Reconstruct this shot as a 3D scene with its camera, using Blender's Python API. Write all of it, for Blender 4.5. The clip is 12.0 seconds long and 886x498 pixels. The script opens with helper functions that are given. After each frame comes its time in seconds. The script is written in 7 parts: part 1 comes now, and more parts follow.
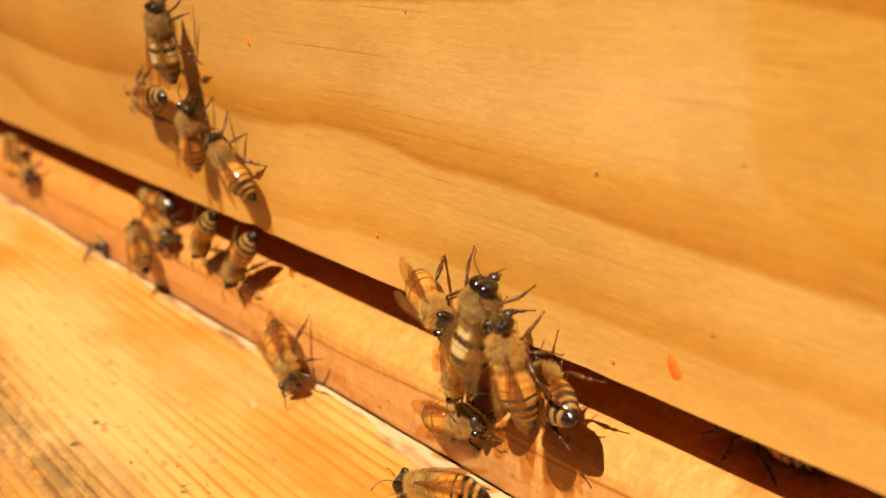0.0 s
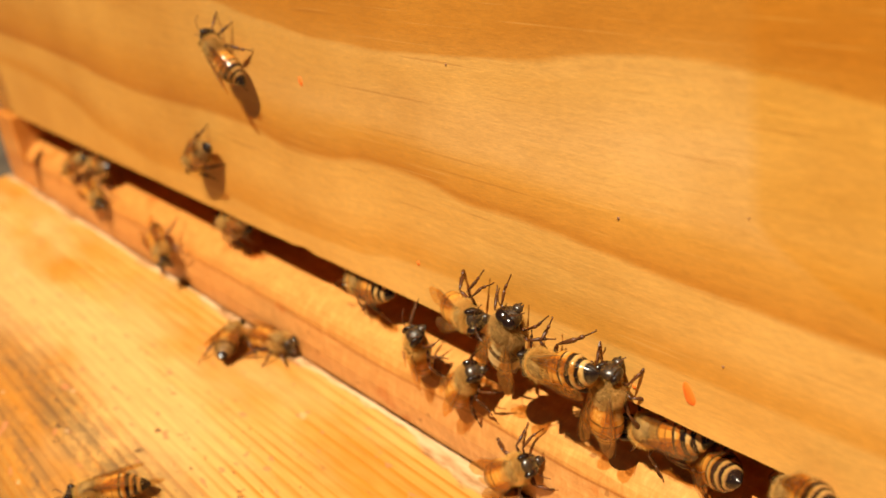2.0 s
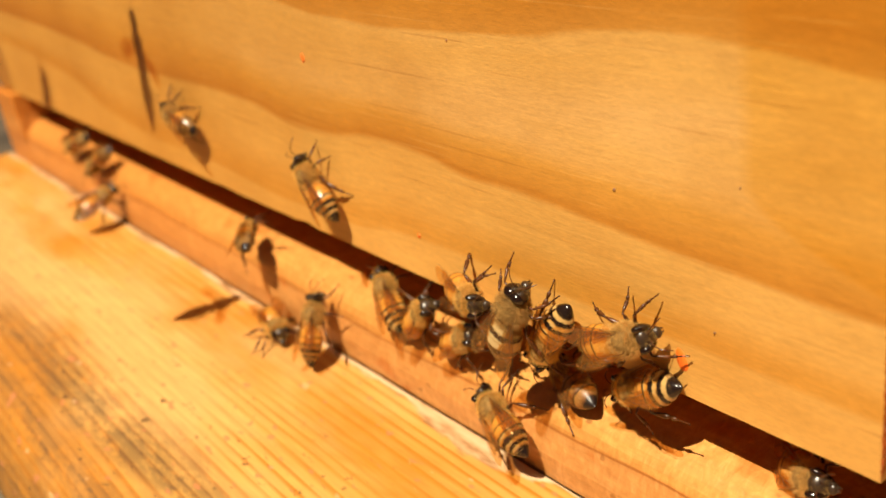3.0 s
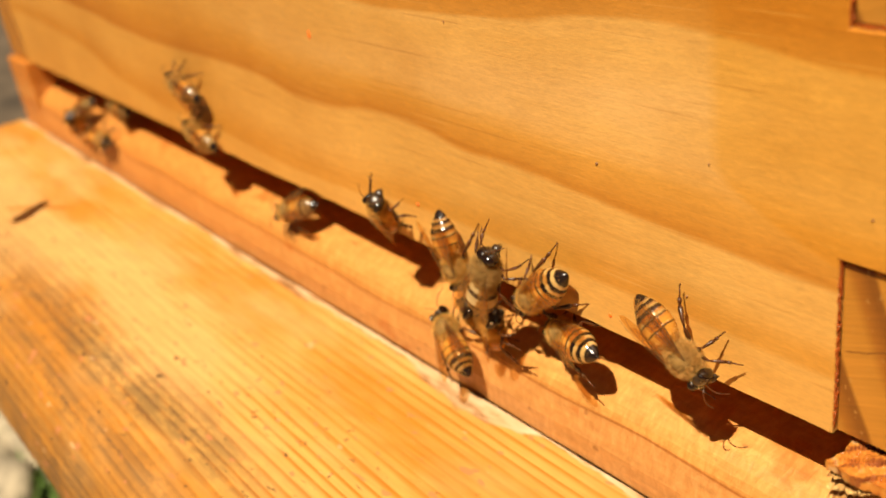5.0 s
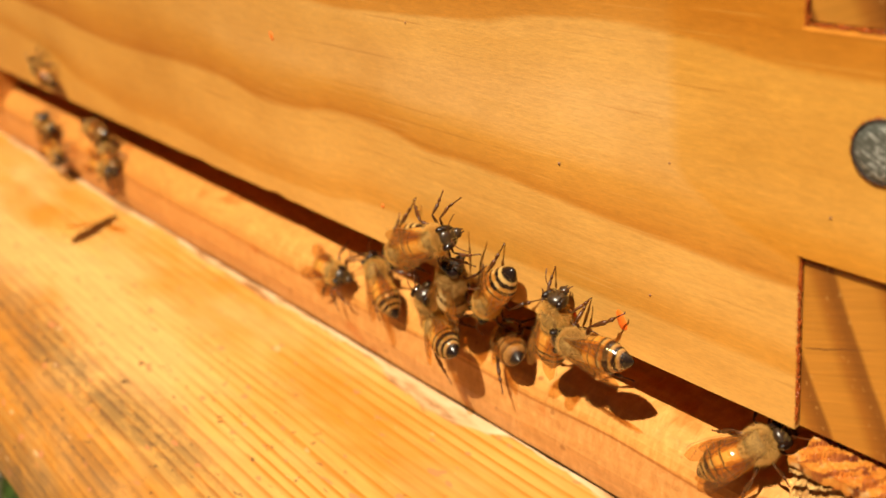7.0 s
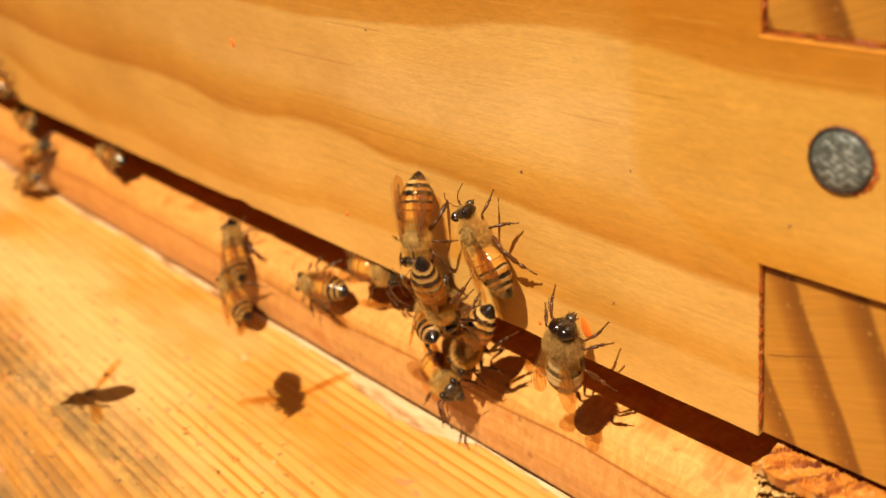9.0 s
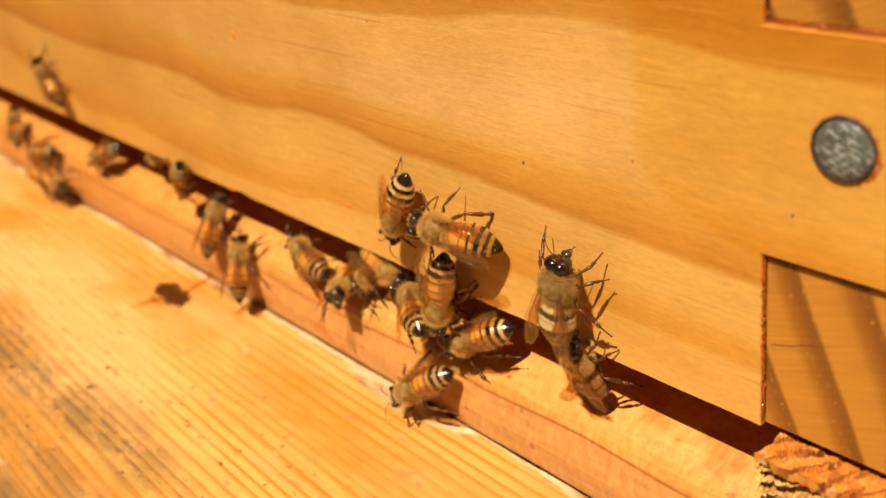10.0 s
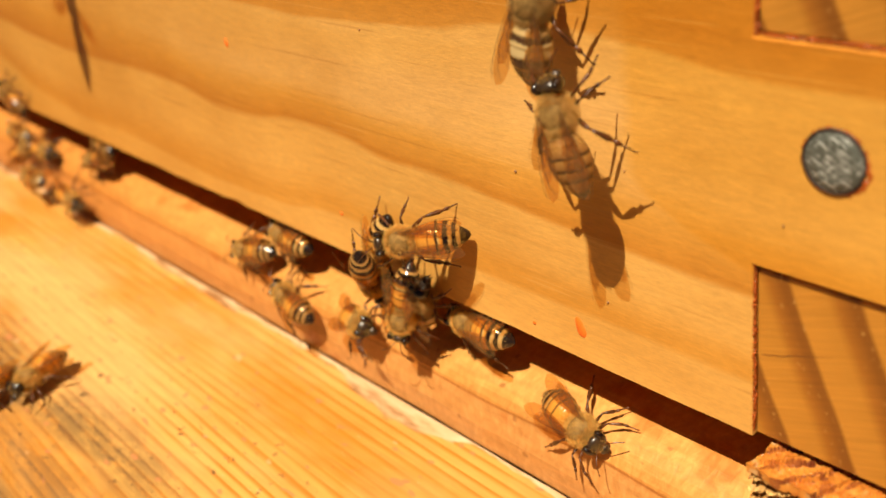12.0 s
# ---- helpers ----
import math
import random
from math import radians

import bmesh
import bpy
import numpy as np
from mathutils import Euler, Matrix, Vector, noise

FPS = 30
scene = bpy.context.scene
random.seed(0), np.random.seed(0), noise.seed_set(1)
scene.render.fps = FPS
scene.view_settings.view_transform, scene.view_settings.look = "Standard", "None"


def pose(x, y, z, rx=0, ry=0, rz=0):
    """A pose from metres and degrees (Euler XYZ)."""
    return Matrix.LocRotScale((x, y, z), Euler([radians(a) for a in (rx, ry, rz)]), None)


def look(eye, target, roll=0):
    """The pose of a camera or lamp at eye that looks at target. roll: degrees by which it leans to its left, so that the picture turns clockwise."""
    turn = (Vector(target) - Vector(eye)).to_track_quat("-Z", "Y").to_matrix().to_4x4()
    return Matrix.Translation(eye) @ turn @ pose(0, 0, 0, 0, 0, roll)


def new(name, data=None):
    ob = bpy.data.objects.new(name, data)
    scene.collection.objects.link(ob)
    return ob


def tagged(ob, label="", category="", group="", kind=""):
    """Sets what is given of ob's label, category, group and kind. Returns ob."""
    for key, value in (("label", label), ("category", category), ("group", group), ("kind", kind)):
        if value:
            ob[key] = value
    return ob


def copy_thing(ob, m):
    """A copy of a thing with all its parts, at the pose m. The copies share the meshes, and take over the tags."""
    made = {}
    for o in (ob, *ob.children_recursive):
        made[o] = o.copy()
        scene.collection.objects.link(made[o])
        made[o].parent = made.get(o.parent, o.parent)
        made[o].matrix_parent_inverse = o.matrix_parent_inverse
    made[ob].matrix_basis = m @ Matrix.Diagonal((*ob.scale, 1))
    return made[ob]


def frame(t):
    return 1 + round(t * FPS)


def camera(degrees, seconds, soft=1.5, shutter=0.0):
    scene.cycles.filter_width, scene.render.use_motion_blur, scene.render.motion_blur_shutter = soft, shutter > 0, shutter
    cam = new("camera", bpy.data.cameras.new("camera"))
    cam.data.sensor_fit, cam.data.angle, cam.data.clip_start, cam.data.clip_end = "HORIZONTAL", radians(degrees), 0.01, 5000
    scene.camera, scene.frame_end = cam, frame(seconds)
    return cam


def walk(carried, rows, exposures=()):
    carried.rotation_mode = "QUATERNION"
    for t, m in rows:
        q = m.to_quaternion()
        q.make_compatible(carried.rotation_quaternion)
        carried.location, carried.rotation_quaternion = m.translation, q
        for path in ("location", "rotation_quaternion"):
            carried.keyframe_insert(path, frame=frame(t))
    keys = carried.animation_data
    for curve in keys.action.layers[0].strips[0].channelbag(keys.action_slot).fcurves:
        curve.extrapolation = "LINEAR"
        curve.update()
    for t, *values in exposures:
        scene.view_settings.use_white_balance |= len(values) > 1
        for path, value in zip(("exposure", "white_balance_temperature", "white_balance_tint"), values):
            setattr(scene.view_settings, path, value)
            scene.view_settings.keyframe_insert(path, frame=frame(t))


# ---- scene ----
# The camera hangs a hand's width in front of the hive entrance, carried by hand.
# Axes: x along the hive front, y into the hive, z up; the front board's lower edge is the line y = z = 0.
cam = camera(47.1, 12.0, soft=1.6, shutter=0.1)
cam.data.dof.use_dof = True
cam.data.dof.focus_distance = 0.128
cam.data.dof.aperture_fstop = 24.0
EXPOSURES = [(0.0, 0.72), (12.0, 0.72)]
PATH = [
    (0, (0.03379, -0.07152, 0.06110), (-0.69898, 0.47919, -0.33860), -8.18),
    (0.5, (0.03932, -0.07663, 0.06508), (-0.70388, 0.46005, -0.33448), -8.23),
    (1, (0.04290, -0.07596, 0.06745), (-0.71152, 0.44404, -0.33311), -8.83),
    (1.5, (0.04220, -0.07669, 0.06954), (-0.71215, 0.44524, -0.32863), -8.75),
    (2, (0.04117, -0.07599, 0.06982), (-0.71404, 0.44459, -0.32850), -8.89),
    (2.5, (0.04284, -0.07771, 0.06927), (-0.70801, 0.44591, -0.33328), -8.83),
    (3, (0.04382, -0.07868, 0.07024), (-0.70463, 0.43785, -0.34572), -8.89),
    (3.2, (0.04620, -0.07865, 0.07005), (-0.70735, 0.42727, -0.34972), -8.83),
    (4.8, (0.05252, -0.08407, 0.07328), (-0.69159, 0.41472, -0.37114), -8.62),
    (5, (0.05194, -0.08274, 0.07442), (-0.69068, 0.41797, -0.37033), -8.75),
    (5.5, (0.05204, -0.08357, 0.07513), (-0.68656, 0.42783, -0.36412), -8.59),
    (6, (0.05154, -0.08277, 0.07443), (-0.68357, 0.43200, -0.36672), -8.60),
    (6.5, (0.05299, -0.08307, 0.07345), (-0.67784, 0.43385, -0.37230), -8.66),
    (7, (0.05227, -0.08171, 0.07427), (-0.67315, 0.44047, -0.37418), -8.62),
    (9, (0.05221, -0.07930, 0.07471), (-0.65782, 0.46006, -0.37800), -8.72),
    (9.5, (0.05245, -0.08002, 0.07506), (-0.65535, 0.46004, -0.38030), -8.72),
    (10, (0.05213, -0.07974, 0.07441), (-0.65610, 0.45787, -0.38318), -8.85),
    (10.5, (0.05274, -0.07975, 0.07456), (-0.65502, 0.45715, -0.38459), -8.93),
    (11, (0.05255, -0.08013, 0.07430), (-0.65460, 0.45892, -0.38328), -8.73),
    (11.5, (0.05184, -0.07977, 0.07489), (-0.65368, 0.46040, -0.38386), -8.74),
    (12, (0.05217, -0.07918, 0.07511), (-0.65368, 0.46303, -0.38071), -8.73),
]
walk(cam, [(t, look(eye, target, roll)) for t, eye, target, roll in PATH], EXPOSURES)

# ---- world, sun, exposure ----
SUN_WAY = Vector((-0.18, 0.46, -0.87)).normalized()
world = bpy.data.worlds.new("sky")
scene.world = world
world.use_nodes = True
wt = world.node_tree
sky = wt.nodes.new("ShaderNodeTexSky")
sky.sky_type = "NISHITA"
sky.sun_disc = False
sky.sun_elevation = math.asin(-SUN_WAY.z)
sky.sun_rotation = math.atan2(-SUN_WAY.x, -SUN_WAY.y)
wt.links.new(sky.outputs[0], wt.nodes["Background"].inputs[0])
wt.nodes["Background"].inputs[1].default_value = 0.0042
sun = new("sun", bpy.data.lights.new("sun", "SUN"))
sun.data.energy = 4.9
sun.data.angle = radians(0.5)
sun.data.color = (1.0, 0.88, 0.66)
sun.matrix_world = Matrix.Translation((0.0, -0.5, 1.0)) @ SUN_WAY.to_track_quat("-Z", "Y").to_matrix().to_4x4()


# ---- material helpers ----
def material(name):
    m = bpy.data.materials.new(name)
    m.use_nodes = True
    return m, m.node_tree, m.node_tree.nodes["Principled BSDF"]


def node(nt, kind, **values):
    n = nt.nodes.new(kind)
    for k, v in values.items():
        if k in n.inputs:
            n.inputs[k].default_value = v
    return n


def mth(nt, op, a, b=None, c=None):
    n = nt.nodes.new("ShaderNodeMath")
    n.operation = op
    for i, v in enumerate((a, b, c)):
        if v is None:
            continue
        if isinstance(v, (int, float)):
            n.inputs[i].default_value = v
        else:
            nt.links.new(v, n.inputs[i])
    return n.outputs[0]


def ramp(nt, fac, stops, ease="LINEAR"):
    n = nt.nodes.new("ShaderNodeValToRGB")
    n.color_ramp.interpolation = ease
    el = n.color_ramp.elements
    while len(el) < len(stops):
        el.new(0.5)
    for e, (p, c) in zip(el, stops):
        e.position = p
        e.color = (*c, 1) if len(c) == 3 else c
    nt.links.new(fac, n.inputs[0])
    return n.outputs[0]


def grey(v):
    return (v, v, v)


def blend(nt, fac, a, b, kind="MIX"):
    n = nt.nodes.new("ShaderNodeMix")
    n.data_type, n.blend_type = "RGBA", kind
    for sock, v in ((n.inputs[0], fac), (n.inputs[6], a), (n.inputs[7], b)):
        if isinstance(v, (int, float)):
            sock.default_value = v
        elif isinstance(v, tuple):
            sock.default_value = (*v, 1)
        else:
            nt.links.new(v, sock)
    return n.outputs[2]


def coords(nt, scale=(1, 1, 1), turn=(0, 0, 0), which="Object"):
    tc = nt.nodes.new("ShaderNodeTexCoord")
    mp = nt.nodes.new("ShaderNodeMapping")
    mp.inputs["Scale"].default_value = scale
    mp.inputs["Rotation"].default_value = [radians(a) for a in turn]
    nt.links.new(tc.outputs[which], mp.inputs[0])
    return mp.outputs[0]


def noise_tex(nt, vec, scale, detail=3.0, rough=0.55, distortion=0.0):
    n = node(nt, "ShaderNodeTexNoise", Scale=scale, Detail=detail, Roughness=rough, Distortion=distortion)
    nt.links.new(vec, n.inputs["Vector"])
    return n.outputs["Fac"]


def bump(nt, bsdf, height, strength, distance):
    b = node(nt, "ShaderNodeBump", Strength=strength, Distance=distance)
    nt.links.new(height, b.inputs["Height"])
    nt.links.new(b.outputs[0], bsdf.inputs["Normal"])


def curve_of(nt, fac, pts):
    """A hand-drawn curve of one value, 0 to 1."""
    n = nt.nodes.new("ShaderNodeFloatCurve")
    c = n.mapping.curves[0]
    while len(c.points) < len(pts):
        c.points.new(0.5, 0.5)
    for p, (x, y) in zip(c.points, pts):
        p.location = (x, y)
    n.mapping.update()
    nt.links.new(fac, n.inputs["Value"])
    return n.outputs[0]


# ---- materials: wood ----
def front_wood():
    """Oiled flat-sawn pine: broad wavy growth bands along x, fine fibre, an old lap mark in the finish."""
    m, nt, b = material("oiled_pine_front")
    pos = coords(nt)
    sep = nt.nodes.new("ShaderNodeSeparateXYZ")
    nt.links.new(pos, sep.inputs[0])
    xx = mth(nt, "MULTIPLY_ADD", sep.outputs[0], 1 / 0.345, 0.32 / 0.345)

    def ring_line(pts):
        """The height, in metres, of one growth ring's sharp lower edge along the board; pts in millimetres."""
        return mth(nt, "MULTIPLY", curve_of(nt, xx, [((x + 320) / 345, z / 60) for x, z in pts]), 0.060)

    low_ring = ring_line([(-320, 18), (-228, 14), (-209, 8.6), (-180, 5.4), (-150, 5.7), (-119, 4.1), (-95, 4.9), (-80, 6.9), (-40, 7.6), (25, 7.4)])
    mid_ring = ring_line([(-320, 28), (-217, 24.9), (-190, 22.7), (-164, 22.1), (-139, 22.7), (-122, 21.9), (-107, 20.0), (-98, 20.5), (-84, 22.4), (-72, 22.1), (-62, 20.6), (-51, 20.6), (-34, 19.7), (-15, 18.8), (25, 18.2)])
    top_ring = ring_line([(-320, 58), (-195, 53), (-150, 48), (-116, 43), (-88, 40.4), (-54, 41.3), (-23, 44.3), (-14, 43.7), (0, 42.3), (25, 42.3)])
    slow = noise_tex(nt, coords(nt, (9, 9, 26)), 1.0, 2.0)
    fine = noise_tex(nt, coords(nt, (60, 60, 320)), 1.0, 4.0)
    zz = mth(nt, "ADD", sep.outputs[2], mth(nt, "MULTIPLY", mth(nt, "SUBTRACT", fine, 0.5), 0.0012))
    zz = mth(nt, "ADD", zz, mth(nt, "MULTIPLY", mth(nt, "SUBTRACT", slow, 0.5), 0.0010))

    def between(lo, hi):
        n = nt.nodes.new("ShaderNodeMapRange")
        nt.links.new(zz, n.inputs[0])
        for k, e in ((1, lo), (2, hi)):
            if isinstance(e, float):
                n.inputs[k].default_value = e
            else:
                nt.links.new(e, n.inputs[k])
        return n.outputs[0]

    v = mth(nt, "ADD", between(0.0, low_ring), between(low_ring, mid_ring))
    v = mth(nt, "ADD", v, mth(nt, "ADD", between(mid_ring, top_ring), between(top_ring, 0.24)))
    light, mid, dark = (0.86, 0.480, 0.130), (0.78, 0.380, 0.068), (0.67, 0.280, 0.034)
    rings = ramp(nt, mth(nt, "MULTIPLY", v, 0.25), [(0.0, light), (0.225, light), (0.253, mid), (0.285, mid), (0.37, light), (0.484, light), (0.503, (0.66, 0.275, 0.036)), (0.520, (0.71, 0.315, 0.046)),
                                                    (0.555, mid), (0.61, light), (0.742, light), (0.752, dark), (0.775, (0.71, 0.315, 0.043)), (0.82, mid), (0.85, light), (0.88, dark), (0.93, light), (0.95, dark), (1.0, light)])
    fibre = noise_tex(nt, coords(nt, (260, 500, 1300)), 1.0, 5.0, 0.65)
    # fainter growth lines that follow the same waves
    comb = nt.nodes.new("ShaderNodeCombineXYZ")
    nt.links.new(mth(nt, "MULTIPLY", sep.outputs[0], 14.0), comb.inputs[0])
    nt.links.new(mth(nt, "MULTIPLY", v, 20.0), comb.inputs[2])
    lines = noise_tex(nt, comb.outputs[0], 1.0, 4.0, 0.6)
    rings = blend(nt, 1.0, rings, ramp(nt, lines, [(0.32, (0.955, 0.935, 0.90)), (0.5, (1.0, 1.0, 1.0)), (0.68, (1.02, 1.03, 1.05))]), "MULTIPLY")
    speck = noise_tex(nt, coords(nt, (800, 2000, 3400)), 1.0, 4.0, 0.7)
    # the middle of the board is worn paler above the low wave of the grain
    worn = mth(nt, "MULTIPLY", ramp(nt, mth(nt, "MULTIPLY", v, 0.25), [(0.555, grey(0)), (0.60, grey(1)), (0.655, grey(0.9)), (0.715, grey(0.15)), (0.735, grey(0.5)), (0.75, grey(0))]),
               ramp(nt, xx, [(0.50, grey(0)), (0.60, grey(0.8)), (0.86, grey(1)), (0.93, grey(0.5)), (1.0, grey(0.3))]))
    worn = mth(nt, "MULTIPLY", worn, ramp(nt, noise_tex(nt, coords(nt, (22, 22, 130), (0, -4, 0)), 1.0, 4.0), [(0.36, grey(0.25)), (0.60, grey(1))]))
    rings = blend(nt, worn, rings, (0.86, 0.495, 0.170))
    col = blend(nt, 1.0, rings, ramp(nt, fibre, [(0.3, grey(0.90)), (0.7, grey(1.07))]), "MULTIPLY")
    col = blend(nt, 1.0, col, ramp(nt, speck, [(0.35, grey(0.92)), (0.65, grey(1.07))]), "MULTIPLY")
    # a few long hairline grooves and pale scratches in the finish
    hair = noise_tex(nt, coords(nt, (28, 300, 1500), (0, 2, 0)), 1.0, 1.0)
    col = blend(nt, ramp(nt, hair, [(0.68, grey(0)), (0.73, grey(0.34))]), col, (0.44, 0.17, 0.03))
    scuff = noise_tex(nt, coords(nt, (40, 300, 2900), (0, -3, 0)), 1.0, 1.0)
    col = blend(nt, ramp(nt, scuff, [(0.65, grey(0)), (0.72, grey(0.45))]), col, (0.90, 0.54, 0.18))
    cloud = noise_tex(nt, coords(nt, (30, 30, 45)), 1.0, 3.0)
    col = blend(nt, 1.0, col, ramp(nt, cloud, [(0.3, (0.88, 0.83, 0.74)), (0.7, (1.08, 1.11, 1.18))]), "MULTIPLY")
    wide = noise_tex(nt, coords(nt, (13, 13, 30)), 1.0, 2.0)
    col = blend(nt, 1.0, col, ramp(nt, wide, [(0.32, (0.93, 0.89, 0.80)), (0.68, (1.05, 1.08, 1.16))]), "MULTIPLY")
    # the colour runs darker and more saturated towards the far end
    far = ramp(nt, mth(nt, "MULTIPLY", sep.outputs[0], -4.0), [(0.15, grey(0)), (0.70, grey(1))])
    col = blend(nt, far, col, blend(nt, 1.0, col, (0.80, 0.69, 0.46), "MULTIPLY"))
    # the lap mark: a second coat of finish past x = -15 mm, its edge swinging out low down
    low = mth(nt, "MAXIMUM", mth(nt, "SUBTRACT", 0.029, sep.outputs[2]), 0.0)
    edge = mth(nt, "SUBTRACT", mth(nt, "SUBTRACT", sep.outputs[0], -0.0155), mth(nt, "MULTIPLY", mth(nt, "POWER", mth(nt, "MULTIPLY", low, 100.0), 1.6), 0.022))
    lap = ramp(nt, mth(nt, "MULTIPLY_ADD", edge, 500.0, 0.5), [(0.0, grey(0)), (1.0, grey(1))])
    col = blend(nt, lap, col, blend(nt, 1.0, col, (0.98, 0.905, 0.60), "MULTIPLY"))
    nt.links.new(blend(nt, 1.0, col, (0.80, 0.765, 0.70), "MULTIPLY"), b.inputs["Base Color"])
    nt.links.new(ramp(nt, speck, [(0.3, grey(0.38)), (0.7, grey(0.60))]), b.inputs["Roughness"])
    b.inputs["Specular IOR Level"].default_value = 0.35
    bump(nt, b, mth(nt, "ADD", mth(nt, "MULTIPLY", speck, 0.5), mth(nt, "SUBTRACT", mth(nt, "MULTIPLY", fibre, 0.5), mth(nt, "MULTIPLY", hair, 0.3))), 0.22, 0.0003)
    return m


def end_wood():
    """End grain of the side boards in the box joint: slanting arcs of dark rings, fine cross checks."""
    m, nt, b = material("oiled_end_grain")
    sep = nt.nodes.new("ShaderNodeSeparateXYZ")
    nt.links.new(coords(nt), sep.inputs[0])
    slow = noise_tex(nt, coords(nt, (70, 70, 70)), 1.0, 2.0)
    arc = mth(nt, "ADD", sep.outputs[0], mth(nt, "MULTIPLY", sep.outputs[2], 0.41))
    arc = mth(nt, "ADD", arc, mth(nt, "MULTIPLY", slow, 0.0012))
    ring = mth(nt, "FRACT", mth(nt, "MULTIPLY_ADD", arc, 1 / 0.0078, 0.18))
    pale, late = (0.70, 0.31, 0.045), (0.31, 0.110, 0.016)
    col = ramp(nt, ring, [(0.0, pale), (0.34, (0.65, 0.285, 0.04)), (0.50, (0.47, 0.175, 0.023)), (0.70, late), (0.80, late), (0.87, pale), (1.0, pale)])
    lay = nt.nodes.new("ShaderNodeCombineXYZ")
    nt.links.new(mth(nt, "MULTIPLY", sep.outputs[0], 110.0), lay.inputs[0])
    nt.links.new(mth(nt, "MULTIPLY", sep.outputs[1], 250.0), lay.inputs[1])
    nt.links.new(mth(nt, "MULTIPLY", mth(nt, "SUBTRACT", sep.outputs[2], mth(nt, "MULTIPLY", sep.outputs[0], 0.36)), 2200.0), lay.inputs[2])
    fine = noise_tex(nt, lay.outputs[0], 1.0, 4.0)
    col = blend(nt, 1.0, col, ramp(nt, fine, [(0.3, grey(0.86)), (0.7, grey(1.07))]), "MULTIPLY")
    # pale resin ducts, mostly in the late wood, and a hairline check across the end
    ducts = noise_tex(nt, coords(nt, (1500, 1500, 1100)), 1.0, 1.0)
    band = ramp(nt, ring, [(0.45, grey(0.15)), (0.7, grey(1)), (0.86, grey(0.5)), (0.9, grey(0.15))])
    col = blend(nt, mth(nt, "MULTIPLY", band, ramp(nt, ducts, [(0.64, grey(0)), (0.72, grey(0.6))])), col, (0.74, 0.42, 0.13))
    wander = mth(nt, "MULTIPLY", mth(nt, "SUBTRACT", noise_tex(nt, coords(nt, (500, 10, 10)), 1.0, 3.0), 0.5), 0.0007)
    off = mth(nt, "ABSOLUTE", mth(nt, "SUBTRACT", mth(nt, "ADD", sep.outputs[2], wander), mth(nt, "MULTIPLY_ADD", sep.outputs[0], 0.36, 0.0106)))
    reach = ramp(nt, mth(nt, "MULTIPLY", sep.outputs[0], 100.0), [(0.05, grey(0)), (0.12, grey(1)), (0.5, grey(1)), (0.95, grey(0))])
    check = mth(nt, "MULTIPLY", reach, ramp(nt, mth(nt, "MULTIPLY", off, 5000.0), [(0.25, grey(0.85)), (0.65, grey(0))]))
    col = blend(nt, check, col, (0.16, 0.055, 0.015))
    nt.links.new(blend(nt, 1.0, col, (0.72, 0.67, 0.60), "MULTIPLY"), b.inputs["Base Color"])
    nt.links.new(ramp(nt, fine, [(0.3, grey(0.30)), (0.7, grey(0.48))]), b.inputs["Roughness"])
    b.inputs["Specular IOR Level"].default_value = 0.4
    bump(nt, b, mth(nt, "SUBTRACT", fine, check), 0.2, 0.0003)
    return m


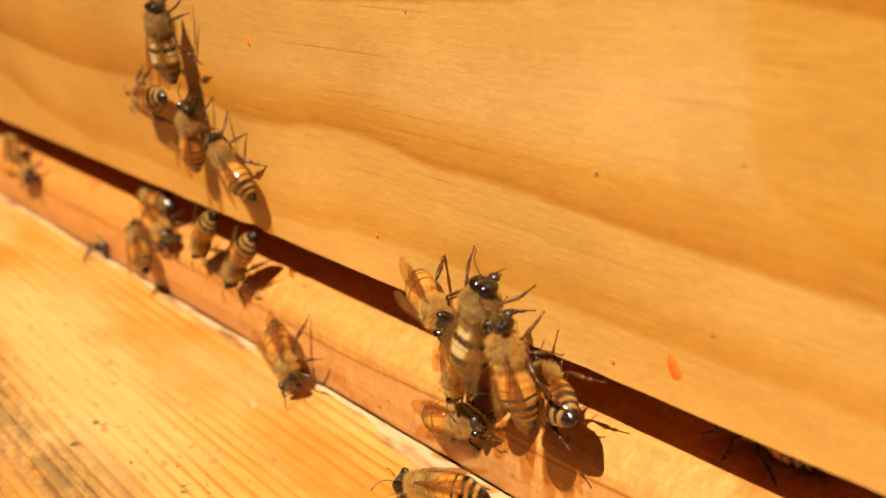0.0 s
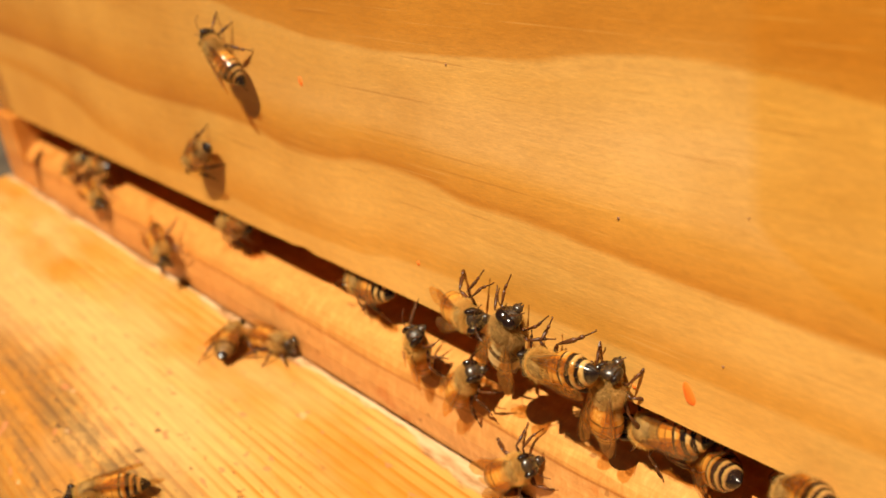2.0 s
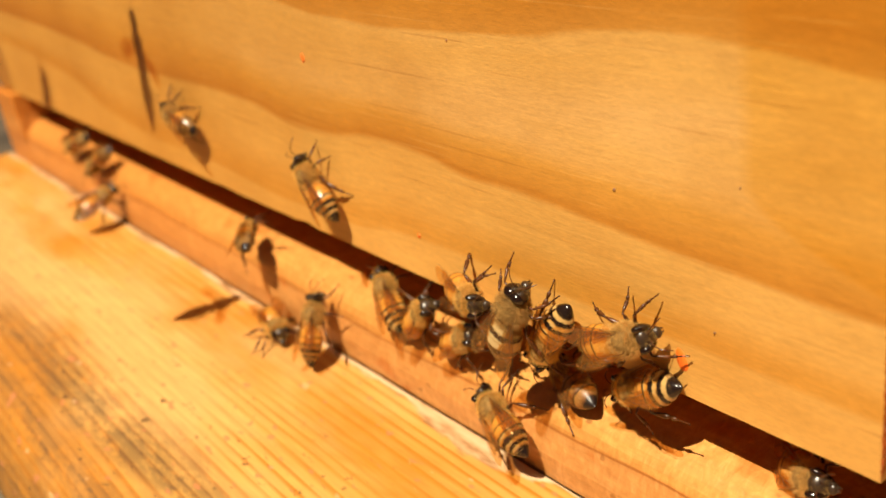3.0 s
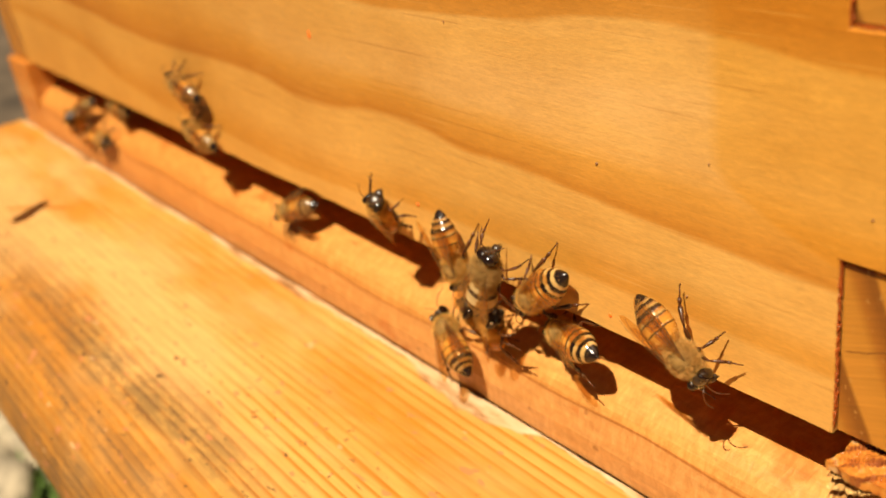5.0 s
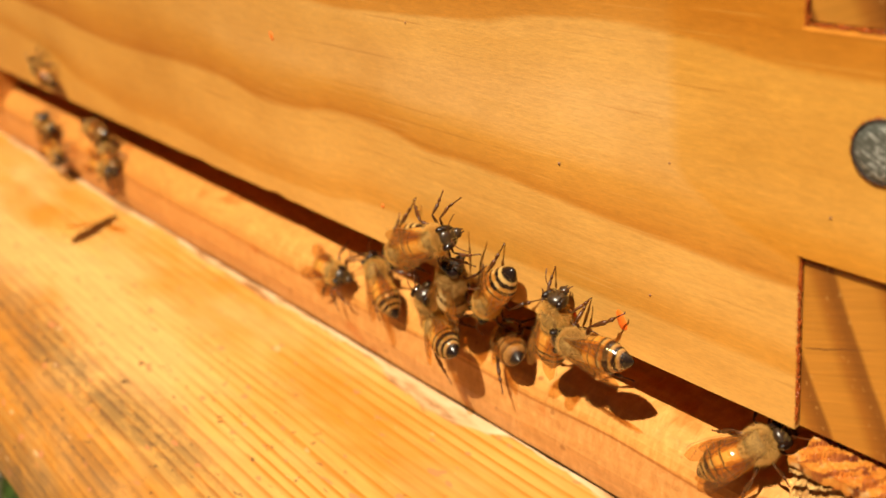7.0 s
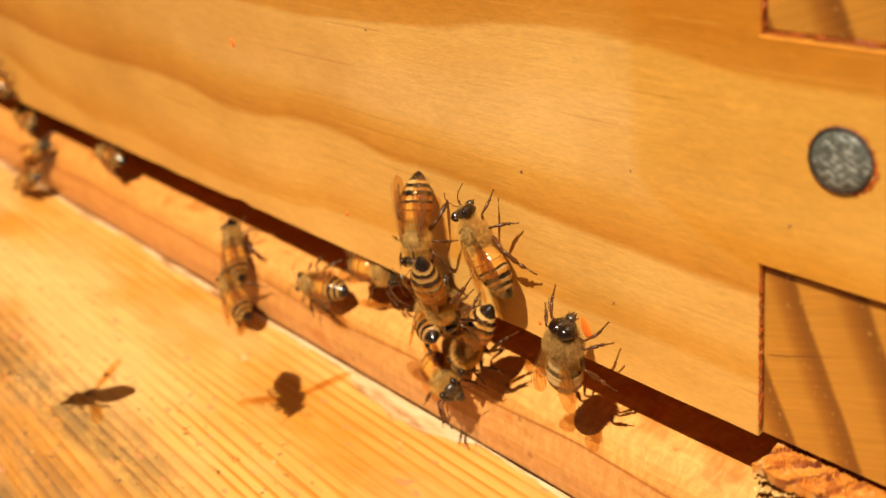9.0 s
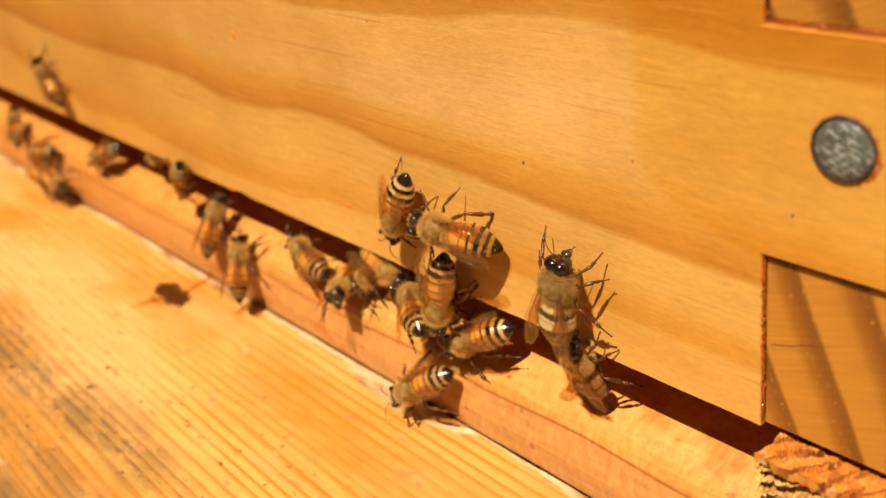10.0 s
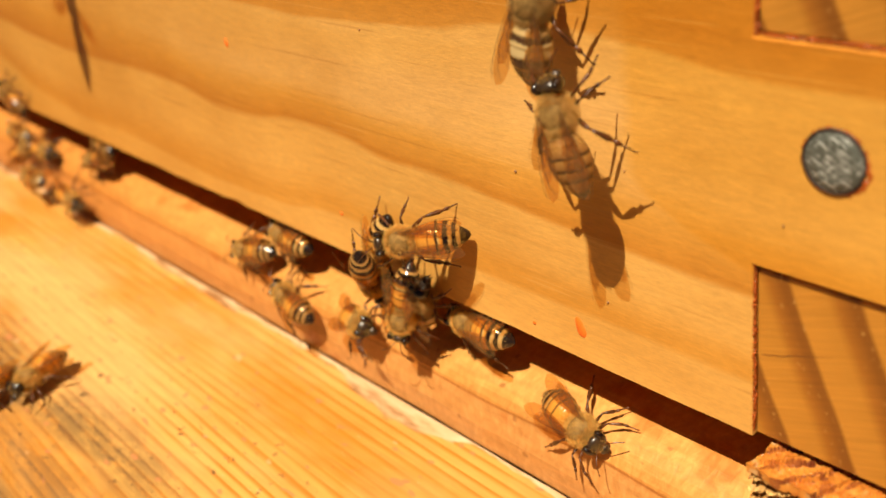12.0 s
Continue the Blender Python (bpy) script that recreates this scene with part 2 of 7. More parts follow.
def ledge_wood():
    """Bare pinkish pine of the bottom board, one thin dark ring line along its face."""
    m, nt, b = material("bottom_board_pine")
    sep = nt.nodes.new("ShaderNodeSeparateXYZ")
    nt.links.new(coords(nt), sep.inputs[0])
    slow = noise_tex(nt, coords(nt, (14, 60, 60)), 1.0, 2.0)
    v = mth(nt, "ADD", mth(nt, "MULTIPLY", sep.outputs[2], -38.0), mth(nt, "MULTIPLY", slow, 0.16))
    v = mth(nt, "ADD", v, mth(nt, "MULTIPLY", sep.outputs[1], 10.0))
    col = ramp(nt, v, [(0.0, (0.62, 0.25, 0.042)), (0.36, (0.64, 0.27, 0.052)), (0.46, (0.68, 0.33, 0.088)), (0.655, (0.64, 0.285, 0.066)), (0.668, (0.38, 0.13, 0.026)), (0.68, (0.64, 0.295, 0.085)), (1.0, (0.60, 0.275, 0.08))])
    fibre = noise_tex(nt, coords(nt, (120, 700, 900)), 1.0, 4.0, 0.65)
    col = blend(nt, 1.0, col, ramp(nt, fibre, [(0.3, grey(0.84)), (0.7, grey(1.08))]), "MULTIPLY")
    blot = noise_tex(nt, coords(nt, (90, 90, 160)), 1.0, 2.0)
    col = blend(nt, ramp(nt, blot, [(0.64, grey(0)), (0.70, grey(0.5))]), col, (0.50, 0.13, 0.015))
    flecks = noise_tex(nt, coords(nt, (900, 420, 420), (0, 20, 0)), 1.0, 4.0, 0.7, 0.6)
    col = blend(nt, 1.0, col, ramp(nt, flecks, [(0.36, (0.88, 0.84, 0.78)), (0.52, (1.0, 1.0, 1.0)), (0.66, (1.12, 1.18, 1.3))]), "MULTIPLY")
    spots = noise_tex(nt, coords(nt, (420, 420, 420)), 1.0, 1.0)
    col = blend(nt, ramp(nt, spots, [(0.72, grey(0)), (0.76, grey(0.6))]), col, (0.25, 0.09, 0.02))
    # orange bounce light painted in: lip tinted darker towards its far end
    far_bounce = ramp(nt, mth(nt, "MULTIPLY", sep.outputs[0], -4.0), [(0.22, grey(0)), (0.75, grey(1))])
    col = blend(nt, far_bounce, col, blend(nt, 1.0, col, (0.92, 0.80, 0.64), "MULTIPLY"))
    nt.links.new(blend(nt, 1.0, col, (0.87, 0.85, 0.84), "MULTIPLY"), b.inputs["Base Color"])
    b.inputs["Roughness"].default_value = 0.42
    b.inputs["Specular IOR Level"].default_value = 0.4
    bump(nt, b, mth(nt, "ADD", fibre, flecks), 0.3, 0.0003)
    return m


def landing_wood():
    """Yellow pine plank: close straight rings along its length, grey-black mould along the front, a pale worn back edge."""
    m, nt, b = material("landing_pine")
    pos = coords(nt, (1, 1, 1), (0, 0, 1.0))
    sep = nt.nodes.new("ShaderNodeSeparateXYZ")
    nt.links.new(pos, sep.inputs[0])
    raw = nt.nodes.new("ShaderNodeSeparateXYZ")
    nt.links.new(coords(nt), raw.inputs[0])
    wob = noise_tex(nt, coords(nt, (7, 55, 55), (0, 0, 1.0)), 1.0, 2.0)
    across = mth(nt, "ADD", mth(nt, "MULTIPLY", sep.outputs[1], 500.0), mth(nt, "MULTIPLY", wob, 1.3))
    across = mth(nt, "ADD", across, mth(nt, "MULTIPLY", noise_tex(nt, coords(nt, (0.6, 160, 160), (0, 0, 1.0)), 1.0, 1.0), 1.3))
    across = mth(nt, "ADD", across, mth(nt, "MULTIPLY", raw.outputs[2], 300.0))
    ring = mth(nt, "FRACT", across)
    light, dark = (0.68, 0.395, 0.112), (0.58, 0.205, 0.022)
    col = ramp(nt, ring, [(0.0, light), (0.42, light), (0.74, dark), (0.82, dark), (0.92, light), (1.0, light)])
    fade = noise_tex(nt, coords(nt, (22, 90, 90), (0, 0, 1.0)), 1.0, 3.0)
    col = blend(nt, ramp(nt, fade, [(0.40, grey(0.0)), (0.68, grey(0.6))]), col, (0.60, 0.33, 0.085))
    patchy = noise_tex(nt, coords(nt, (16, 42, 42)), 1.0, 4.0)
    deep = ramp(nt, mth(nt, "MULTIPLY", raw.outputs[1], -16.0), [(0.05, grey(0)), (0.12, grey(0.09)), (0.28, grey(0.09)), (0.40, grey(0)), (0.68, grey(0)), (0.80, grey(0.16)), (0.95, grey(0.26))])
    col = blend(nt, ramp(nt, mth(nt, "ADD", patchy, deep), [(0.46, grey(0)), (0.66, grey(0.75))]), col, (0.56, 0.210, 0.018))
    bleached = noise_tex(nt, coords(nt, (13, 34, 34)), 1.7, 3.0)
    pale_end = ramp(nt, mth(nt, "MULTIPLY", raw.outputs[0], -5.0), [(0.45, grey(0.06)), (0.75, grey(0.22))])
    pale_strip = ramp(nt, mth(nt, "MULTIPLY", raw.outputs[1], -16.0), [(0.30, grey(0)), (0.44, grey(0.11)), (0.58, grey(0.10)), (0.68, grey(0))])
    bleached = mth(nt, "ADD", mth(nt, "ADD", bleached, pale_strip), mth(nt, "MULTIPLY", mth(nt, "SUBTRACT", fade, 0.5), 0.35))
    col = blend(nt, ramp(nt, mth(nt, "ADD", bleached, pale_end), [(0.60, grey(0)), (0.84, grey(0.58))]), col, (0.76, 0.49, 0.22))
    fibre = noise_tex(nt, coords(nt, (90, 1100, 1100), (0, 0, 1.0)), 1.0, 5.0, 0.65)
    col = blend(nt, 1.0, col, ramp(nt, fibre, [(0.3, grey(0.84)), (0.7, grey(1.08))]), "MULTIPLY")
    # mould: strongest on the front third of the plank, in streaks along the grain
    drift = mth(nt, "MULTIPLY", mth(nt, "SUBTRACT", noise_tex(nt, coords(nt, (26, 70, 70), (0, 0, 1.0)), 1.0, 3.0, 0.6), 0.5), 0.18)
    front = ramp(nt, mth(nt, "ADD", mth(nt, "MULTIPLY", raw.outputs[1], -16.0), drift), [(0.54, grey(0)), (0.64, grey(0.9)), (0.70, grey(1)), (0.76, grey(0.25)), (0.83, grey(0.9)), (0.89, grey(0.4)), (0.95, grey(0.8)), (1.0, grey(0.9))])
    along = ramp(nt, mth(nt, "MULTIPLY", raw.outputs[0], -5.0), [(0.30, grey(0.25)), (0.45, grey(0.9)), (0.60, grey(1)), (0.85, grey(0.75)), (1.0, grey(0.5))])
    front = mth(nt, "MULTIPLY", front, along)
    streak = noise_tex(nt, coords(nt, (70, 165, 165), (0, 0, 1.0)), 1.0, 8.0, 0.84)
    grime = blend(nt, 1.0, front, ramp(nt, streak, [(0.36, grey(0)), (0.53, grey(1))]), "MULTIPLY")
    by_ring = mth(nt, "MULTIPLY", grime, ramp(nt, ring, [(0.0, grey(0.62)), (0.35, grey(0.72)), (0.75, grey(1)), (0.88, grey(0.62)), (1.0, grey(0.62))]))
    col = blend(nt, by_ring, col, (0.125, 0.080, 0.044))
    specks = noise_tex(nt, coords(nt, (300, 420, 420), (0, 0, 1.0)), 1.0, 3.0, 0.7)
    near = ramp(nt, mth(nt, "MULTIPLY", raw.outputs[1], -16.0), [(0.15, grey(0.0)), (0.55, grey(1))])
    col = blend(nt, mth(nt, "MULTIPLY", near, ramp(nt, specks, [(0.63, grey(0)), (0.69, grey(0.85))])), col, (0.12, 0.06, 0.03))
    dots = noise_tex(nt, coords(nt, (230, 420, 420)), 1.0, 1.0)
    col = blend(nt, ramp(nt, dots, [(0.68, grey(0)), (0.72, grey(0.75))]), col, (0.56, 0.22, 0.10))
    chips = noise_tex(nt, coords(nt, (170, 330, 330), (0, 0, 40)), 1.3, 1.0)
    col = blend(nt, ramp(nt, chips, [(0.745, grey(0)), (0.78, grey(0.55))]), col, (0.72, 0.46, 0.25))
    # pale broken arris along the back edge
    worn = noise_tex(nt, coords(nt, (55, 200, 200)), 1.0, 4.0, 0.6)
    knot = ramp(nt, mth(nt, "MULTIPLY", mth(nt, "ABSOLUTE", mth(nt, "ADD", raw.outputs[0], 0.064)), 40.0), [(0.0, grey(0.6)), (0.35, grey(0.4)), (0.7, grey(0.08)), (1.0, grey(0.04))])
    lip = mth(nt, "ADD", mth(nt, "MULTIPLY", raw.outputs[1], 230.0), mth(nt, "MULTIPLY_ADD", worn, 1.55, knot))
    lipmask = ramp(nt, lip, [(0.0, grey(0)), (0.12, grey(1))])
    col = blend(nt, lipmask, col, ramp(nt, worn, [(0.38, (0.74, 0.58, 0.42)), (0.54, (0.66, 0.42, 0.24)), (0.64, (0.3, 0.15, 0.06))]))
    nt.links.new(blend(nt, 1.0, col, (0.82, 0.765, 0.66), "MULTIPLY"), b.inputs["Base Color"])
    b.inputs["Roughness"].default_value = 0.5
    b.inputs["Specular IOR Level"].default_value = 0.3
    bump(nt, b, mth(nt, "ADD", fibre, mth(nt, "MULTIPLY", ring, 0.5)), 0.25, 0.0003)
    return m


def rail_wood():
    """Rough sawn end grain, torn into ridges, with glossy resin where it was coated."""
    m, nt, b = material("rough_end_grain")
    sep = nt.nodes.new("ShaderNodeSeparateXYZ")
    nt.links.new(coords(nt), sep.inputs[0])
    n1 = noise_tex(nt, coords(nt, (1500, 500, 420)), 1.0, 4.0, 0.65)
    col = ramp(nt, n1, [(0.3, (0.20, 0.085, 0.02)), (0.48, (0.46, 0.23, 0.055)), (0.68, (0.70, 0.44, 0.15))])
    # finish soaked into the top few millimetres, dark red where it pooled
    edge = mth(nt, "ADD", mth(nt, "MULTIPLY", sep.outputs[2], 1000.0), mth(nt, "MULTIPLY", sep.outputs[0], 40.0))
    edge = mth(nt, "ADD", edge, mth(nt, "MULTIPLY", noise_tex(nt, coords(nt, (300, 300, 200)), 1.0, 3.0), 3.2))
    coat = ramp(nt, mth(nt, "MULTIPLY_ADD", edge, 1.0, 0.5), [(0.0, grey(0)), (0.35, grey(1))])
    slant = mth(nt, "SUBTRACT", sep.outputs[0], mth(nt, "MULTIPLY", mth(nt, "ADD", sep.outputs[1], 0.003), 0.75))
    slant = mth(nt, "ADD", slant, mth(nt, "MULTIPLY", mth(nt, "SUBTRACT", noise_tex(nt, coords(nt, (330, 330, 330)), 1.0, 4.0), 0.5), 0.0062))
    trench = mth(nt, "ABSOLUTE", mth(nt, "SUBTRACT", mth(nt, "FRACT", mth(nt, "MULTIPLY", slant, 1 / 0.0031)), 0.5))
    pool = noise_tex(nt, coords(nt, (320, 320, 320)), 1.0, 4.0, 0.65)
    slab = ramp(nt, pool, [(0.34, (0.66, 0.42, 0.20)), (0.43, (0.66, 0.27, 0.045)), (0.58, (0.50, 0.15, 0.02)), (0.66, (0.26, 0.06, 0.012))])
    oil = blend(nt, ramp(nt, trench, [(0.34, grey(0)), (0.42, grey(1))]), slab, ramp(nt, pool, [(0.4, (0.16, 0.035, 0.010)), (0.6, (0.40, 0.12, 0.025))]))
    col = blend(nt, coat, col, oil)
    nt.links.new(blend(nt, 1.0, col, (0.80, 0.76, 0.72), "MULTIPLY"), b.inputs["Base Color"])
    nt.links.new(ramp(nt, coat, [(0.0, grey(0.75)), (1.0, grey(0.28))]), b.inputs["Roughness"])
    bump(nt, b, noise_tex(nt, coords(nt, (1600, 900, 700)), 1.0, 4.0), 0.45, 0.0004)
    return m


def plain(name, color, rough=0.5, metal=0.0, spec=0.5, vary=0.15, scale=200.0):
    m, nt, b = material(name)
    n1 = noise_tex(nt, coords(nt), scale, 4.0)
    lo, hi = [tuple(min(1.0, c * k) for c in color) for k in (1 - vary, 1 + vary)]
    nt.links.new(ramp(nt, n1, [(0.3, lo), (0.7, hi)]), b.inputs["Base Color"])
    b.inputs["Roughness"].default_value = rough
    b.inputs["Metallic"].default_value = metal
    b.inputs["Specular IOR Level"].default_value = spec
    return m


def nail_metal():
    m, nt, b = material("galvanised_nail")
    # a cross-hatched head: two sets of broken raised lines, dull zinc between
    breaks = noise_tex(nt, coords(nt, (1300, 1300, 1300)), 1.0, 3.0, 0.6)
    sets = []
    for turn, pitch in ((-28, 0.0006), (36, 0.0008)):
        sp = nt.nodes.new("ShaderNodeSeparateXYZ")
        nt.links.new(coords(nt, (1, 1, 1), (0, turn, 0)), sp.inputs[0])
        f = mth(nt, "FRACT", mth(nt, "ADD", mth(nt, "MULTIPLY", sp.outputs[2], 1 / pitch), mth(nt, "MULTIPLY", breaks, 0.7)))
        sets.append(ramp(nt, f, [(0.32, grey(0)), (0.46, grey(1)), (0.54, grey(1)), (0.68, grey(0))]))
    lines = mth(nt, "MULTIPLY", mth(nt, "MAXIMUM", sets[0], mth(nt, "MULTIPLY", sets[1], 0.7)), ramp(nt, breaks, [(0.42, grey(0.0)), (0.58, grey(1))]))
    nt.links.new(ramp(nt, lines, [(0.0, (0.10, 0.105, 0.09)), (0.4, (0.165, 0.17, 0.15)), (1.0, (0.74, 0.75, 0.71))]), b.inputs["Base Color"])
    b.inputs["Roughness"].default_value = 0.55
    b.inputs["Metallic"].default_value = 0.25
    bump(nt, b, lines, 0.35, 0.0002)
    return m


FRONT, END, LEDGE, LANDING, RAIL, NAIL = front_wood(), end_wood(), ledge_wood(), landing_wood(), rail_wood(), nail_metal()
RESIN = plain("dark_red_resin", (0.36, 0.075, 0.012), 0.18)
DARKWOOD = plain("dark_hive_inside", (0.15, 0.065, 0.02), 0.8, scale=90)
POLLEN = plain("orange_pollen_smear", (0.85, 0.16, 0.012), 0.55, scale=900)
STONE = plain("gravel_stone", (0.36, 0.29, 0.20), 0.85, vary=0.4, scale=60)
SOIL = plain("ground_soil", (0.085, 0.058, 0.036), 0.95, vary=0.5, scale=14)
GRASS = plain("grass_blade", (0.085, 0.15, 0.022), 0.6, vary=0.4, scale=30)


# ---- mesh helpers ----
def part(name, bm, mat, parent=None, label="", smooth=False, kind=""):
    me = bpy.data.meshes.new(name)
    bmesh.ops.recalc_face_normals(bm, faces=bm.faces)
    bm.to_mesh(me)
    bm.free()
    for mm_ in (mat if isinstance(mat, (list, tuple)) else [mat]):
        me.materials.append(mm_)
    if smooth:
        for p in me.polygons:
            p.use_smooth = True
    ob = new(name, me)
    ob.parent = parent
    return tagged(ob, label=label, kind=kind)


def thing(name, at=(0, 0, 0), label="", category="", group="", kind=""):
    ob = new(name)
    ob.empty_display_size = 0.005
    ob.location = at
    return tagged(ob, label, category, group, kind)


def box(x0, x1, y0, y1, z0, z1, bevel=0.0, segs=2):
    bm = bmesh.new()
    bmesh.ops.create_cube(bm, size=1.0)
    for v in bm.verts:
        v.co = Vector((x0 + (v.co.x + 0.5) * (x1 - x0), y0 + (v.co.y + 0.5) * (y1 - y0), z0 + (v.co.z + 0.5) * (z1 - z0)))
    if bevel:
        bmesh.ops.bevel(bm, geom=list(bm.edges), offset=bevel, segments=segs, affect="EDGES", profile=0.5)
    return bm


def prism(profile, x0, x1, steps=60, rough=0.0, seed=0.0):
    """A yz profile run along x, its arrises uneven by rough metres."""
    bm = bmesh.new()
    rings = []
    for i in range(steps + 1):
        x = x0 + (x1 - x0) * i / steps
        ring = []
        for k, (y, z) in enumerate(profile):
            j = rough * (noise.noise(Vector((x * 90, k * 0.35 + seed, seed))) + 0.5 * noise.noise(Vector((x * 400, k * 0.9 + seed, 3.0))))
            ring.append(bm.verts.new((x, y + j, z + j * 0.6)))
        rings.append(ring)
    n = len(profile)
    for a, c in zip(rings, rings[1:]):
        for k in range(n):
            bm.faces.new((a[k], a[(k + 1) % n], c[(k + 1) % n], c[k]))
    bm.faces.new(rings[0])
    bm.faces.new(rings[-1])
    return bm


# ---- the hive body: four boards box-jointed, nailed, oiled ----
X_LEFT, X_RIGHT, T, HIGH, DEEP = -0.312, 0.022, 0.020, 0.240, 0.46
FH, TH = 0.022, 0.024  # finger and tongue heights
hive = thing("beehive", (0, 0, 0), "oiled orange pine hive box with box-jointed corners and a nail head", "hive")


def front_board():
    """The front board with tongues at both ends, cut between the side boards' fingers, and a nibbled lower arris."""
    bm = bmesh.new()
    # outline: lower edge with small nicks, then the right comb, top, left comb
    pts = []
    n = 70
    for i in range(n + 1):
        x = X_LEFT + T + (0.0 - (X_LEFT + T)) * i / n
        nick = 0.00035 * noise.noise(Vector((x * 120, 4.0, 0))) + (0.0007 if abs(x + 0.1125) < 0.0016 else 0.0)
        pts.append((x, nick if 0 < i < n else 0.0))
    z, out = FH, True
    pts.append((0.0, FH))
    while z < HIGH - 0.001:
        nz = min(HIGH, z + (TH if out else FH))
        if out:
            pts += [(X_RIGHT, z), (X_RIGHT, nz)]
        else:
            pts += [(0.0, z), (0.0, nz)]
        z, out = nz, not out
    right = pts[n + 1:]
    left = [(X_LEFT + T - (px if px <= 0 else T), pz) for px, pz in reversed(right)]
    loop = []
    for p in pts + left:
        if not loop or (abs(p[0] - loop[-1][0]) + abs(p[1] - loop[-1][1])) > 1e-6:
            loop.append(p)
    vs = [bm.verts.new((x, 0.0, z)) for x, z in loop]
    f = bm.faces.new(vs)
    ext = bmesh.ops.extrude_face_region(bm, geom=[f])
    moved = [g for g in ext["geom"] if isinstance(g, bmesh.types.BMVert)]
    bmesh.ops.translate(bm, verts=moved, vec=(0, T, 0))
    front = [e for e in bm.edges if all(abs(v.co.y) < 1e-7 for v in e.verts)]
    bmesh.ops.bevel(bm, geom=front, offset=0.00018, segments=1, affect="EDGES")
    bmesh.ops.triangulate(bm, faces=[g for g in bm.faces if len(g.verts) > 4])
    return bm


part("front_board", front_board(), FRONT, hive)
INSET = 0.0007
for side, (xa, xb) in enumerate(((0.0001, X_RIGHT), (X_LEFT, X_LEFT + T - 0.0001))):
    board = part("side_board", box(xa, xb, T + 0.0002, DEEP, 0.0, HIGH), END, hive)
    z, inn = 0.0, True
    while z < HIGH - 0.001:
        nz = min(HIGH, z + (FH if inn else TH))
        if inn:
            part("finger", box(xa, xb, INSET, T + 0.0001, z + 0.0002, nz - 0.0004, 0.00025, 1), END, board)
        z, inn = nz, not inn
# unseen back and top plate, added to keep daylight out of the box
part("back_board", box(X_LEFT, X_RIGHT, DEEP, DEEP + T, 0, HIGH), END, hive)
part("unseen_lid", box(X_LEFT, X_RIGHT, 0.0, DEEP + T, HIGH + 0.0003, HIGH + 0.012), DARKWOOD, hive)


def seam(a, c, seed):
    """Dark red resin squeezed out along a joint."""
    bm = bmesh.new()
    rnd = random.Random(seed)
    a, c = Vector(a), Vector(c)
    n = int((c - a).length / 0.00009)
    way = (c - a).normalized()
    for i in range(n):
        p = a.lerp(c, (i + rnd.random()) / n)
        run = 0.5 + 0.5 * noise.noise(p * 900)
        s = rnd.uniform(0.00003, 0.00008) + 0.00009 * max(0.0, run) ** 2
        long = s * rnd.uniform(1.5, 5.0)
        size = (long if abs(way.x) > 0.5 else s, s * 1.5, long if abs(way.z) > 0.5 else s)
        m = Matrix.Translation(p + Vector((rnd.uniform(0, 2.2e-4), 0.0002 + rnd.uniform(0, 5e-4), rnd.uniform(-3e-5, 1.2e-4)))) @ Matrix.Diagonal((*size, 1))
        bmesh.ops.create_icosphere(bm, subdivisions=1, radius=1.0, matrix=m)
    return bm


for k, (p, q) in enumerate((((0, 0, 0.001), (0, 0, FH)), ((0, 0, FH + TH), (0, 0, 2 * FH + TH)), ((0, 0, FH + TH + 0.0002), (X_RIGHT, 0, FH + TH + 0.0002)))):
    part("resin_bead", seam(p, q, 7 + k), RESIN, hive, "dark red resin bead along the joint", smooth=True, kind="stuff")


def nail_head(r, y):
    bm = bmesh.new()
    random.seed(3)
    n = 40
    rows = []
    for rr, yy in ((r * 1.0, y + 0.0004), (r * 0.99, y - 0.0001), (r * 0.93, y - 0.00028), (r * 0.6, y - 0.00032), (r * 0.25, y - 0.00033)):
        row = []
        for i in range(n):
            a = 2 * math.pi * i / n
            k = 1 + 0.035 * noise.noise(Vector((math.cos(a) * 1.3, math.sin(a) * 1.3, 2)))
            row.append(bm.verts.new((rr * k * math.cos(a), yy + 0.00005 * noise.noise(Vector((rr * 900 * math.cos(a), rr * 900 * math.sin(a), 5))), rr * k * math.sin(a))))
        rows.append(row)
    for a, c in zip(rows, rows[1:]):
        for i in range(n):
            bm.faces.new((a[i], a[(i + 1) % n], c[(i + 1) % n], c[i]))
    bm.faces.new(rows[-1])
    bmesh.ops.translate(bm, verts=bm.verts, vec=(0.0085, 0, 0.0354))
    return bm


nail = part("nail", nail_head(0.0030, 0.0), NAIL, hive, "round flat hammered grey nail head", smooth=True)


def nail_rim():
    bm = bmesh.new()
    random.seed(5)
    for i in range(90):
        a = 2 * math.pi * (i + random.random()) / 90
        heavy = 1.0 + (1.2 if -1.2 < math.atan2(math.sin(a), math.cos(a)) < 0.0 else 0.0)
        r = 0.00305 + random.uniform(0, 0.00022) * heavy
        s = random.uniform(0.00012, 0.0003) * (0.7 + 0.3 * heavy)
        m = Matrix.Translation((0.0085 + r * math.cos(a), 0.00002, 0.0354 + r * math.sin(a))) @ Matrix.Diagonal((s, s * 0.45, s, 1))
        bmesh.ops.create_icosphere(bm, subdivisions=1, radius=1.0, matrix=m)
    return bm


part("rust_rim", nail_rim(), RESIN, nail, "rust and resin ring", smooth=True)


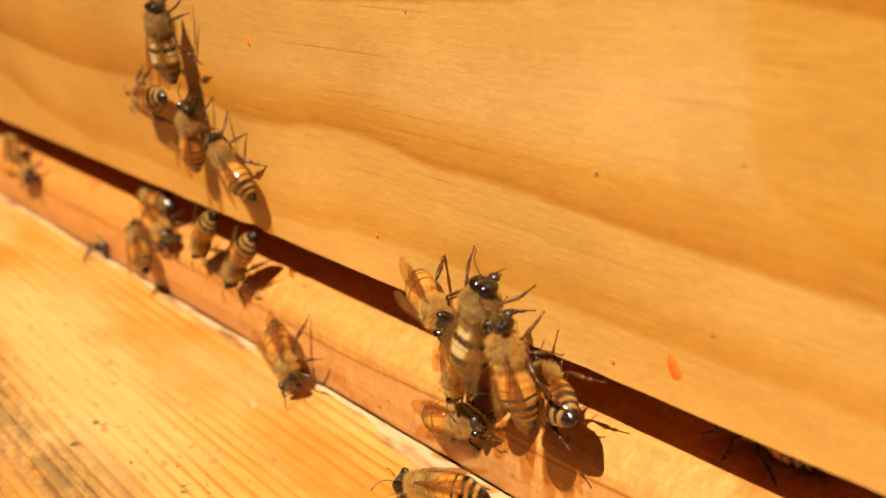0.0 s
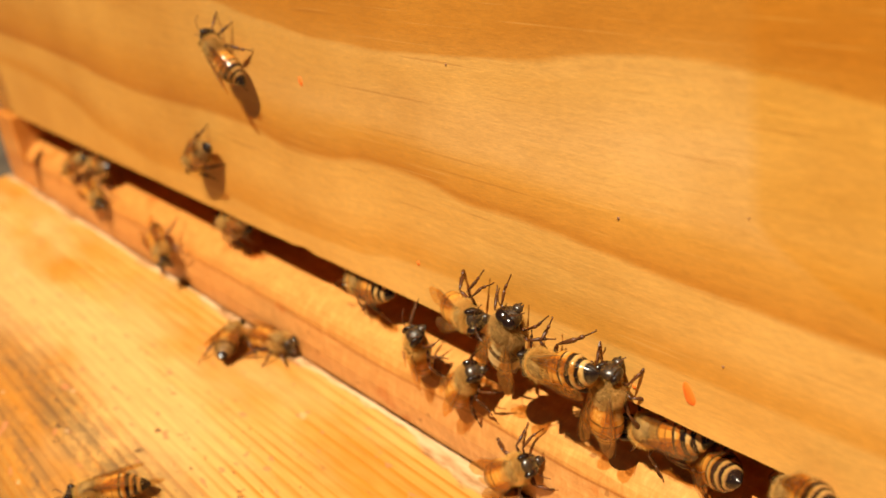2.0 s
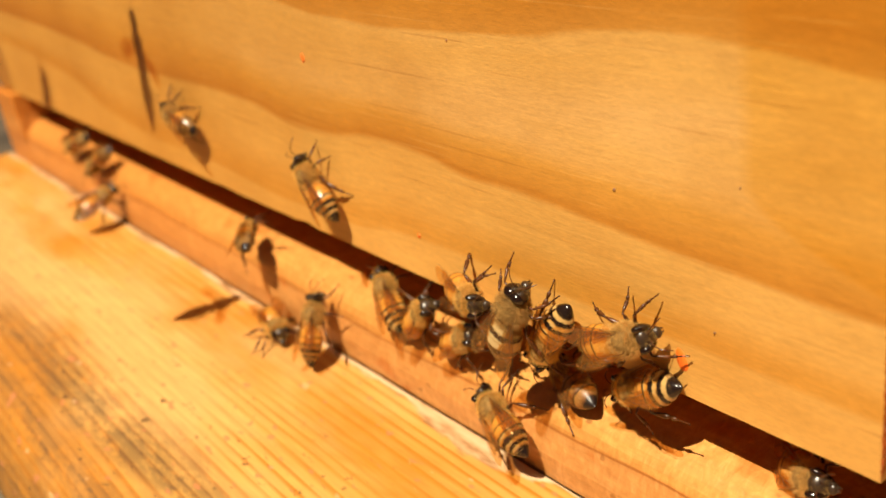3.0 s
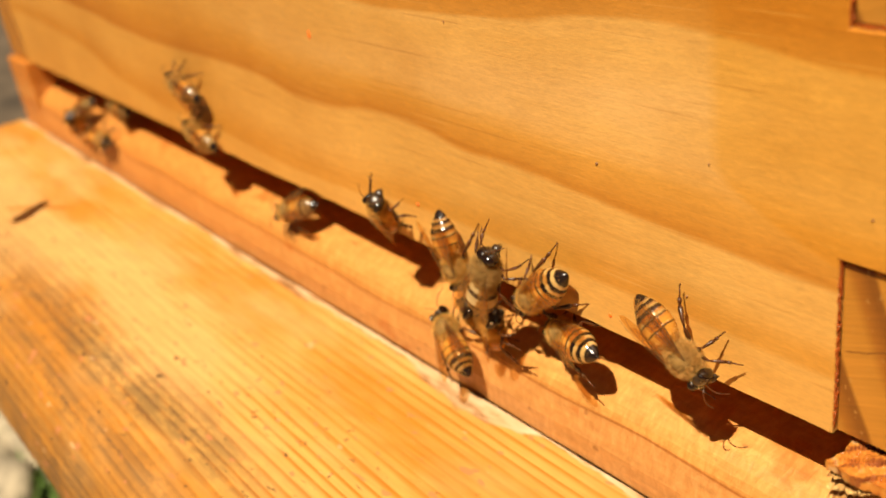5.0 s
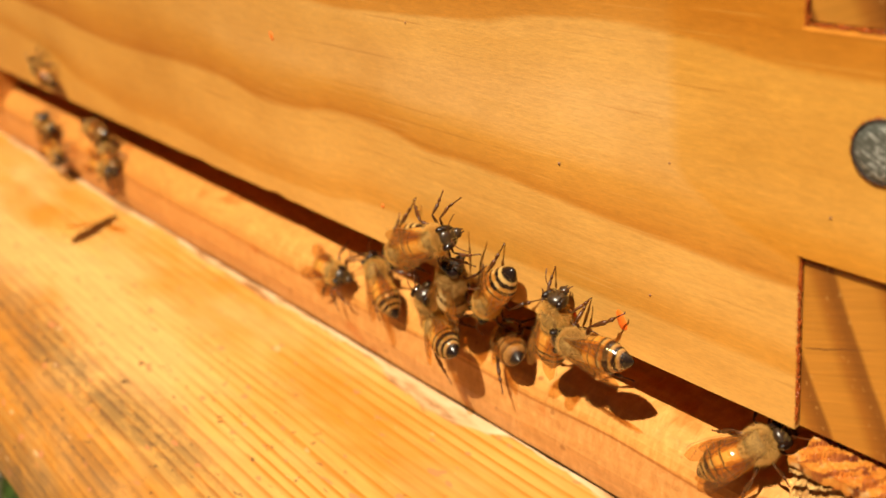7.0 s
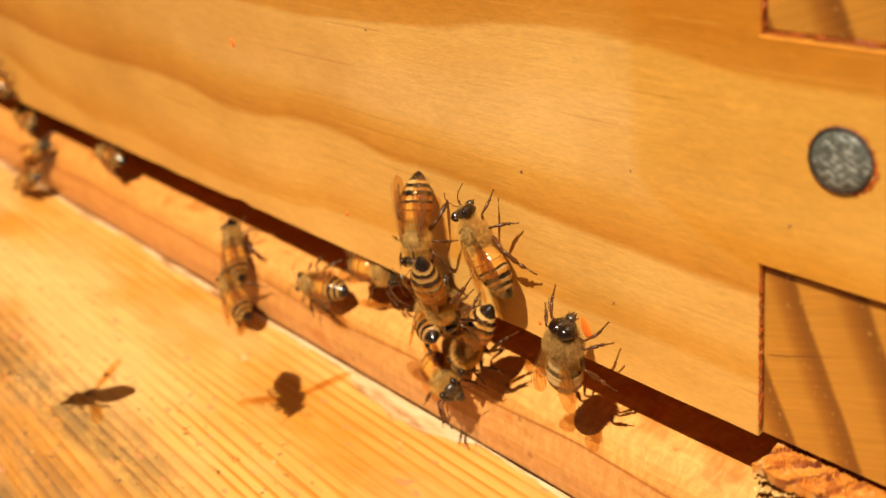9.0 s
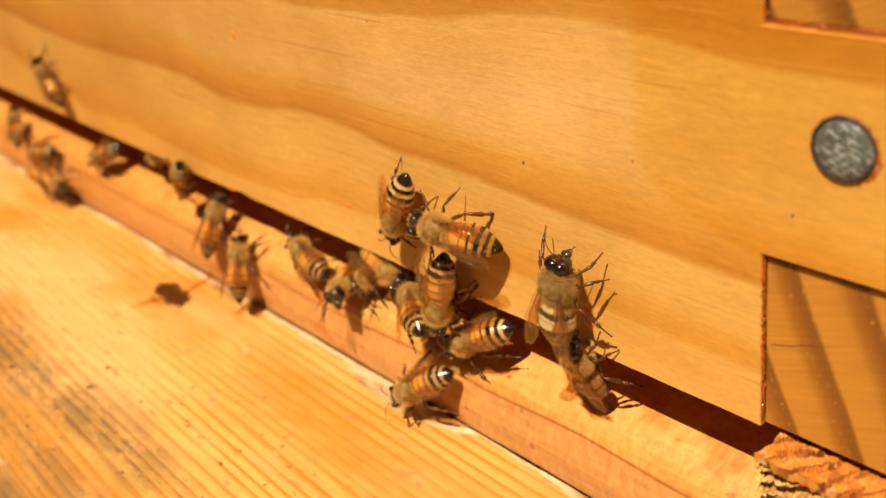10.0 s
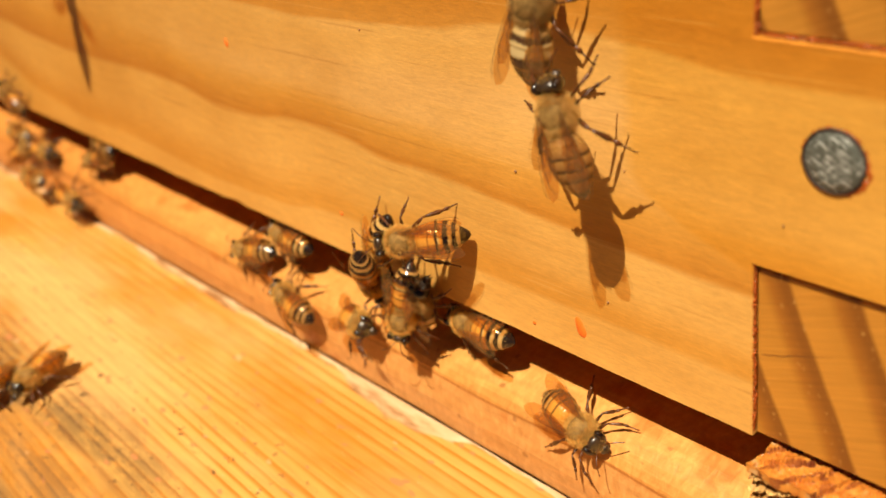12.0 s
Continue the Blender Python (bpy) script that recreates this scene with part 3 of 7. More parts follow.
def nail_gap():
    """The dark crack between the nail head and the wood, wider towards the upper side."""
    bm = bmesh.new()
    n, rows = 48, []
    for i in range(n):
        a = 2 * math.pi * i / n
        wide = 0.00010 + 0.00007 * max(0.0, math.cos(a - 2.3)) + 0.00003 * noise.noise(Vector((math.cos(a) * 4, math.sin(a) * 4, 1)))
        rows.append([bm.verts.new((0.0085 + r * math.cos(a), y, 0.0354 + r * math.sin(a))) for r, y in ((0.00290, -0.00008), (0.00300, -0.00034), (0.00302 + wide, -0.00030), (0.00302 + 1.6 * wide, -0.00001))])
    for a, c in zip(rows, rows[1:] + rows[:1]):
        for k in range(3):
            bm.faces.new((a[k], c[k], c[k + 1], a[k + 1]))
    return bm


part("crack", nail_gap(), plain("dark_rust_crack", (0.035, 0.018, 0.010), 0.7), nail, "dark rusty crack round the nail", smooth=True)

# ---- the bottom board: floor panel with a rounded lip between two rails ----
base = thing("bottom_board", (0, 0, 0), "bare pine hive floor with rounded lip between two rails", "hive floor")
FLOOR_Z, FACE_Y = -0.0100, -0.0015
lip = [(DEEP, FLOOR_Z), (0.030, FLOOR_Z), (0.0085, FLOOR_Z)]
for k in range(1, 9):
    a = radians(90 * k / 8)
    lip.append((0.0085 - 0.0092 * math.sin(a), FLOOR_Z - 0.0058 * (1 - math.cos(a))))
lip += [(FACE_Y, -0.0200), (FACE_Y, -0.02405), (0.0060, -0.0246), (0.0060, -0.0440), (DEEP, -0.0440)]
part("floor_panel", prism(lip, X_LEFT + 0.019, 0.0017, 90, 0.00010, 2.0), LEDGE, base, smooth=False)


def rail(x0, x1):
    """A side rail whose sawn front end is torn into ridges."""
    bm = bmesh.new()
    z1, z0, y0 = -0.0007, -0.0440, -0.0028
    cols, rowsn = 150, 210
    grid = []
    for j in range(rowsn + 1):
        z = z1 + (z0 - z1) * j / rowsn
        row = []
        for i in range(cols + 1):
            u = i / cols
            x = x0 + (x1 - x0) * u
            wob = noise.noise(Vector((x * 160, 0, z * 120))) * 0.0007 + noise.noise(Vector((x * 700, 2, z * 200))) * 0.00018
            teeth = noise.noise(Vector((x * 2600 + z * 300, z * 420, 3)))
            ridge = abs((((z + wob) - 0.40 * x) / 0.0017) % 1.0 - 0.5) * 2.0
            torn = 0.0013 * ridge ** 1.5 * (1.0 + 0.4 * teeth + 0.35 * noise.noise(Vector((x * 420, z * 300, 1)))) - 0.0006
            # the coated slab along the top keeps its smooth face down to a ragged break
            slab = z1 - z - 0.0011 - 0.04 * (x - x0) - 0.0016 * noise.noise(Vector((x * 300, 7, 0))) - 0.0006 * noise.noise(Vector((x * 1100, 5, 0)))
            face = 0.0008 + 0.0004 * noise.noise(Vector((x * 330 + z * 250, z * 160, 4))) + 0.00006 * teeth
            k = min(1.0, max(0.0, slab / 0.0004))
            edge = 0.0006 * noise.noise(Vector((z * 500, 9, 0))) if i == 0 else 0.0
            row.append(bm.verts.new((x + edge, y0 - (face * (1 - k) + torn * k), z + 0.0002 * noise.noise(Vector((x * 600, z * 300, 8))))))
        grid.append(row)
    for a, c in zip(grid, grid[1:]):
        for i in range(cols):
            bm.faces.new((a[i], a[i + 1], c[i + 1], c[i]))
    # the top: slabs split by slanting trenches of resin, ragged where they break off
    deck = []
    for j in range(1, 25):
        y = y0 + 0.0065 * j / 24
        row = []
        for i in range(cols + 1):
            x = x0 + (x1 - x0) * i / cols
            w = noise.noise(Vector((x * 200, y * 200, 6))) * 0.0022
            trench = abs(((x - 0.75 * (y + 0.003) + w) / 0.0031) % 1.0 - 0.5) * 2.0
            h = 0.00025 * noise.noise(Vector((x * 700, y * 500, 2))) - (0.0005 if trench > 0.70 else 0.0) + 0.00018 * noise.noise(Vector((x * 2200, y * 2200, 4)))
            row.append(bm.verts.new((x, y, min(z1 - 0.0002 + h, -0.0003))))
        deck.append(row)
    for a, c in zip([grid[0]] + deck, deck):
        for i in range(cols):
            bm.faces.new((a[i + 1], a[i], c[i], c[i + 1]))
    back = [bm.verts.new(p) for p in ((x0, DEEP, z1), (x1, DEEP, z1), (x1, DEEP, z0), (x0, DEEP, z0))]
    bm.faces.new(back)
    bm.faces.new([*deck[-1], back[1], back[0]])
    bm.faces.new([*reversed(grid[-1]), back[3], back[2]])
    bm.faces.new([*[r[0] for r in reversed(grid)], *[r[0] for r in deck], back[0], back[3]])
    bm.faces.new([*[r[-1] for r in reversed(deck)], *[r[-1] for r in grid], back[2], back[1]])
    return bm


part("rail", rail(0.0018, X_RIGHT), RAIL, base, "rough sawn rail end with torn ridges")
part("rail", box(X_LEFT, X_LEFT + 0.0188, -0.0016, DEEP, -0.0440, -0.0007, 0.0008, 2), LEDGE, base)


def rail_splinters():
    bm = bmesh.new()
    random.seed(11)
    for i in range(1500):
        x = random.uniform(0.0019, X_RIGHT)
        k = random.randrange(22)
        z = -0.0017 * k + 0.40 * x + random.uniform(-0.0003, 0.0003)
        if not -0.03 < z < -0.0022 - 0.04 * x:
            continue
        s = random.uniform(0.00006, 0.00016)
        m = Matrix.Translation((x, -0.0032 - random.uniform(0, 0.0005), z)) @ Euler((random.uniform(0, 3), random.uniform(0, 3), random.uniform(0, 3))).to_matrix().to_4x4() @ Matrix.Diagonal((s, s * 0.6, s * random.uniform(1, 3.2), 1))
        bmesh.ops.create_icosphere(bm, subdivisions=1, radius=1.0, matrix=m)
    return bm


part("torn_fibre", rail_splinters(), plain("torn_fibre_pale", (0.62, 0.40, 0.13), 0.6, vary=0.5, scale=700), base, "pale torn wood fibre", kind="stuff")

# ---- the landing board: a plank with a well-rounded front edge ----
def landing():
    top, under, back, front, r = -0.0240, -0.0440, -0.00180, -0.0607, 0.0105
    prof = [(back, under), (back, top - 0.0002), (back - 0.0002, top)]
    for k in range(1, 13):
        prof.append((back - 0.0002 + (front + r - back) * k / 12, top))
    for k in range(1, 10):
        a = radians(90 * k / 9)
        prof.append((front + r - r * math.sin(a), top - r * (1 - math.cos(a)) * 1.6))
    prof.append((front + 0.001, under))
    return prism(prof, X_LEFT - 0.004, 0.060, 150, 0.00012, 5.0)


landing_thing = part("landing_board", landing(), LANDING)
tagged(landing_thing, "yellow pine landing plank with black mould streaks and rounded edge", "plank")


# ---- pollen smears and specks on the front ----
def smear(name, x, z, rx, rz, lean, label):
    bm = bmesh.new()
    n = 22
    rows = []
    for rr, h in ((1.0, 0.00001), (0.85, 0.00012), (0.4, 0.0002)):
        row = []
        for i in range(n):
            a = 2 * math.pi * i / n
            k = rr * (1 + 0.28 * noise.noise(Vector((math.cos(a) + x * 900, math.sin(a), z * 900))))
            u, w = rx * k * math.cos(a), rz * k * math.sin(a)
            c, s = math.cos(lean), math.sin(lean)
            row.append(bm.verts.new((x + c * u - s * w, -h, z + s * u + c * w)))
        rows.append(row)
    for a, c in zip(rows, rows[1:]):
        for i in range(n):
            bm.faces.new((a[i], a[(i + 1) % n], c[(i + 1) % n], c[i]))
    bm.faces.new(rows[-1])
    ob = part(name, bm, POLLEN, None, smooth=True)
    return tagged(ob, label, "smear", "specks on the hive front")


smear("pollen_smear", -0.0250, 0.0049, 0.00088, 0.00138, 0.35, "bright orange pollen smear on the pine front")
smear("pollen_speck", -0.0334, 0.0027, 0.00028, 0.00034, 0.0, "tiny orange pollen speck on the pine front")
smear("pollen_speck", -0.1013, 0.0327, 0.00045, 0.0008, 0.2, "small orange pollen speck on the pine front")
smear("pollen_speck", -0.0760, 0.0075, 0.0003, 0.0004, 0.0, "tiny orange pollen speck on the pine front")
DIRT = plain("dark_dirt", (0.22, 0.10, 0.04), 0.7)
for x, z, r in ((-0.0338, 0.0247, 0.00024), (-0.0162, 0.0288, 0.0001), (-0.0200, 0.0105, 0.00016), (-0.062, 0.0395, 0.00014), (0.0035, 0.0275, 0.00014)):
    s_ob = smear("dirt_speck", x, z, r, r * 0.85, 0.3, "tiny brown dirt speck on the pine front")
    s_ob.data.materials[0] = DIRT

# ---- stand and ground ----
GROUND_Z = -0.40
part("hive_stand", box(X_LEFT + 0.02, X_RIGHT - 0.005, 0.0, DEEP, GROUND_Z - 0.01, -0.0442, 0.004), DARKWOOD)
tagged(bpy.data.objects["hive_stand"], "dark plain wooden stand under the hive", "stand")
part("plank_support", box(-0.25, 0.0, -0.045, -0.0001, GROUND_Z - 0.01, -0.0442, 0.004), DARKWOOD)
tagged(bpy.data.objects["plank_support"], "dark wooden support under the landing plank", "support")


def ground():
    bm = bmesh.new()
    bmesh.ops.create_grid(bm, x_segments=90, y_segments=90, size=1.6)
    for v in bm.verts:
        v.co.z = GROUND_Z + 0.012 * noise.noise(v.co * 6) + 0.004 * noise.noise(v.co * 30)
    for a, c in (((-400, -400), (400, -1.6)), ((-400, 1.6), (400, 400)), ((-400, -1.6), (-1.6, 1.6)), ((1.6, -1.6), (400, 1.6))):
        vs = [bm.verts.new((px, py, GROUND_Z - 0.004)) for px, py in ((a[0], a[1]), (c[0], a[1]), (c[0], c[1]), (a[0], c[1]))]
        bm.faces.new(vs)
    return bm


tagged(part("ground", ground(), SOIL, smooth=True), "brown soil with gravel and grass", "ground", kind="structure")


def gravel():
    bm = bmesh.new()
    random.seed(31)
    for i in range(1500):
        x, y = random.uniform(-1.1, 0.1), random.uniform(-0.75, 0.25)
        s = random.uniform(0.006, 0.021)
        if i > 1440:
            x, y, s = random.uniform(-0.85, -0.60), random.uniform(-0.07, 0.09), random.uniform(0.02, 0.036)
            s_up = 0.022
        else:
            s_up = 0.0
        m = Matrix.Translation((x, y, GROUND_Z + s * 0.3 + s_up)) @ Euler((random.uniform(0, 6), random.uniform(0, 6), random.uniform(0, 6))).to_matrix().to_4x4() @ Matrix.Diagonal((s, s * random.uniform(0.6, 1), s * random.uniform(0.4, 0.7), 1))
        bmesh.ops.create_icosphere(bm, subdivisions=1, radius=1.0, matrix=m)
    return bm


tagged(part("gravel", gravel(), STONE, smooth=True), "grey and tan gravel stones on the soil", "gravel", kind="stuff")


def grass():
    vs, fs = [], []
    random.seed(41)
    for i in range(3000):
        cx, cy = random.choice(((-0.35, -0.2), (-0.5, -0.1), (-0.28, -0.33), (-0.7, -0.3), (-0.2, -0.45), (-0.85, 0.0), (-0.79, 0.01), (-0.72, -0.03), (-0.66, 0.03), (-0.64, -0.04)))
        x, y = random.gauss(cx, 0.03), random.gauss(cy, 0.03)
        a, h, w = random.uniform(0, 6.28), random.uniform(0.02, 0.06), random.uniform(0.0015, 0.0045)
        dx, dy, lean = math.cos(a), math.sin(a), random.uniform(0.01, 0.05)
        k = len(vs)
        for s, u in ((0, 1.0), (0.55, 0.8)):
            for q in (-1, 1):
                vs.append((x - dy * w * u * q + dx * lean * s * s, y + dx * w * u * q + dy * lean * s * s, GROUND_Z + h * s))
        vs.append((x + dx * lean, y + dy * lean, GROUND_Z + h))
        fs += [(k, k + 1, k + 3, k + 2), (k + 2, k + 3, k + 4)]
    me = bpy.data.meshes.new("grass")
    me.from_pydata(vs, [], fs)
    me.materials.append(GRASS)
    return new("grass", me)


tagged(grass(), "short green grass blades between the stones", "grass", kind="stuff")


# ---- materials: bees ----
def fuzz_mat(name, lo, hi):
    m, nt, b = material(name)
    geo = nt.nodes.new("ShaderNodeNewGeometry")
    col = ramp(nt, geo.outputs["Random Per Island"], [(0.0, lo), (1.0, hi)])
    nt.links.new(col, b.inputs["Base Color"])
    b.inputs["Roughness"].default_value = 0.7
    b.inputs["Specular IOR Level"].default_value = 0.1
    # a hair lets about as much light through as it throws back
    thru = nt.nodes.new("ShaderNodeBsdfTranslucent")
    nt.links.new(col, thru.inputs[0])
    mix = nt.nodes.new("ShaderNodeMixShader")
    mix.inputs[0].default_value = 0.5
    nt.links.new(b.outputs[0], mix.inputs[1])
    nt.links.new(thru.outputs[0], mix.inputs[2])
    nt.links.new(mix.outputs[0], nt.nodes["Material Output"].inputs[0])
    return m


def chitin(name, color, rough=0.22, vary=0.25):
    m = plain(name, color, rough, 0.0, 0.6, vary, 700.0)
    return m


def abdomen_mat(name, stops, rough=0.2):
    """Tergite bands along the body, ragged at their edges."""
    m, nt, b = material(name)
    sep = nt.nodes.new("ShaderNodeSeparateXYZ")
    nt.links.new(coords(nt), sep.inputs[0])
    rag = noise_tex(nt, coords(nt, (900, 900, 900)), 1.0, 3.0)
    v = mth(nt, "MULTIPLY_ADD", sep.outputs[1], -1000 / 9.0, 0.1)
    v = mth(nt, "ADD", v, mth(nt, "MULTIPLY", mth(nt, "SUBTRACT", rag, 0.5), 0.07))
    col = ramp(nt, v, stops)
    nt.links.new(col, b.inputs["Base Color"])
    b.inputs["Roughness"].default_value = rough
    b.inputs["Specular IOR Level"].default_value = 0.45
    bump(nt, b, noise_tex(nt, coords(nt, (2500, 900, 2500)), 1.0, 2.0), 0.2, 0.0001)
    return m


O1, O2, PALE, BLK = (0.50, 0.205, 0.028), (0.36, 0.130, 0.018), (0.46, 0.275, 0.09), (0.014, 0.007, 0.005)
AB_LIGHT = abdomen_mat("amber_banded_abdomen", [(0.0, O2), (0.15, O1), (0.27, O1), (0.285, (0.16, 0.05, 0.01)), (0.305, O1), (0.385, O1), (0.40, (0.06, 0.02, 0.006)), (0.425, BLK), (0.445, PALE), (0.475, O1), (0.505, O2),
                                                (0.52, BLK), (0.58, BLK), (0.595, PALE), (0.63, (0.40, 0.20, 0.05)), (0.65, BLK), (0.70, BLK), (0.715, PALE), (0.745, PALE), (0.765, BLK), (1.0, BLK)], 0.17)
DRK, PAL2 = (0.035, 0.015, 0.007), (0.37, 0.205, 0.055)
AB_DARK = abdomen_mat("dark_banded_abdomen", [(0.0, O2), (0.18, O1), (0.285, O1), (0.305, DRK), (0.335, O1), (0.38, O1), (0.44, O2), (0.46, DRK), (0.49, PAL2),
                                              (0.53, O2), (0.56, DRK), (0.61, DRK), (0.635, PAL2), (0.66, (0.3, 0.14, 0.04)), (0.685, DRK), (0.72, BLK), (0.737, PAL2), (0.76, (0.26, 0.12, 0.04)), (0.78, BLK), (1.0, BLK)])
FAWN, UMBER = (0.46, 0.31, 0.13), (0.055, 0.024, 0.010)
AB_DRONE = abdomen_mat("brown_drone_abdomen", [(0.0, (0.30, 0.17, 0.06)), (0.17, FAWN), (0.20, UMBER), (0.26, UMBER), (0.29, FAWN), (0.43, (0.52, 0.37, 0.17)), (0.47, (0.34, 0.20, 0.07)), (0.49, UMBER), (0.58, (0.09, 0.040, 0.015)),
                                               (0.61, (0.30, 0.17, 0.06)), (0.64, UMBER), (0.74, (0.07, 0.030, 0.013)), (0.77, (0.24, 0.13, 0.045)), (0.80, UMBER), (1.0, (0.03, 0.015, 0.01))], 0.26)
TAN, TAN2, BRN = (0.17, 0.066, 0.014), (0.30, 0.135, 0.030), (0.030, 0.012, 0.005)
AB_SOFT = abdomen_mat("soft_banded_abdomen", [(0.0, TAN), (0.2, TAN2), (0.30, TAN), (0.325, BRN), (0.36, TAN2), (0.46, TAN), (0.485, BRN), (0.52, TAN2), (0.60, TAN), (0.63, BRN), (0.66, TAN2),
                                              (0.72, (0.24, 0.11, 0.03)), (0.76, TAN), (0.80, BLK), (1.0, BLK)], 0.4)
HEAD_MAT = chitin("dark_brown_head", (0.034, 0.018, 0.009), 0.3)
EYE_MAT = chitin("black_compound_eye", (0.012, 0.005, 0.003), 0.14, 0.1)
THORAX_MAT = plain("brown_thorax", (0.19, 0.105, 0.030), 0.75, 0.0, 0.15, 0.6, 700.0)
LEG_MAT = plain("dark_amber_leg", (0.075, 0.023, 0.006), 0.34, 0.0, 0.35, 0.5, 500.0)
FUZZ = fuzz_mat("golden_fuzz", (0.56, 0.30, 0.055), (0.97, 0.66, 0.21))
FUZZ_DRONE = fuzz_mat("brown_fuzz", (0.27, 0.145, 0.04), (0.78, 0.50, 0.17))
FUZZ_GREY = fuzz_mat("tan_fuzz", (0.46, 0.25, 0.055), (0.93, 0.63, 0.22))


def wing_mat(name="amber_clear_wing", body=1.0):
    m, nt, b = material(name)
    out = nt.nodes["Material Output"]
    tr = node(nt, "ShaderNodeBsdfTransparent")
    tr.inputs["Color"].default_value = (0.93, 0.82, 0.64, 1)
    b.inputs["Base Color"].default_value = (0.50, 0.27, 0.085, 1)
    b.inputs["Roughness"].default_value = 0.16
    b.inputs["Specular IOR Level"].default_value = 1.0
    bump(nt, b, noise_tex(nt, coords(nt, (1400, 500, 900)), 1.0, 2.0), 0.5, 0.0003)
    cell = noise_tex(nt, coords(nt, (900, 500, 900)), 1.0, 2.0)
    mix = nt.nodes.new("ShaderNodeMixShader")
    nt.links.new(ramp(nt, cell, [(0.3, grey(0.03 * body)), (0.7, grey(0.10 * body))]), mix.inputs[0])
    nt.links.new(tr.outputs[0], mix.inputs[1])
    nt.links.new(b.outputs[0], mix.inputs[2])
    shine = node(nt, "ShaderNodeBsdfGlossy", Roughness=0.14)
    shine.inputs["Color"].default_value = (1.0, 0.93, 0.82, 1)
    gloss = nt.nodes.new("ShaderNodeMixShader")
    gloss.inputs[0].default_value = 0.05 * body
    nt.links.new(mix.outputs[0], gloss.inputs[1])
    nt.links.new(shine.outputs[0], gloss.inputs[2])
    nt.links.new(gloss.outputs[0], out.inputs[0])
    return m


WING = wing_mat()
WING_BEAT = wing_mat("thin_beating_wing", 0.35)
VEIN = chitin("brown_wing_vein", (0.075, 0.030, 0.010), 0.3)
MM = 0.001


# ---- bee meshes (millimetres, y forwards, z up, feet at -3) ----
def blob(bm, c, r, seg=20, rings=14, turn=(0, 0, 0)):
    m = Matrix.Translation(Vector(c) * MM) @ Euler([radians(a) for a in turn]).to_matrix().to_4x4() @ Matrix.Diagonal((r[0] * MM, r[1] * MM, r[2] * MM, 1))
    bmesh.ops.create_uvsphere(bm, u_segments=seg, v_segments=rings, radius=1.0, matrix=m)


def tube(bm, pts, radii, sides=7):
    pts = [Vector(p) * MM for p in pts]
    rings = []
    for i, p in enumerate(pts):
        d = (pts[min(i + 1, len(pts) - 1)] - pts[max(i - 1, 0)]).normalized()
        u = d.orthogonal().normalized()
        w = d.cross(u)
        rings.append([bm.verts.new(p + (u * math.cos(a) + w * math.sin(a)) * radii[i] * MM) for a in (2 * math.pi * k / sides for k in range(sides))])
    for a, c in zip(rings, rings[1:]):
        for k in range(sides):
            bm.faces.new((a[k], a[(k + 1) % sides], c[(k + 1) % sides], c[k]))
    bm.faces.new(rings[0])
    bm.faces.new(rings[-1])


def abdomen(drone):
    """Six overlapping tergites: each flares slightly and steps under the next."""
    bm = bmesh.new()
    y0, y1 = (0.6, -7.5) if drone else (0.5, -7.3)
    rx, rz = (2.65, 2.35) if drone else (2.45, 2.15)
    seg, rows = 26, []
    steps = 44
    for i in range(steps + 1):
        u = i / steps
        s = math.sin(math.pi * min(1.0, (u * 0.98 + 0.02)) ** (0.80 if drone else 0.80)) ** (0.50 if drone else 0.58)
        saw = (u * 6.2) % 1.0
        k = s * (0.965 + 0.05 * saw) * (1.0 - 0.24 * max(0.0, (u - 0.60) / 0.40) ** 1.4)
        y = y0 + (y1 - y0) * u
        drop = -0.55 * u * u * (0.8 if drone else 1.0)
        rows.append([bm.verts.new((rx * k * math.cos(a) * MM, y * MM, (rz * k * math.sin(a) * (1.0 if math.sin(a) > 0 else 0.85) + drop) * MM)) for a in (2 * math.pi * q / seg for q in range(seg))])
    for a, c in zip(rows, rows[1:]):
        for q in range(seg):
            bm.faces.new((a[q], a[(q + 1) % seg], c[(q + 1) % seg], c[q]))
    bm.faces.new(rows[0])
    bm.faces.new(rows[-1])
    return bm


def fur(spots, seed):
    """Single hairs: slim triangles standing on ellipsoids. spots: (centre, radii, count, length, lean back, lowest z)."""
    rnd = random.Random(seed)
    vs, fs = [], []
    for c, r, count, length, lean, low in spots:
        made = 0
        while made < count:
            d = Vector((rnd.gauss(0, 1), rnd.gauss(0, 1), rnd.gauss(0, 1))).normalized()
            if d.z < low or (d.z > 0.60 and abs(d.y) < 0.55 and rnd.random() < 0.86):
                continue
            made += 1
            p = Vector((c[0] + d.x * r[0], c[1] + d.y * r[1], c[2] + d.z * r[2]))
            n = Vector((d.x / r[0], d.y / r[1], d.z / r[2])).normalized()
            way = (n + Vector((rnd.gauss(0, 0.3), rnd.gauss(-lean, 0.3), rnd.gauss(0, 0.3)))).normalized()
            side = way.orthogonal().normalized()
            side.rotate(Matrix.Rotation(rnd.uniform(0, 6.28), 3, way))
            w = rnd.uniform(0.009, 0.020)
            k = len(vs)
            tip = p + way * length * rnd.uniform(0.6, 1.25)
            vs += [tuple((p + side * w) * MM), tuple((p - side * w) * MM), tuple(tip * MM)]
            fs.append((k, k + 1, k + 2))
    me = bpy.data.meshes.new("fuzz")
    me.from_pydata(vs, [], fs)
    return me


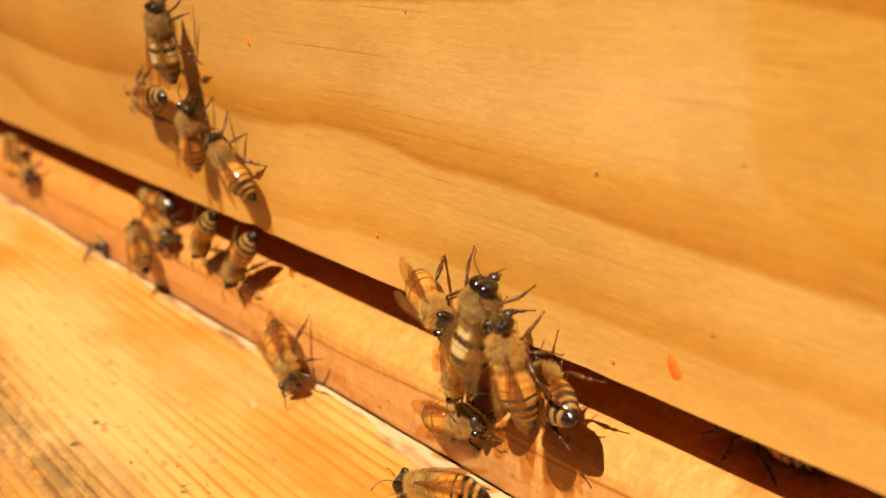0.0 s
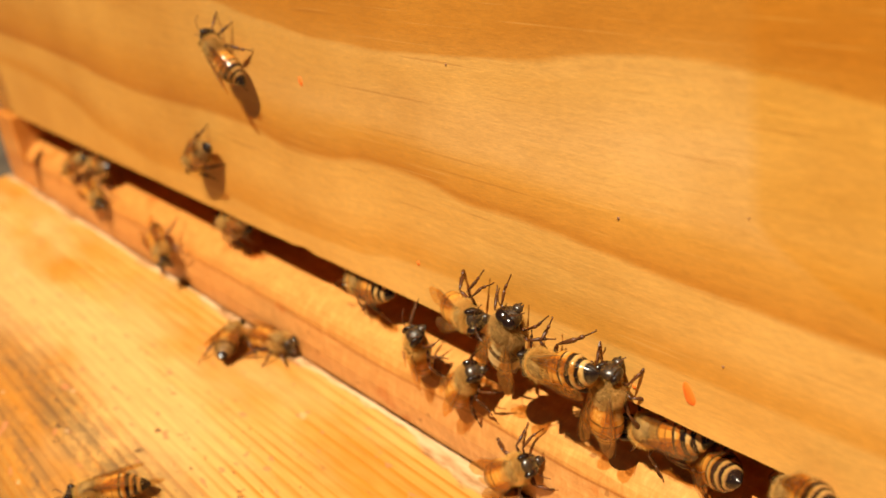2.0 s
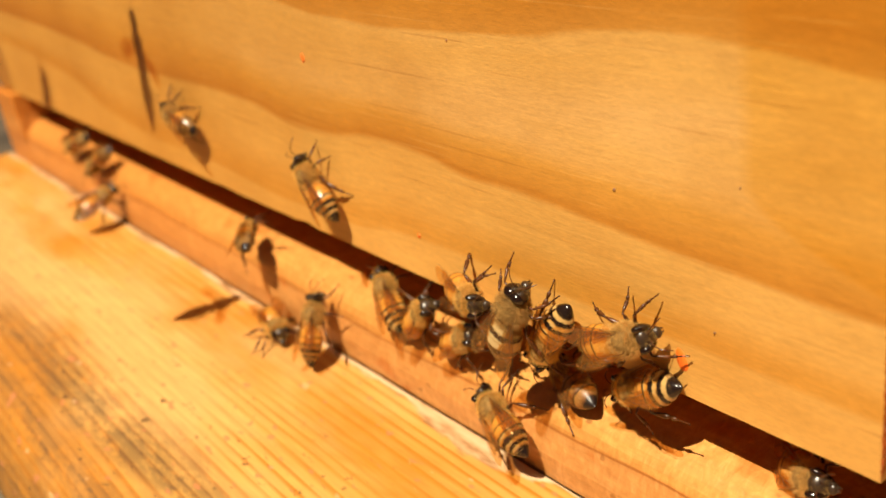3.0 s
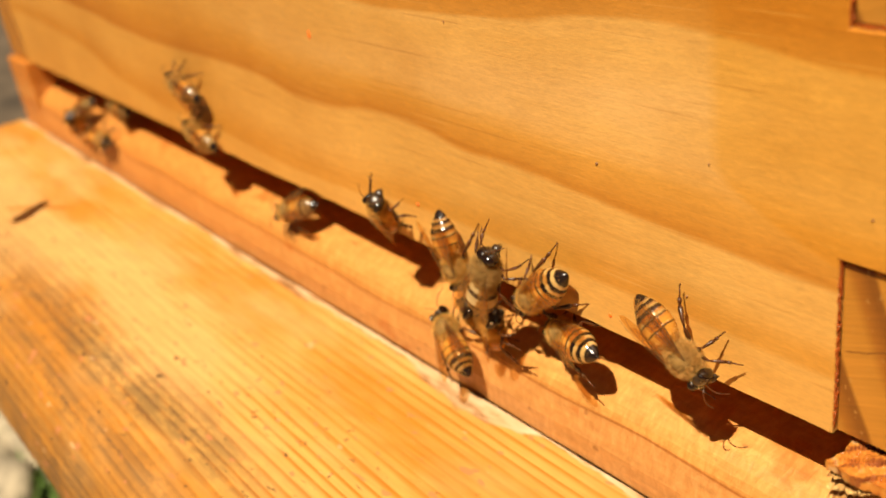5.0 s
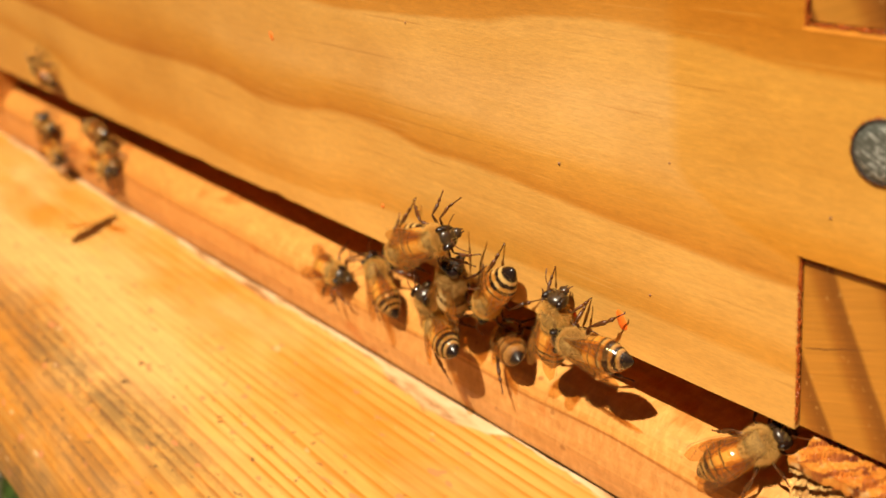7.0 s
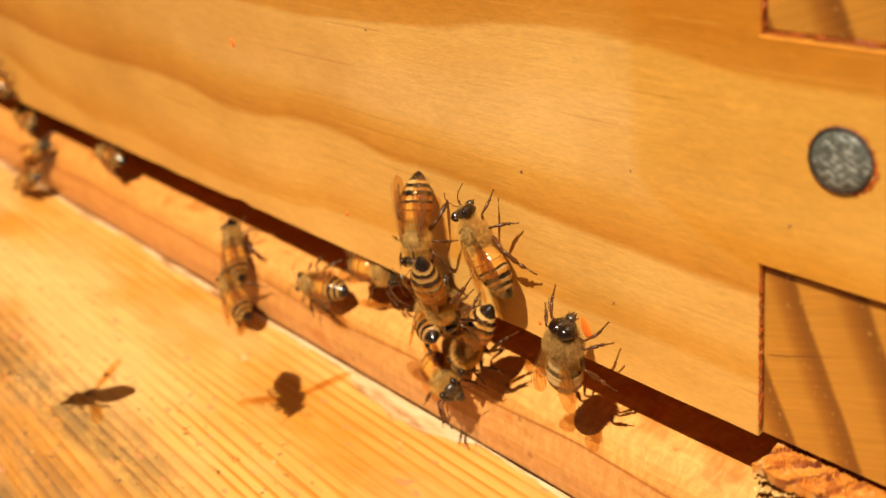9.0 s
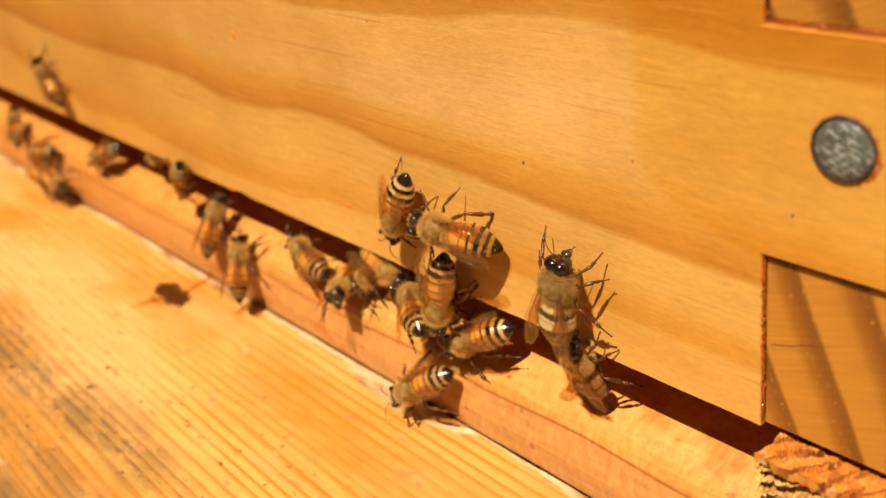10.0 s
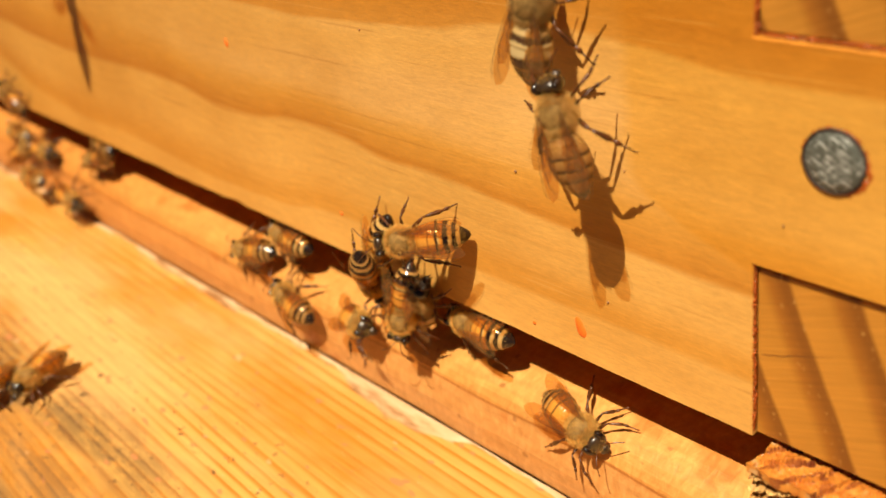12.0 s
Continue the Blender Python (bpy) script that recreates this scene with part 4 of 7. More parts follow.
def wing(length, width, veins, root, yaw, pitch, roll, side, fine=1.0):
    """One wing: a thin cambered blade with raised veins, hinged at root."""
    bm = bmesh.new()
    n = 16
    edge = []
    for i in range(n + 1):
        u = i / n
        edge.append((u * length, width * (0.16 + 0.84 * u) * 0.36 * math.sin(math.pi * min(1, u * 0.98 + 0.02)) ** 0.5))
    for i in range(n, -1, -1):
        u = i / n
        edge.append((u * length, -width * (0.20 + 0.80 * u) * 0.66 * math.sin(math.pi * min(1, u * 0.97 + 0.03)) ** 0.55))
    turn = Matrix.Translation(Vector(root) * MM) @ Euler((radians(pitch), radians(roll * side), radians(yaw * side))).to_matrix().to_4x4()

    def at(u, v, h):
        z = h + 0.10 * math.sin(3.1 * u / length) + 0.03 * math.sin(9 * v)
        return turn @ (Vector((side * v, -u, z)) * MM)

    top, low = [bm.verts.new(at(u, v, 0.012)) for u, v in edge], [bm.verts.new(at(u, v, -0.012)) for u, v in edge]
    bm.faces.new(top)
    bm.faces.new(low)
    for i in range(len(edge)):
        j = (i + 1) % len(edge)
        bm.faces.new((top[i], top[j], low[j], low[i]))
    bmesh.ops.triangulate(bm, faces=[f for f in bm.faces if len(f.verts) > 4])
    vein = bmesh.new()
    for pts in veins:
        path = [at(u * length, v * width, 0.03) / MM for u, v in pts]
        tube(vein, path, [(0.038 - 0.024 * i / len(path)) * fine for i in range(len(path))], 4)
    return bm, vein


FORE_VEINS = [[(0.02, 0.05), (0.3, 0.19), (0.6, 0.30), (0.85, 0.31), (0.96, 0.2)], [(0.02, 0.0), (0.35, 0.08), (0.62, 0.14), (0.8, 0.02), (0.9, -0.2)],
              [(0.05, -0.05), (0.4, -0.14), (0.6, -0.3), (0.72, -0.5)], [(0.36, 0.08), (0.42, -0.14)], [(0.55, 0.12), (0.56, -0.26)], [(0.66, 0.14), (0.64, -0.1), (0.7, -0.3)]]
HIND_VEINS = [[(0.02, 0.02), (0.4, 0.2), (0.8, 0.25)], [(0.05, 0.0), (0.5, -0.05), (0.8, -0.3)]]


def leg(bm, side, hip, knee, ankle, foot, thick):
    hip, knee, ankle, foot = [Vector((p[0] * side, p[1], p[2])) for p in (hip, knee, ankle, foot)]
    tube(bm, [hip, hip.lerp(knee, 0.25), hip.lerp(knee, 0.7), knee], [0.18, 0.27 * thick, 0.23 * thick, 0.13])
    tube(bm, [knee, knee.lerp(ankle, 0.35), knee.lerp(ankle, 0.8), ankle], [0.12, 0.21 * thick, 0.29 * thick, 0.17])
    mid = ankle.lerp(foot, 0.4)
    tube(bm, [ankle, ankle.lerp(mid, 0.6), mid], [0.17, 0.25 * thick, 0.13])
    tube(bm, [mid, mid.lerp(foot, 0.5), foot, foot + Vector((side * 0.12, 0.1, -0.05))], [0.11, 0.10, 0.09, 0.13], 5)


LEGS_WALK = [((0.9, 3.4, -1.3), (2.3, 4.6, -0.6), (3.0, 5.9, -1.9), (3.4, 7.2, -3.0), 0.85),
             ((1.1, 2.3, -1.5), (3.0, 2.6, -0.7), (4.1, 2.5, -2.1), (5.3, 2.2, -3.0), 0.95),
             ((1.1, 1.2, -1.5), (3.0, -0.6, -0.6), (3.7, -3.2, -1.7), (4.6, -5.4, -3.0), 1.25)]
LEGS_REACH = [((0.9, 3.4, -1.3), (2.7, 4.7, -0.6), (3.8, 5.9, -1.8), (4.3, 7.4, -3.0), 0.85),
              ((1.1, 2.3, -1.5), (3.2, 3.2, -0.6), (4.4, 3.8, -1.9), (5.6, 4.2, -3.0), 0.95),
              ((1.1, 1.2, -1.5), (3.2, 0.2, -0.3), (4.6, -1.6, -1.6), (6.0, -3.6, -3.0), 1.25)]
LEGS_TUCK = [((0.9, 3.4, -1.3), (1.9, 4.3, -1.6), (1.7, 3.6, -2.6), (1.4, 2.6, -3.4), 0.85),
             ((1.1, 2.3, -1.5), (2.4, 2.0, -1.6), (2.2, 0.9, -2.9), (1.9, -0.4, -3.8), 0.95),
             ((1.1, 1.2, -1.5), (2.4, -0.6, -1.4), (2.4, -3.0, -2.6), (2.1, -5.0, -3.6), 1.25)]


def make_bee(drone, ab_mat, fuzz_m, legs, wing_yaw, wing_lift, seed, label, name):
    bee = thing(name, (0, 0, 0), label, "bee", "bees at the hive entrance")
    k = 1.18 if drone else 1.0
    # head with its eyes, feelers and jaws
    bm = bmesh.new()
    blob(bm, (0, 5.40, -0.35), (1.48, 0.86, 1.45))
    blob(bm, (0, 6.15, -1.45), (0.75, 0.5, 0.6), 12, 8)
    tube(bm, [(-0.35, 6.2, -1.7), (-0.15, 6.4, -2.3)], [0.2, 0.08], 6)
    tube(bm, [(0.35, 6.2, -1.7), (0.15, 6.4, -2.3)], [0.2, 0.08], 6)
    head = part("head", bm, HEAD_MAT, bee, smooth=True)
    for s in (-1, 1):
        bm = bmesh.new()
        if drone:
            blob(bm, (s * 0.56, 5.38, 0.08), (1.24, 0.92, 1.28), 24, 18, (0, s * 20, 0))
        else:
            blob(bm, (s * 1.10, 5.42, -0.05), (0.62, 0.82, 1.34), 20, 14, (0, s * 15, s * -8))
        part("eye", bm, EYE_MAT, head, smooth=True)
        bm = bmesh.new()
        tube(bm, [(s * 0.35, 6.35, 0.0), (s * 0.7, 6.9, 0.5), (s * 0.95, 7.3, 0.6)], [0.08, 0.07, 0.075], 6)
        a, c = Vector((s * 0.95, 7.3, 0.6)), Vector((s * (2.0 + 0.4 * (seed % 3)), 8.9, -0.3))
        pts = [a.lerp(c, u / 11) + Vector((0, 0, 0.35 * math.sin(math.pi * u / 11))) for u in range(12)]
        tube(bm, pts, [0.068 + 0.010 * (u % 2) for u in range(12)], 6)
        part("antenna", bm, LEG_MAT, head)
    # thorax and its coat
    bm = bmesh.new()
    blob(bm, (0, 2.45, 0), (1.95 * k, 2.15 * k, 1.85 * k), 24, 18)
    blob(bm, (0, 0.6, 0.1), (1.15 * k, 0.8, 1.1), 16, 10)
    thorax = part("thorax", bm, THORAX_MAT, bee, smooth=True)
    me = fur([((0, 2.45, 0), (1.95 * k, 2.15 * k, 1.85 * k), 9500, 0.70, 0.25, -0.85), ((0, 5.4, -0.2), (1.3, 1.0, 1.45), 700, 0.30, -0.3, -0.6),
              ((0, -0.6, 0.0), (1.9 * k, 1.3, 1.75 * k), 2200, 0.55, 0.8, -0.3), ((0, -3.0, -0.2), (2.05 * k, 3.6, 1.85 * k), 1000, 0.28, 1.4, -0.6)] + [((0, y, -0.55 * u * u), (2.30 * k * w, 0.35, 2.08 * k * w), 330, 0.32, 1.6, -0.5) for y, u, w in ((-1.6, 0.28, 0.98), (-2.9, 0.45, 0.96), (-4.1, 0.62, 0.80), (-5.1, 0.76, 0.58))], seed)
    me.materials.append(fuzz_m)
    coat = new("fuzz", me)
    coat.parent = thorax
    tagged(coat, "short fuzzy body hair", kind="stuff")
    part("abdomen", abdomen(drone), ab_mat, bee, smooth=True)
    # wings
    for s in (-1, 1):
        for nm, ln, wd, vv, root, dy in (("fore_wing", 9.6 * (1.1 if drone else 1.0), 3.3 * k, FORE_VEINS, (1.35 * s, 2.9, 1.35), 0), ("hind_wing", 6.6 * (1.1 if drone else 1.0), 2.3 * k, HIND_VEINS, (1.30 * s, 1.9, 1.15), 5)):
            bm, vn = wing(ln, wd, vv, root, wing_yaw + dy, -wing_lift, 10, s, 0.4 if legs is LEGS_TUCK else 1.0)
            w = part(nm, bm, WING_BEAT if legs is LEGS_TUCK else WING, bee)
            part("vein", vn, VEIN, w)
    # legs
    for hip, knee, ankle, foot, thick in legs:
        for s in (-1, 1):
            bm = bmesh.new()
            j = random.Random(seed * 31 + int(hip[1] * 10) + s).uniform(-0.5, 0.5)
            leg(bm, s, hip, (knee[0], knee[1] + j * 0.5, knee[2]), (ankle[0], ankle[1] + j, ankle[2]), (foot[0], foot[1] + j * 1.6, foot[2]), thick)
            part("leg", bm, LEG_MAT, bee, smooth=True)
    return bee


KINDS = {
    "a": lambda: make_bee(False, AB_LIGHT, FUZZ, LEGS_WALK, 4, 4, 1, "worker honey bee with amber banded abdomen and folded wings", "worker_bee"),
    "b": lambda: make_bee(False, AB_DARK, FUZZ, LEGS_REACH, 8, 5, 2, "worker honey bee with dark banded abdomen and half-spread wings", "worker_bee"),
    "c": lambda: make_bee(False, AB_DARK, FUZZ_GREY, LEGS_WALK, 5, 3, 3, "greyish worker honey bee with dark bands and folded wings", "worker_bee"),
    "e": lambda: make_bee(False, AB_SOFT, FUZZ_GREY, LEGS_REACH, 5, 3, 6, "pale tan worker honey bee with soft brown bands and folded wings", "worker_bee"),
    "d": lambda: make_bee(True, AB_DRONE, FUZZ_DRONE, LEGS_REACH, 10, 4, 4, "stout brown drone bee with very large black eyes", "drone_bee"),
    "f": lambda: make_bee(False, AB_LIGHT, FUZZ, LEGS_TUCK, 72, 12, 5, "flying worker honey bee with outspread wings and tucked legs", "worker_bee"),
}
FIRST = {}


def bee(kind):
    """A bee of that kind: the first is built, the others are copies."""
    if kind not in FIRST:
        FIRST[kind] = KINDS[kind]()
        return FIRST[kind]
    return copy_thing(FIRST[kind], Matrix())


def mm(x, y, z, rx, ry, rz):
    return pose(x * MM, y * MM, z * MM, rx, ry, rz)


# ---- the bees ----
BEES = {
    "d1": bee("d"),
    "d2": bee("d"),
    "w2": bee("e"),
    "w3": bee("e"),
    "w4": bee("b"),
    "c1": bee("b"),
    "c2": bee("a"),
    "c3": bee("c"),
    "c4": bee("b"),
    "c5": bee("c"),
    "c6": bee("a"),
    "c7": bee("c"),
    "c8": bee("a"),
    "c9": bee("b"),
    "c10": bee("b"),
    "c12": bee("a"),
    "c13": bee("b"),
    "l1": bee("a"),
    "g1": bee("d"),
    "g2": bee("c"),
    "g3": bee("c"),
    "g4": bee("b"),
    "g7": bee("a"),
    "g6": bee("c"),
    "h1": bee("b"),
    "h2": bee("c"),
    "i1": bee("c"),
    "i2": bee("b"),
    "i3": bee("a"),
    "i4": bee("c"),
    "j1": bee("a"),
    "j2": bee("b"),
    "j3": bee("c"),
    "j4": bee("b"),
    "j5": bee("c"),
    "k1": bee("c"),
    "k2": bee("b"),
    "f1": bee("f"),
    "f3": bee("f"),
    "f4": bee("f"),
    "f5": bee("f"),
    "j6": bee("a"),
    "j7": bee("c"),
}


def motions():
    # seconds; millimetres and degrees in mm()
    walk(BEES["d1"], [(0, mm(-45.9, -8.7, 6.8, 80, 14, 0)), (0.5, mm(-47.9, -7.7, 6.3, 88, 17, -0)), (1, mm(-49.0, -6.2, 5.3, 92, 20, 0)),
        (1.5, mm(-52.1, -4.1, 3.8, 100, 22, -0)), (2, mm(-50.7, -5.0, 5.2, 101, 27, -0)), (2.5, mm(-49.4, -5.5, 4.6, 97, 26, 0)),
        (3, mm(-48.3, -6.6, 4.9, 88, 24, 0)), (5, mm(-52.4, -6.2, 4.0, 92, 23, -0)), (5.5, mm(-52.7, -5.8, 3.9, 95, 26, 0)),
        (6, mm(-52.5, -5.4, 3.4, 97, 24, -0)), (6.5, mm(-52.6, -6.1, 3.7, 92, 27, 0)), (7, mm(-53.8, -4.8, 1.9, 102, 26, 0)),
        (9, mm(-51.9, -1.7, -0.9, 111, 21, -0)), (12, mm(-55.9, -1.8, -1.3, 110, 32, 0))])
    walk(BEES["d2"], [(0, mm(-40.0, 28.0, -7.0, 0, 0, -169)), (7.2, mm(-36.0, 28.0, -7.0, 0, 0, -169)), (8, mm(-33.0, 28.0, -7.0, 0, 0, -169)),
        (8.4667, mm(-29.1, 4.0, -6.2, 25, 45, -114)), (8.6333, mm(-27.8, -0.5, -1.8, 78, 44, -43)), (8.8, mm(-26.5, -5.0, 2.5, 101, 11, 0)),
        (9, mm(-24.3, -5.1, 3.5, 100, 14, 0)), (9.5, mm(-24.0, -5.2, 4.2, 100, 11, 0)), (10, mm(-25.7, -4.4, 9.6, 90, 8, 0)),
        (10.5, mm(-25.7, -5.1, 19.1, 90, 8, 0)), (11, mm(-24.8, -5.1, 29.0, 90, 6, 0)), (11.5, mm(-24.6, -5.1, 38.0, 90, 12, 0)),
        (12, mm(-23.3, -5.1, 46.1, 90, 9, 0))])
    walk(BEES["w2"], [(0, mm(-60.0, 28.0, -7.0, 0, 0, -169)), (8.5, mm(-45.0, 28.0, -7.0, 0, 0, -169)), (9, mm(-32.0, 28.0, -7.0, 0, 0, -169)),
        (9.5, mm(-26.0, 28.0, -7.0, 0, 0, -169)), (9.7333, mm(-25.8, 4.0, -6.2, 34, 50, -113)), (9.8667, mm(-25.7, 1.5, -4.5, 97, 42, -36)),
        (10, mm(-25.7, -0.9, -2.8, 116, 2, 0)), (10.5, mm(-22.1, -5.2, 6.9, 98, -7, 11)), (11, mm(-18.8, -7.9, 18.6, 92, -2, 10)),
        (11.5, mm(-16.7, -8.3, 28.3, 90, -14, 11)), (12, mm(-17.0, -8.3, 35.8, 88, -14, 11))])
    walk(BEES["w3"], [(0, mm(-5.0, 28.0, -7.0, 0, 0, -169)), (2, mm(-42.0, 28.0, -7.0, 0, 0, -169)), (2.2, mm(-40.0, 4.0, -6.2, -20, -15, 160)),
        (2.3333, mm(-44.0, 3.4, -7.2, -19, -32, 120)), (2.5, mm(-48.1, 2.8, -8.1, -2, -44, 70)), (3, mm(-47.6, 2.7, -8.5, -3, -44, 69)),
        (3.1333, mm(-42.8, 3.4, -7.4, -19, -32, 119)), (3.3, mm(-38.0, 4.0, -6.2, -20, -15, 160)), (3.6, mm(-38.0, 28.0, -7.0, 0, 0, -169)),
        (6, mm(-38.0, 28.0, -7.0, 0, 0, -169)), (6.2, mm(-38.0, 4.0, -6.2, -20, -15, 160)), (6.3333, mm(-42.7, 2.3, -7.3, -23, -31, 119)),
        (6.5, mm(-47.4, 0.5, -8.5, -11, -44, 69)), (7, mm(-48.6, 0.3, -8.1, -17, -43, 69)), (7.2, mm(-45.3, 2.1, -7.2, -25, -30, 118)),
        (7.4, mm(-42.0, 4.0, -6.2, -20, -15, 160)), (7.7, mm(-42.0, 28.0, -7.0, 0, 0, -169)), (9.5, mm(-8.0, 28.0, -7.0, 0, 0, -169)),
        (10, mm(-8.0, 28.0, -7.0, 0, 0, -169)), (10.25, mm(-18.0, 4.0, -6.2, -20, -15, 160)), (10.3, mm(-16.8, 2.4, -4.2, 24, -58, 109)),
        (10.3333, mm(-15.5, -2.5, -0.5, 101, -36, 26)), (10.4, mm(-14.3, -0.8, -0.2, 117, 16, 1)), (10.5, mm(-12.2, -3.1, 4.3, 111, 13, 7)),
        (10.6, mm(-13.2, -4.9, 9.6, 87, 6, 8)), (10.7, mm(-16.0, -2.6, 5.0, 102, 12, 7)), (10.7333, mm(-19.3, -2.5, 2.3, 85, -33, 37)),
        (10.7667, mm(-22.7, 1.8, -2.5, 21, -50, 109)), (10.8, mm(-26.0, 4.0, -6.2, -20, -15, 160)), (10.95, mm(-24.0, 28.0, -7.0, 0, 0, -169)),
        (12, mm(-30.0, 28.0, -7.0, 0, 0, -169))])
    walk(BEES["w4"], [(0, mm(-40.0, -400.0, 100.0, 0, 0, 90)), (5, mm(-40.0, -400.0, 100.0, -3, 2, 39)), (10, mm(-40.0, -400.0, 100.0, -6, 0, -13)),
        (10.65, mm(20.0, -140.0, 0.0, -4, 0, -4)), (10.75, mm(2.2, -86.1, 9.6, 28, 1, 20)), (10.85, mm(-15.7, -32.2, 19.3, 58, -11, 40)),
        (10.9, mm(-15.9, -27.0, 13.5, 21, -39, 100)), (10.95, mm(-16.0, -21.8, 7.8, -24, -20, 167)), (11, mm(-23.6, -2.8, -11.4, -57, -21, 167)),
        (11.2667, mm(-26.0, -1.7, -10.8, -41, 9, -172)), (11.5, mm(-28.5, -0.5, -10.2, -13, 28, -140)), (12, mm(-27.7, -0.5, -10.7, -8, 44, -109))])
    walk(BEES["c1"], [(0, mm(-61.0, -3.7, 3.4, -34, 73, -143)), (0.5, mm(-61.6, -3.5, 2.5, -30, 75, -139)), (1, mm(-61.4, -3.6, 3.6, -12, 79, -123)),
        (1.5, mm(-61.5, -3.1, 2.7, 5, 82, -100)), (2, mm(-62.3, -3.3, 5.0, 80, 78, -28)), (2.5, mm(-60.6, -4.2, 4.7, 3, 81, -113)),
        (3, mm(-61.6, -3.6, 3.4, 64, 81, -48)), (4, mm(-63.1, -3.3, 3.3, -79, 57, 179)), (5, mm(-64.6, -3.0, 3.2, -90, 17, 180)),
        (5.5, mm(-63.3, -3.0, 4.9, -90, 25, 180)), (6, mm(-64.6, -3.7, 1.2, 1, 60, -113)), (6.5, mm(-67.5, -1.3, -1.2, 32, 65, -74)),
        (7, mm(-53.8, -8.0, 11.0, 90, 66, 0)), (7.5, mm(-48.9, -10.1, 11.9, -121, 45, 162)), (8, mm(-44.1, -12.2, 12.7, -127, -22, -180)),
        (9, mm(-40.6, -11.4, 9.7, -110, -9, -180)), (9.5, mm(-40.6, -11.0, 11.2, -107, -8, -180)), (10, mm(-50.4, -4.0, 1.2, -85, -12, -162)),
        (10.5, mm(-51.1, -4.0, 0.4, -86, -8, -160)), (11, mm(-53.9, -4.4, 0.6, -78, -7, -159)), (11.5, mm(-56.8, -4.4, -0.4, -77, -2, -156)),
        (12, mm(-56.9, -4.4, -0.9, -80, -12, -161))])
    walk(BEES["c2"], [(0, mm(-40.1, -9.0, 3.4, 90, -12, 0)), (0.2667, mm(-38.3, -10.7, 6.4, 80, -47, -7)), (0.5, mm(-36.5, -12.3, 9.3, 61, -81, 0)),
        (0.7333, mm(-38.1, -10.7, 9.4, 80, -45, -7)), (1, mm(-39.7, -9.0, 9.5, 90, -9, 0)), (1.5, mm(-39.7, -8.0, 10.2, 90, -53, 0)),
        (2, mm(-41.7, -5.0, 4.6, -90, -78, 180)), (2.5, mm(-43.0, -3.0, 3.5, -90, -48, 180)), (3, mm(-44.8, -3.0, 2.1, -90, -34, 180)),
        (5, mm(-44.1, -3.0, 3.7, -90, -51, 180)), (5.5, mm(-43.7, -3.0, 4.9, -90, -52, 180)), (6, mm(-43.9, -3.0, 4.7, -90, -47, 180)),
        (6.5, mm(-45.4, -3.0, 3.7, -90, -51, 180)), (7, mm(-46.7, -3.0, 2.4, -90, -40, 180)), (9, mm(-43.9, -3.7, -2.5, -78, -27, 175)),
        (9.5, mm(-43.8, -3.7, -2.7, -77, -25, 176)), (10, mm(-47.1, -0.9, -6.2, -42, -47, 141)), (10.5, mm(-47.7, -1.1, -6.6, -34, -52, 130)),
        (11, mm(-46.2, -0.2, -5.0, -18, -58, 111)), (11.5, mm(-47.2, 0.6, -3.6, -2, -59, 93)), (12, mm(-46.6, 0.8, -3.4, 1, -59, 89))])
    walk(BEES["c3"], [(0, mm(-61.0, -2.9, -15.0, 52, 69, -37)), (0.5, mm(-54.4, -2.3, -11.6, 44, 47, -57)), (0.7333, mm(-50.8, -4.8, -9.6, 49, -8, -18)),
        (1, mm(-47.3, -7.3, -7.5, 6, -49, 42)), (1.2667, mm(-52.3, -5.3, -7.3, 73, -30, 13)), (1.5, mm(-57.3, -3.2, -7.2, 121, -2, 16)),
        (2, mm(-66.2, -2.2, -9.0, 74, 40, -32)), (2.5, mm(-68.2, -0.7, -7.8, 56, 47, -53)), (3, mm(-68.6, -0.9, -8.1, 54, 47, -54)),
        (5, mm(-60.0, -2.5, -6.8, 119, 31, -17)), (5.5, mm(-58.8, -3.1, -7.2, 116, 31, -17)), (5.7333, mm(-60.2, -2.3, -6.2, 93, -24, -3)),
        (6, mm(-61.7, -1.5, -5.2, 23, -56, 63)), (6.2667, mm(-61.1, -1.4, -5.6, 96, -26, -1)), (6.5, mm(-60.6, -1.3, -6.1, 122, 28, -12)),
        (7, mm(-62.8, -2.6, -6.6, 116, 12, 4)), (8, mm(-57.8, -3.2, -4.0, 74, -30, 4)), (9, mm(-52.8, -3.9, -1.4, -3, -53, 53)),
        (10, mm(-58.9, -3.0, -4.0, 8, -52, 50)), (12, mm(-62.9, -1.7, -3.6, 14, -53, 53))])
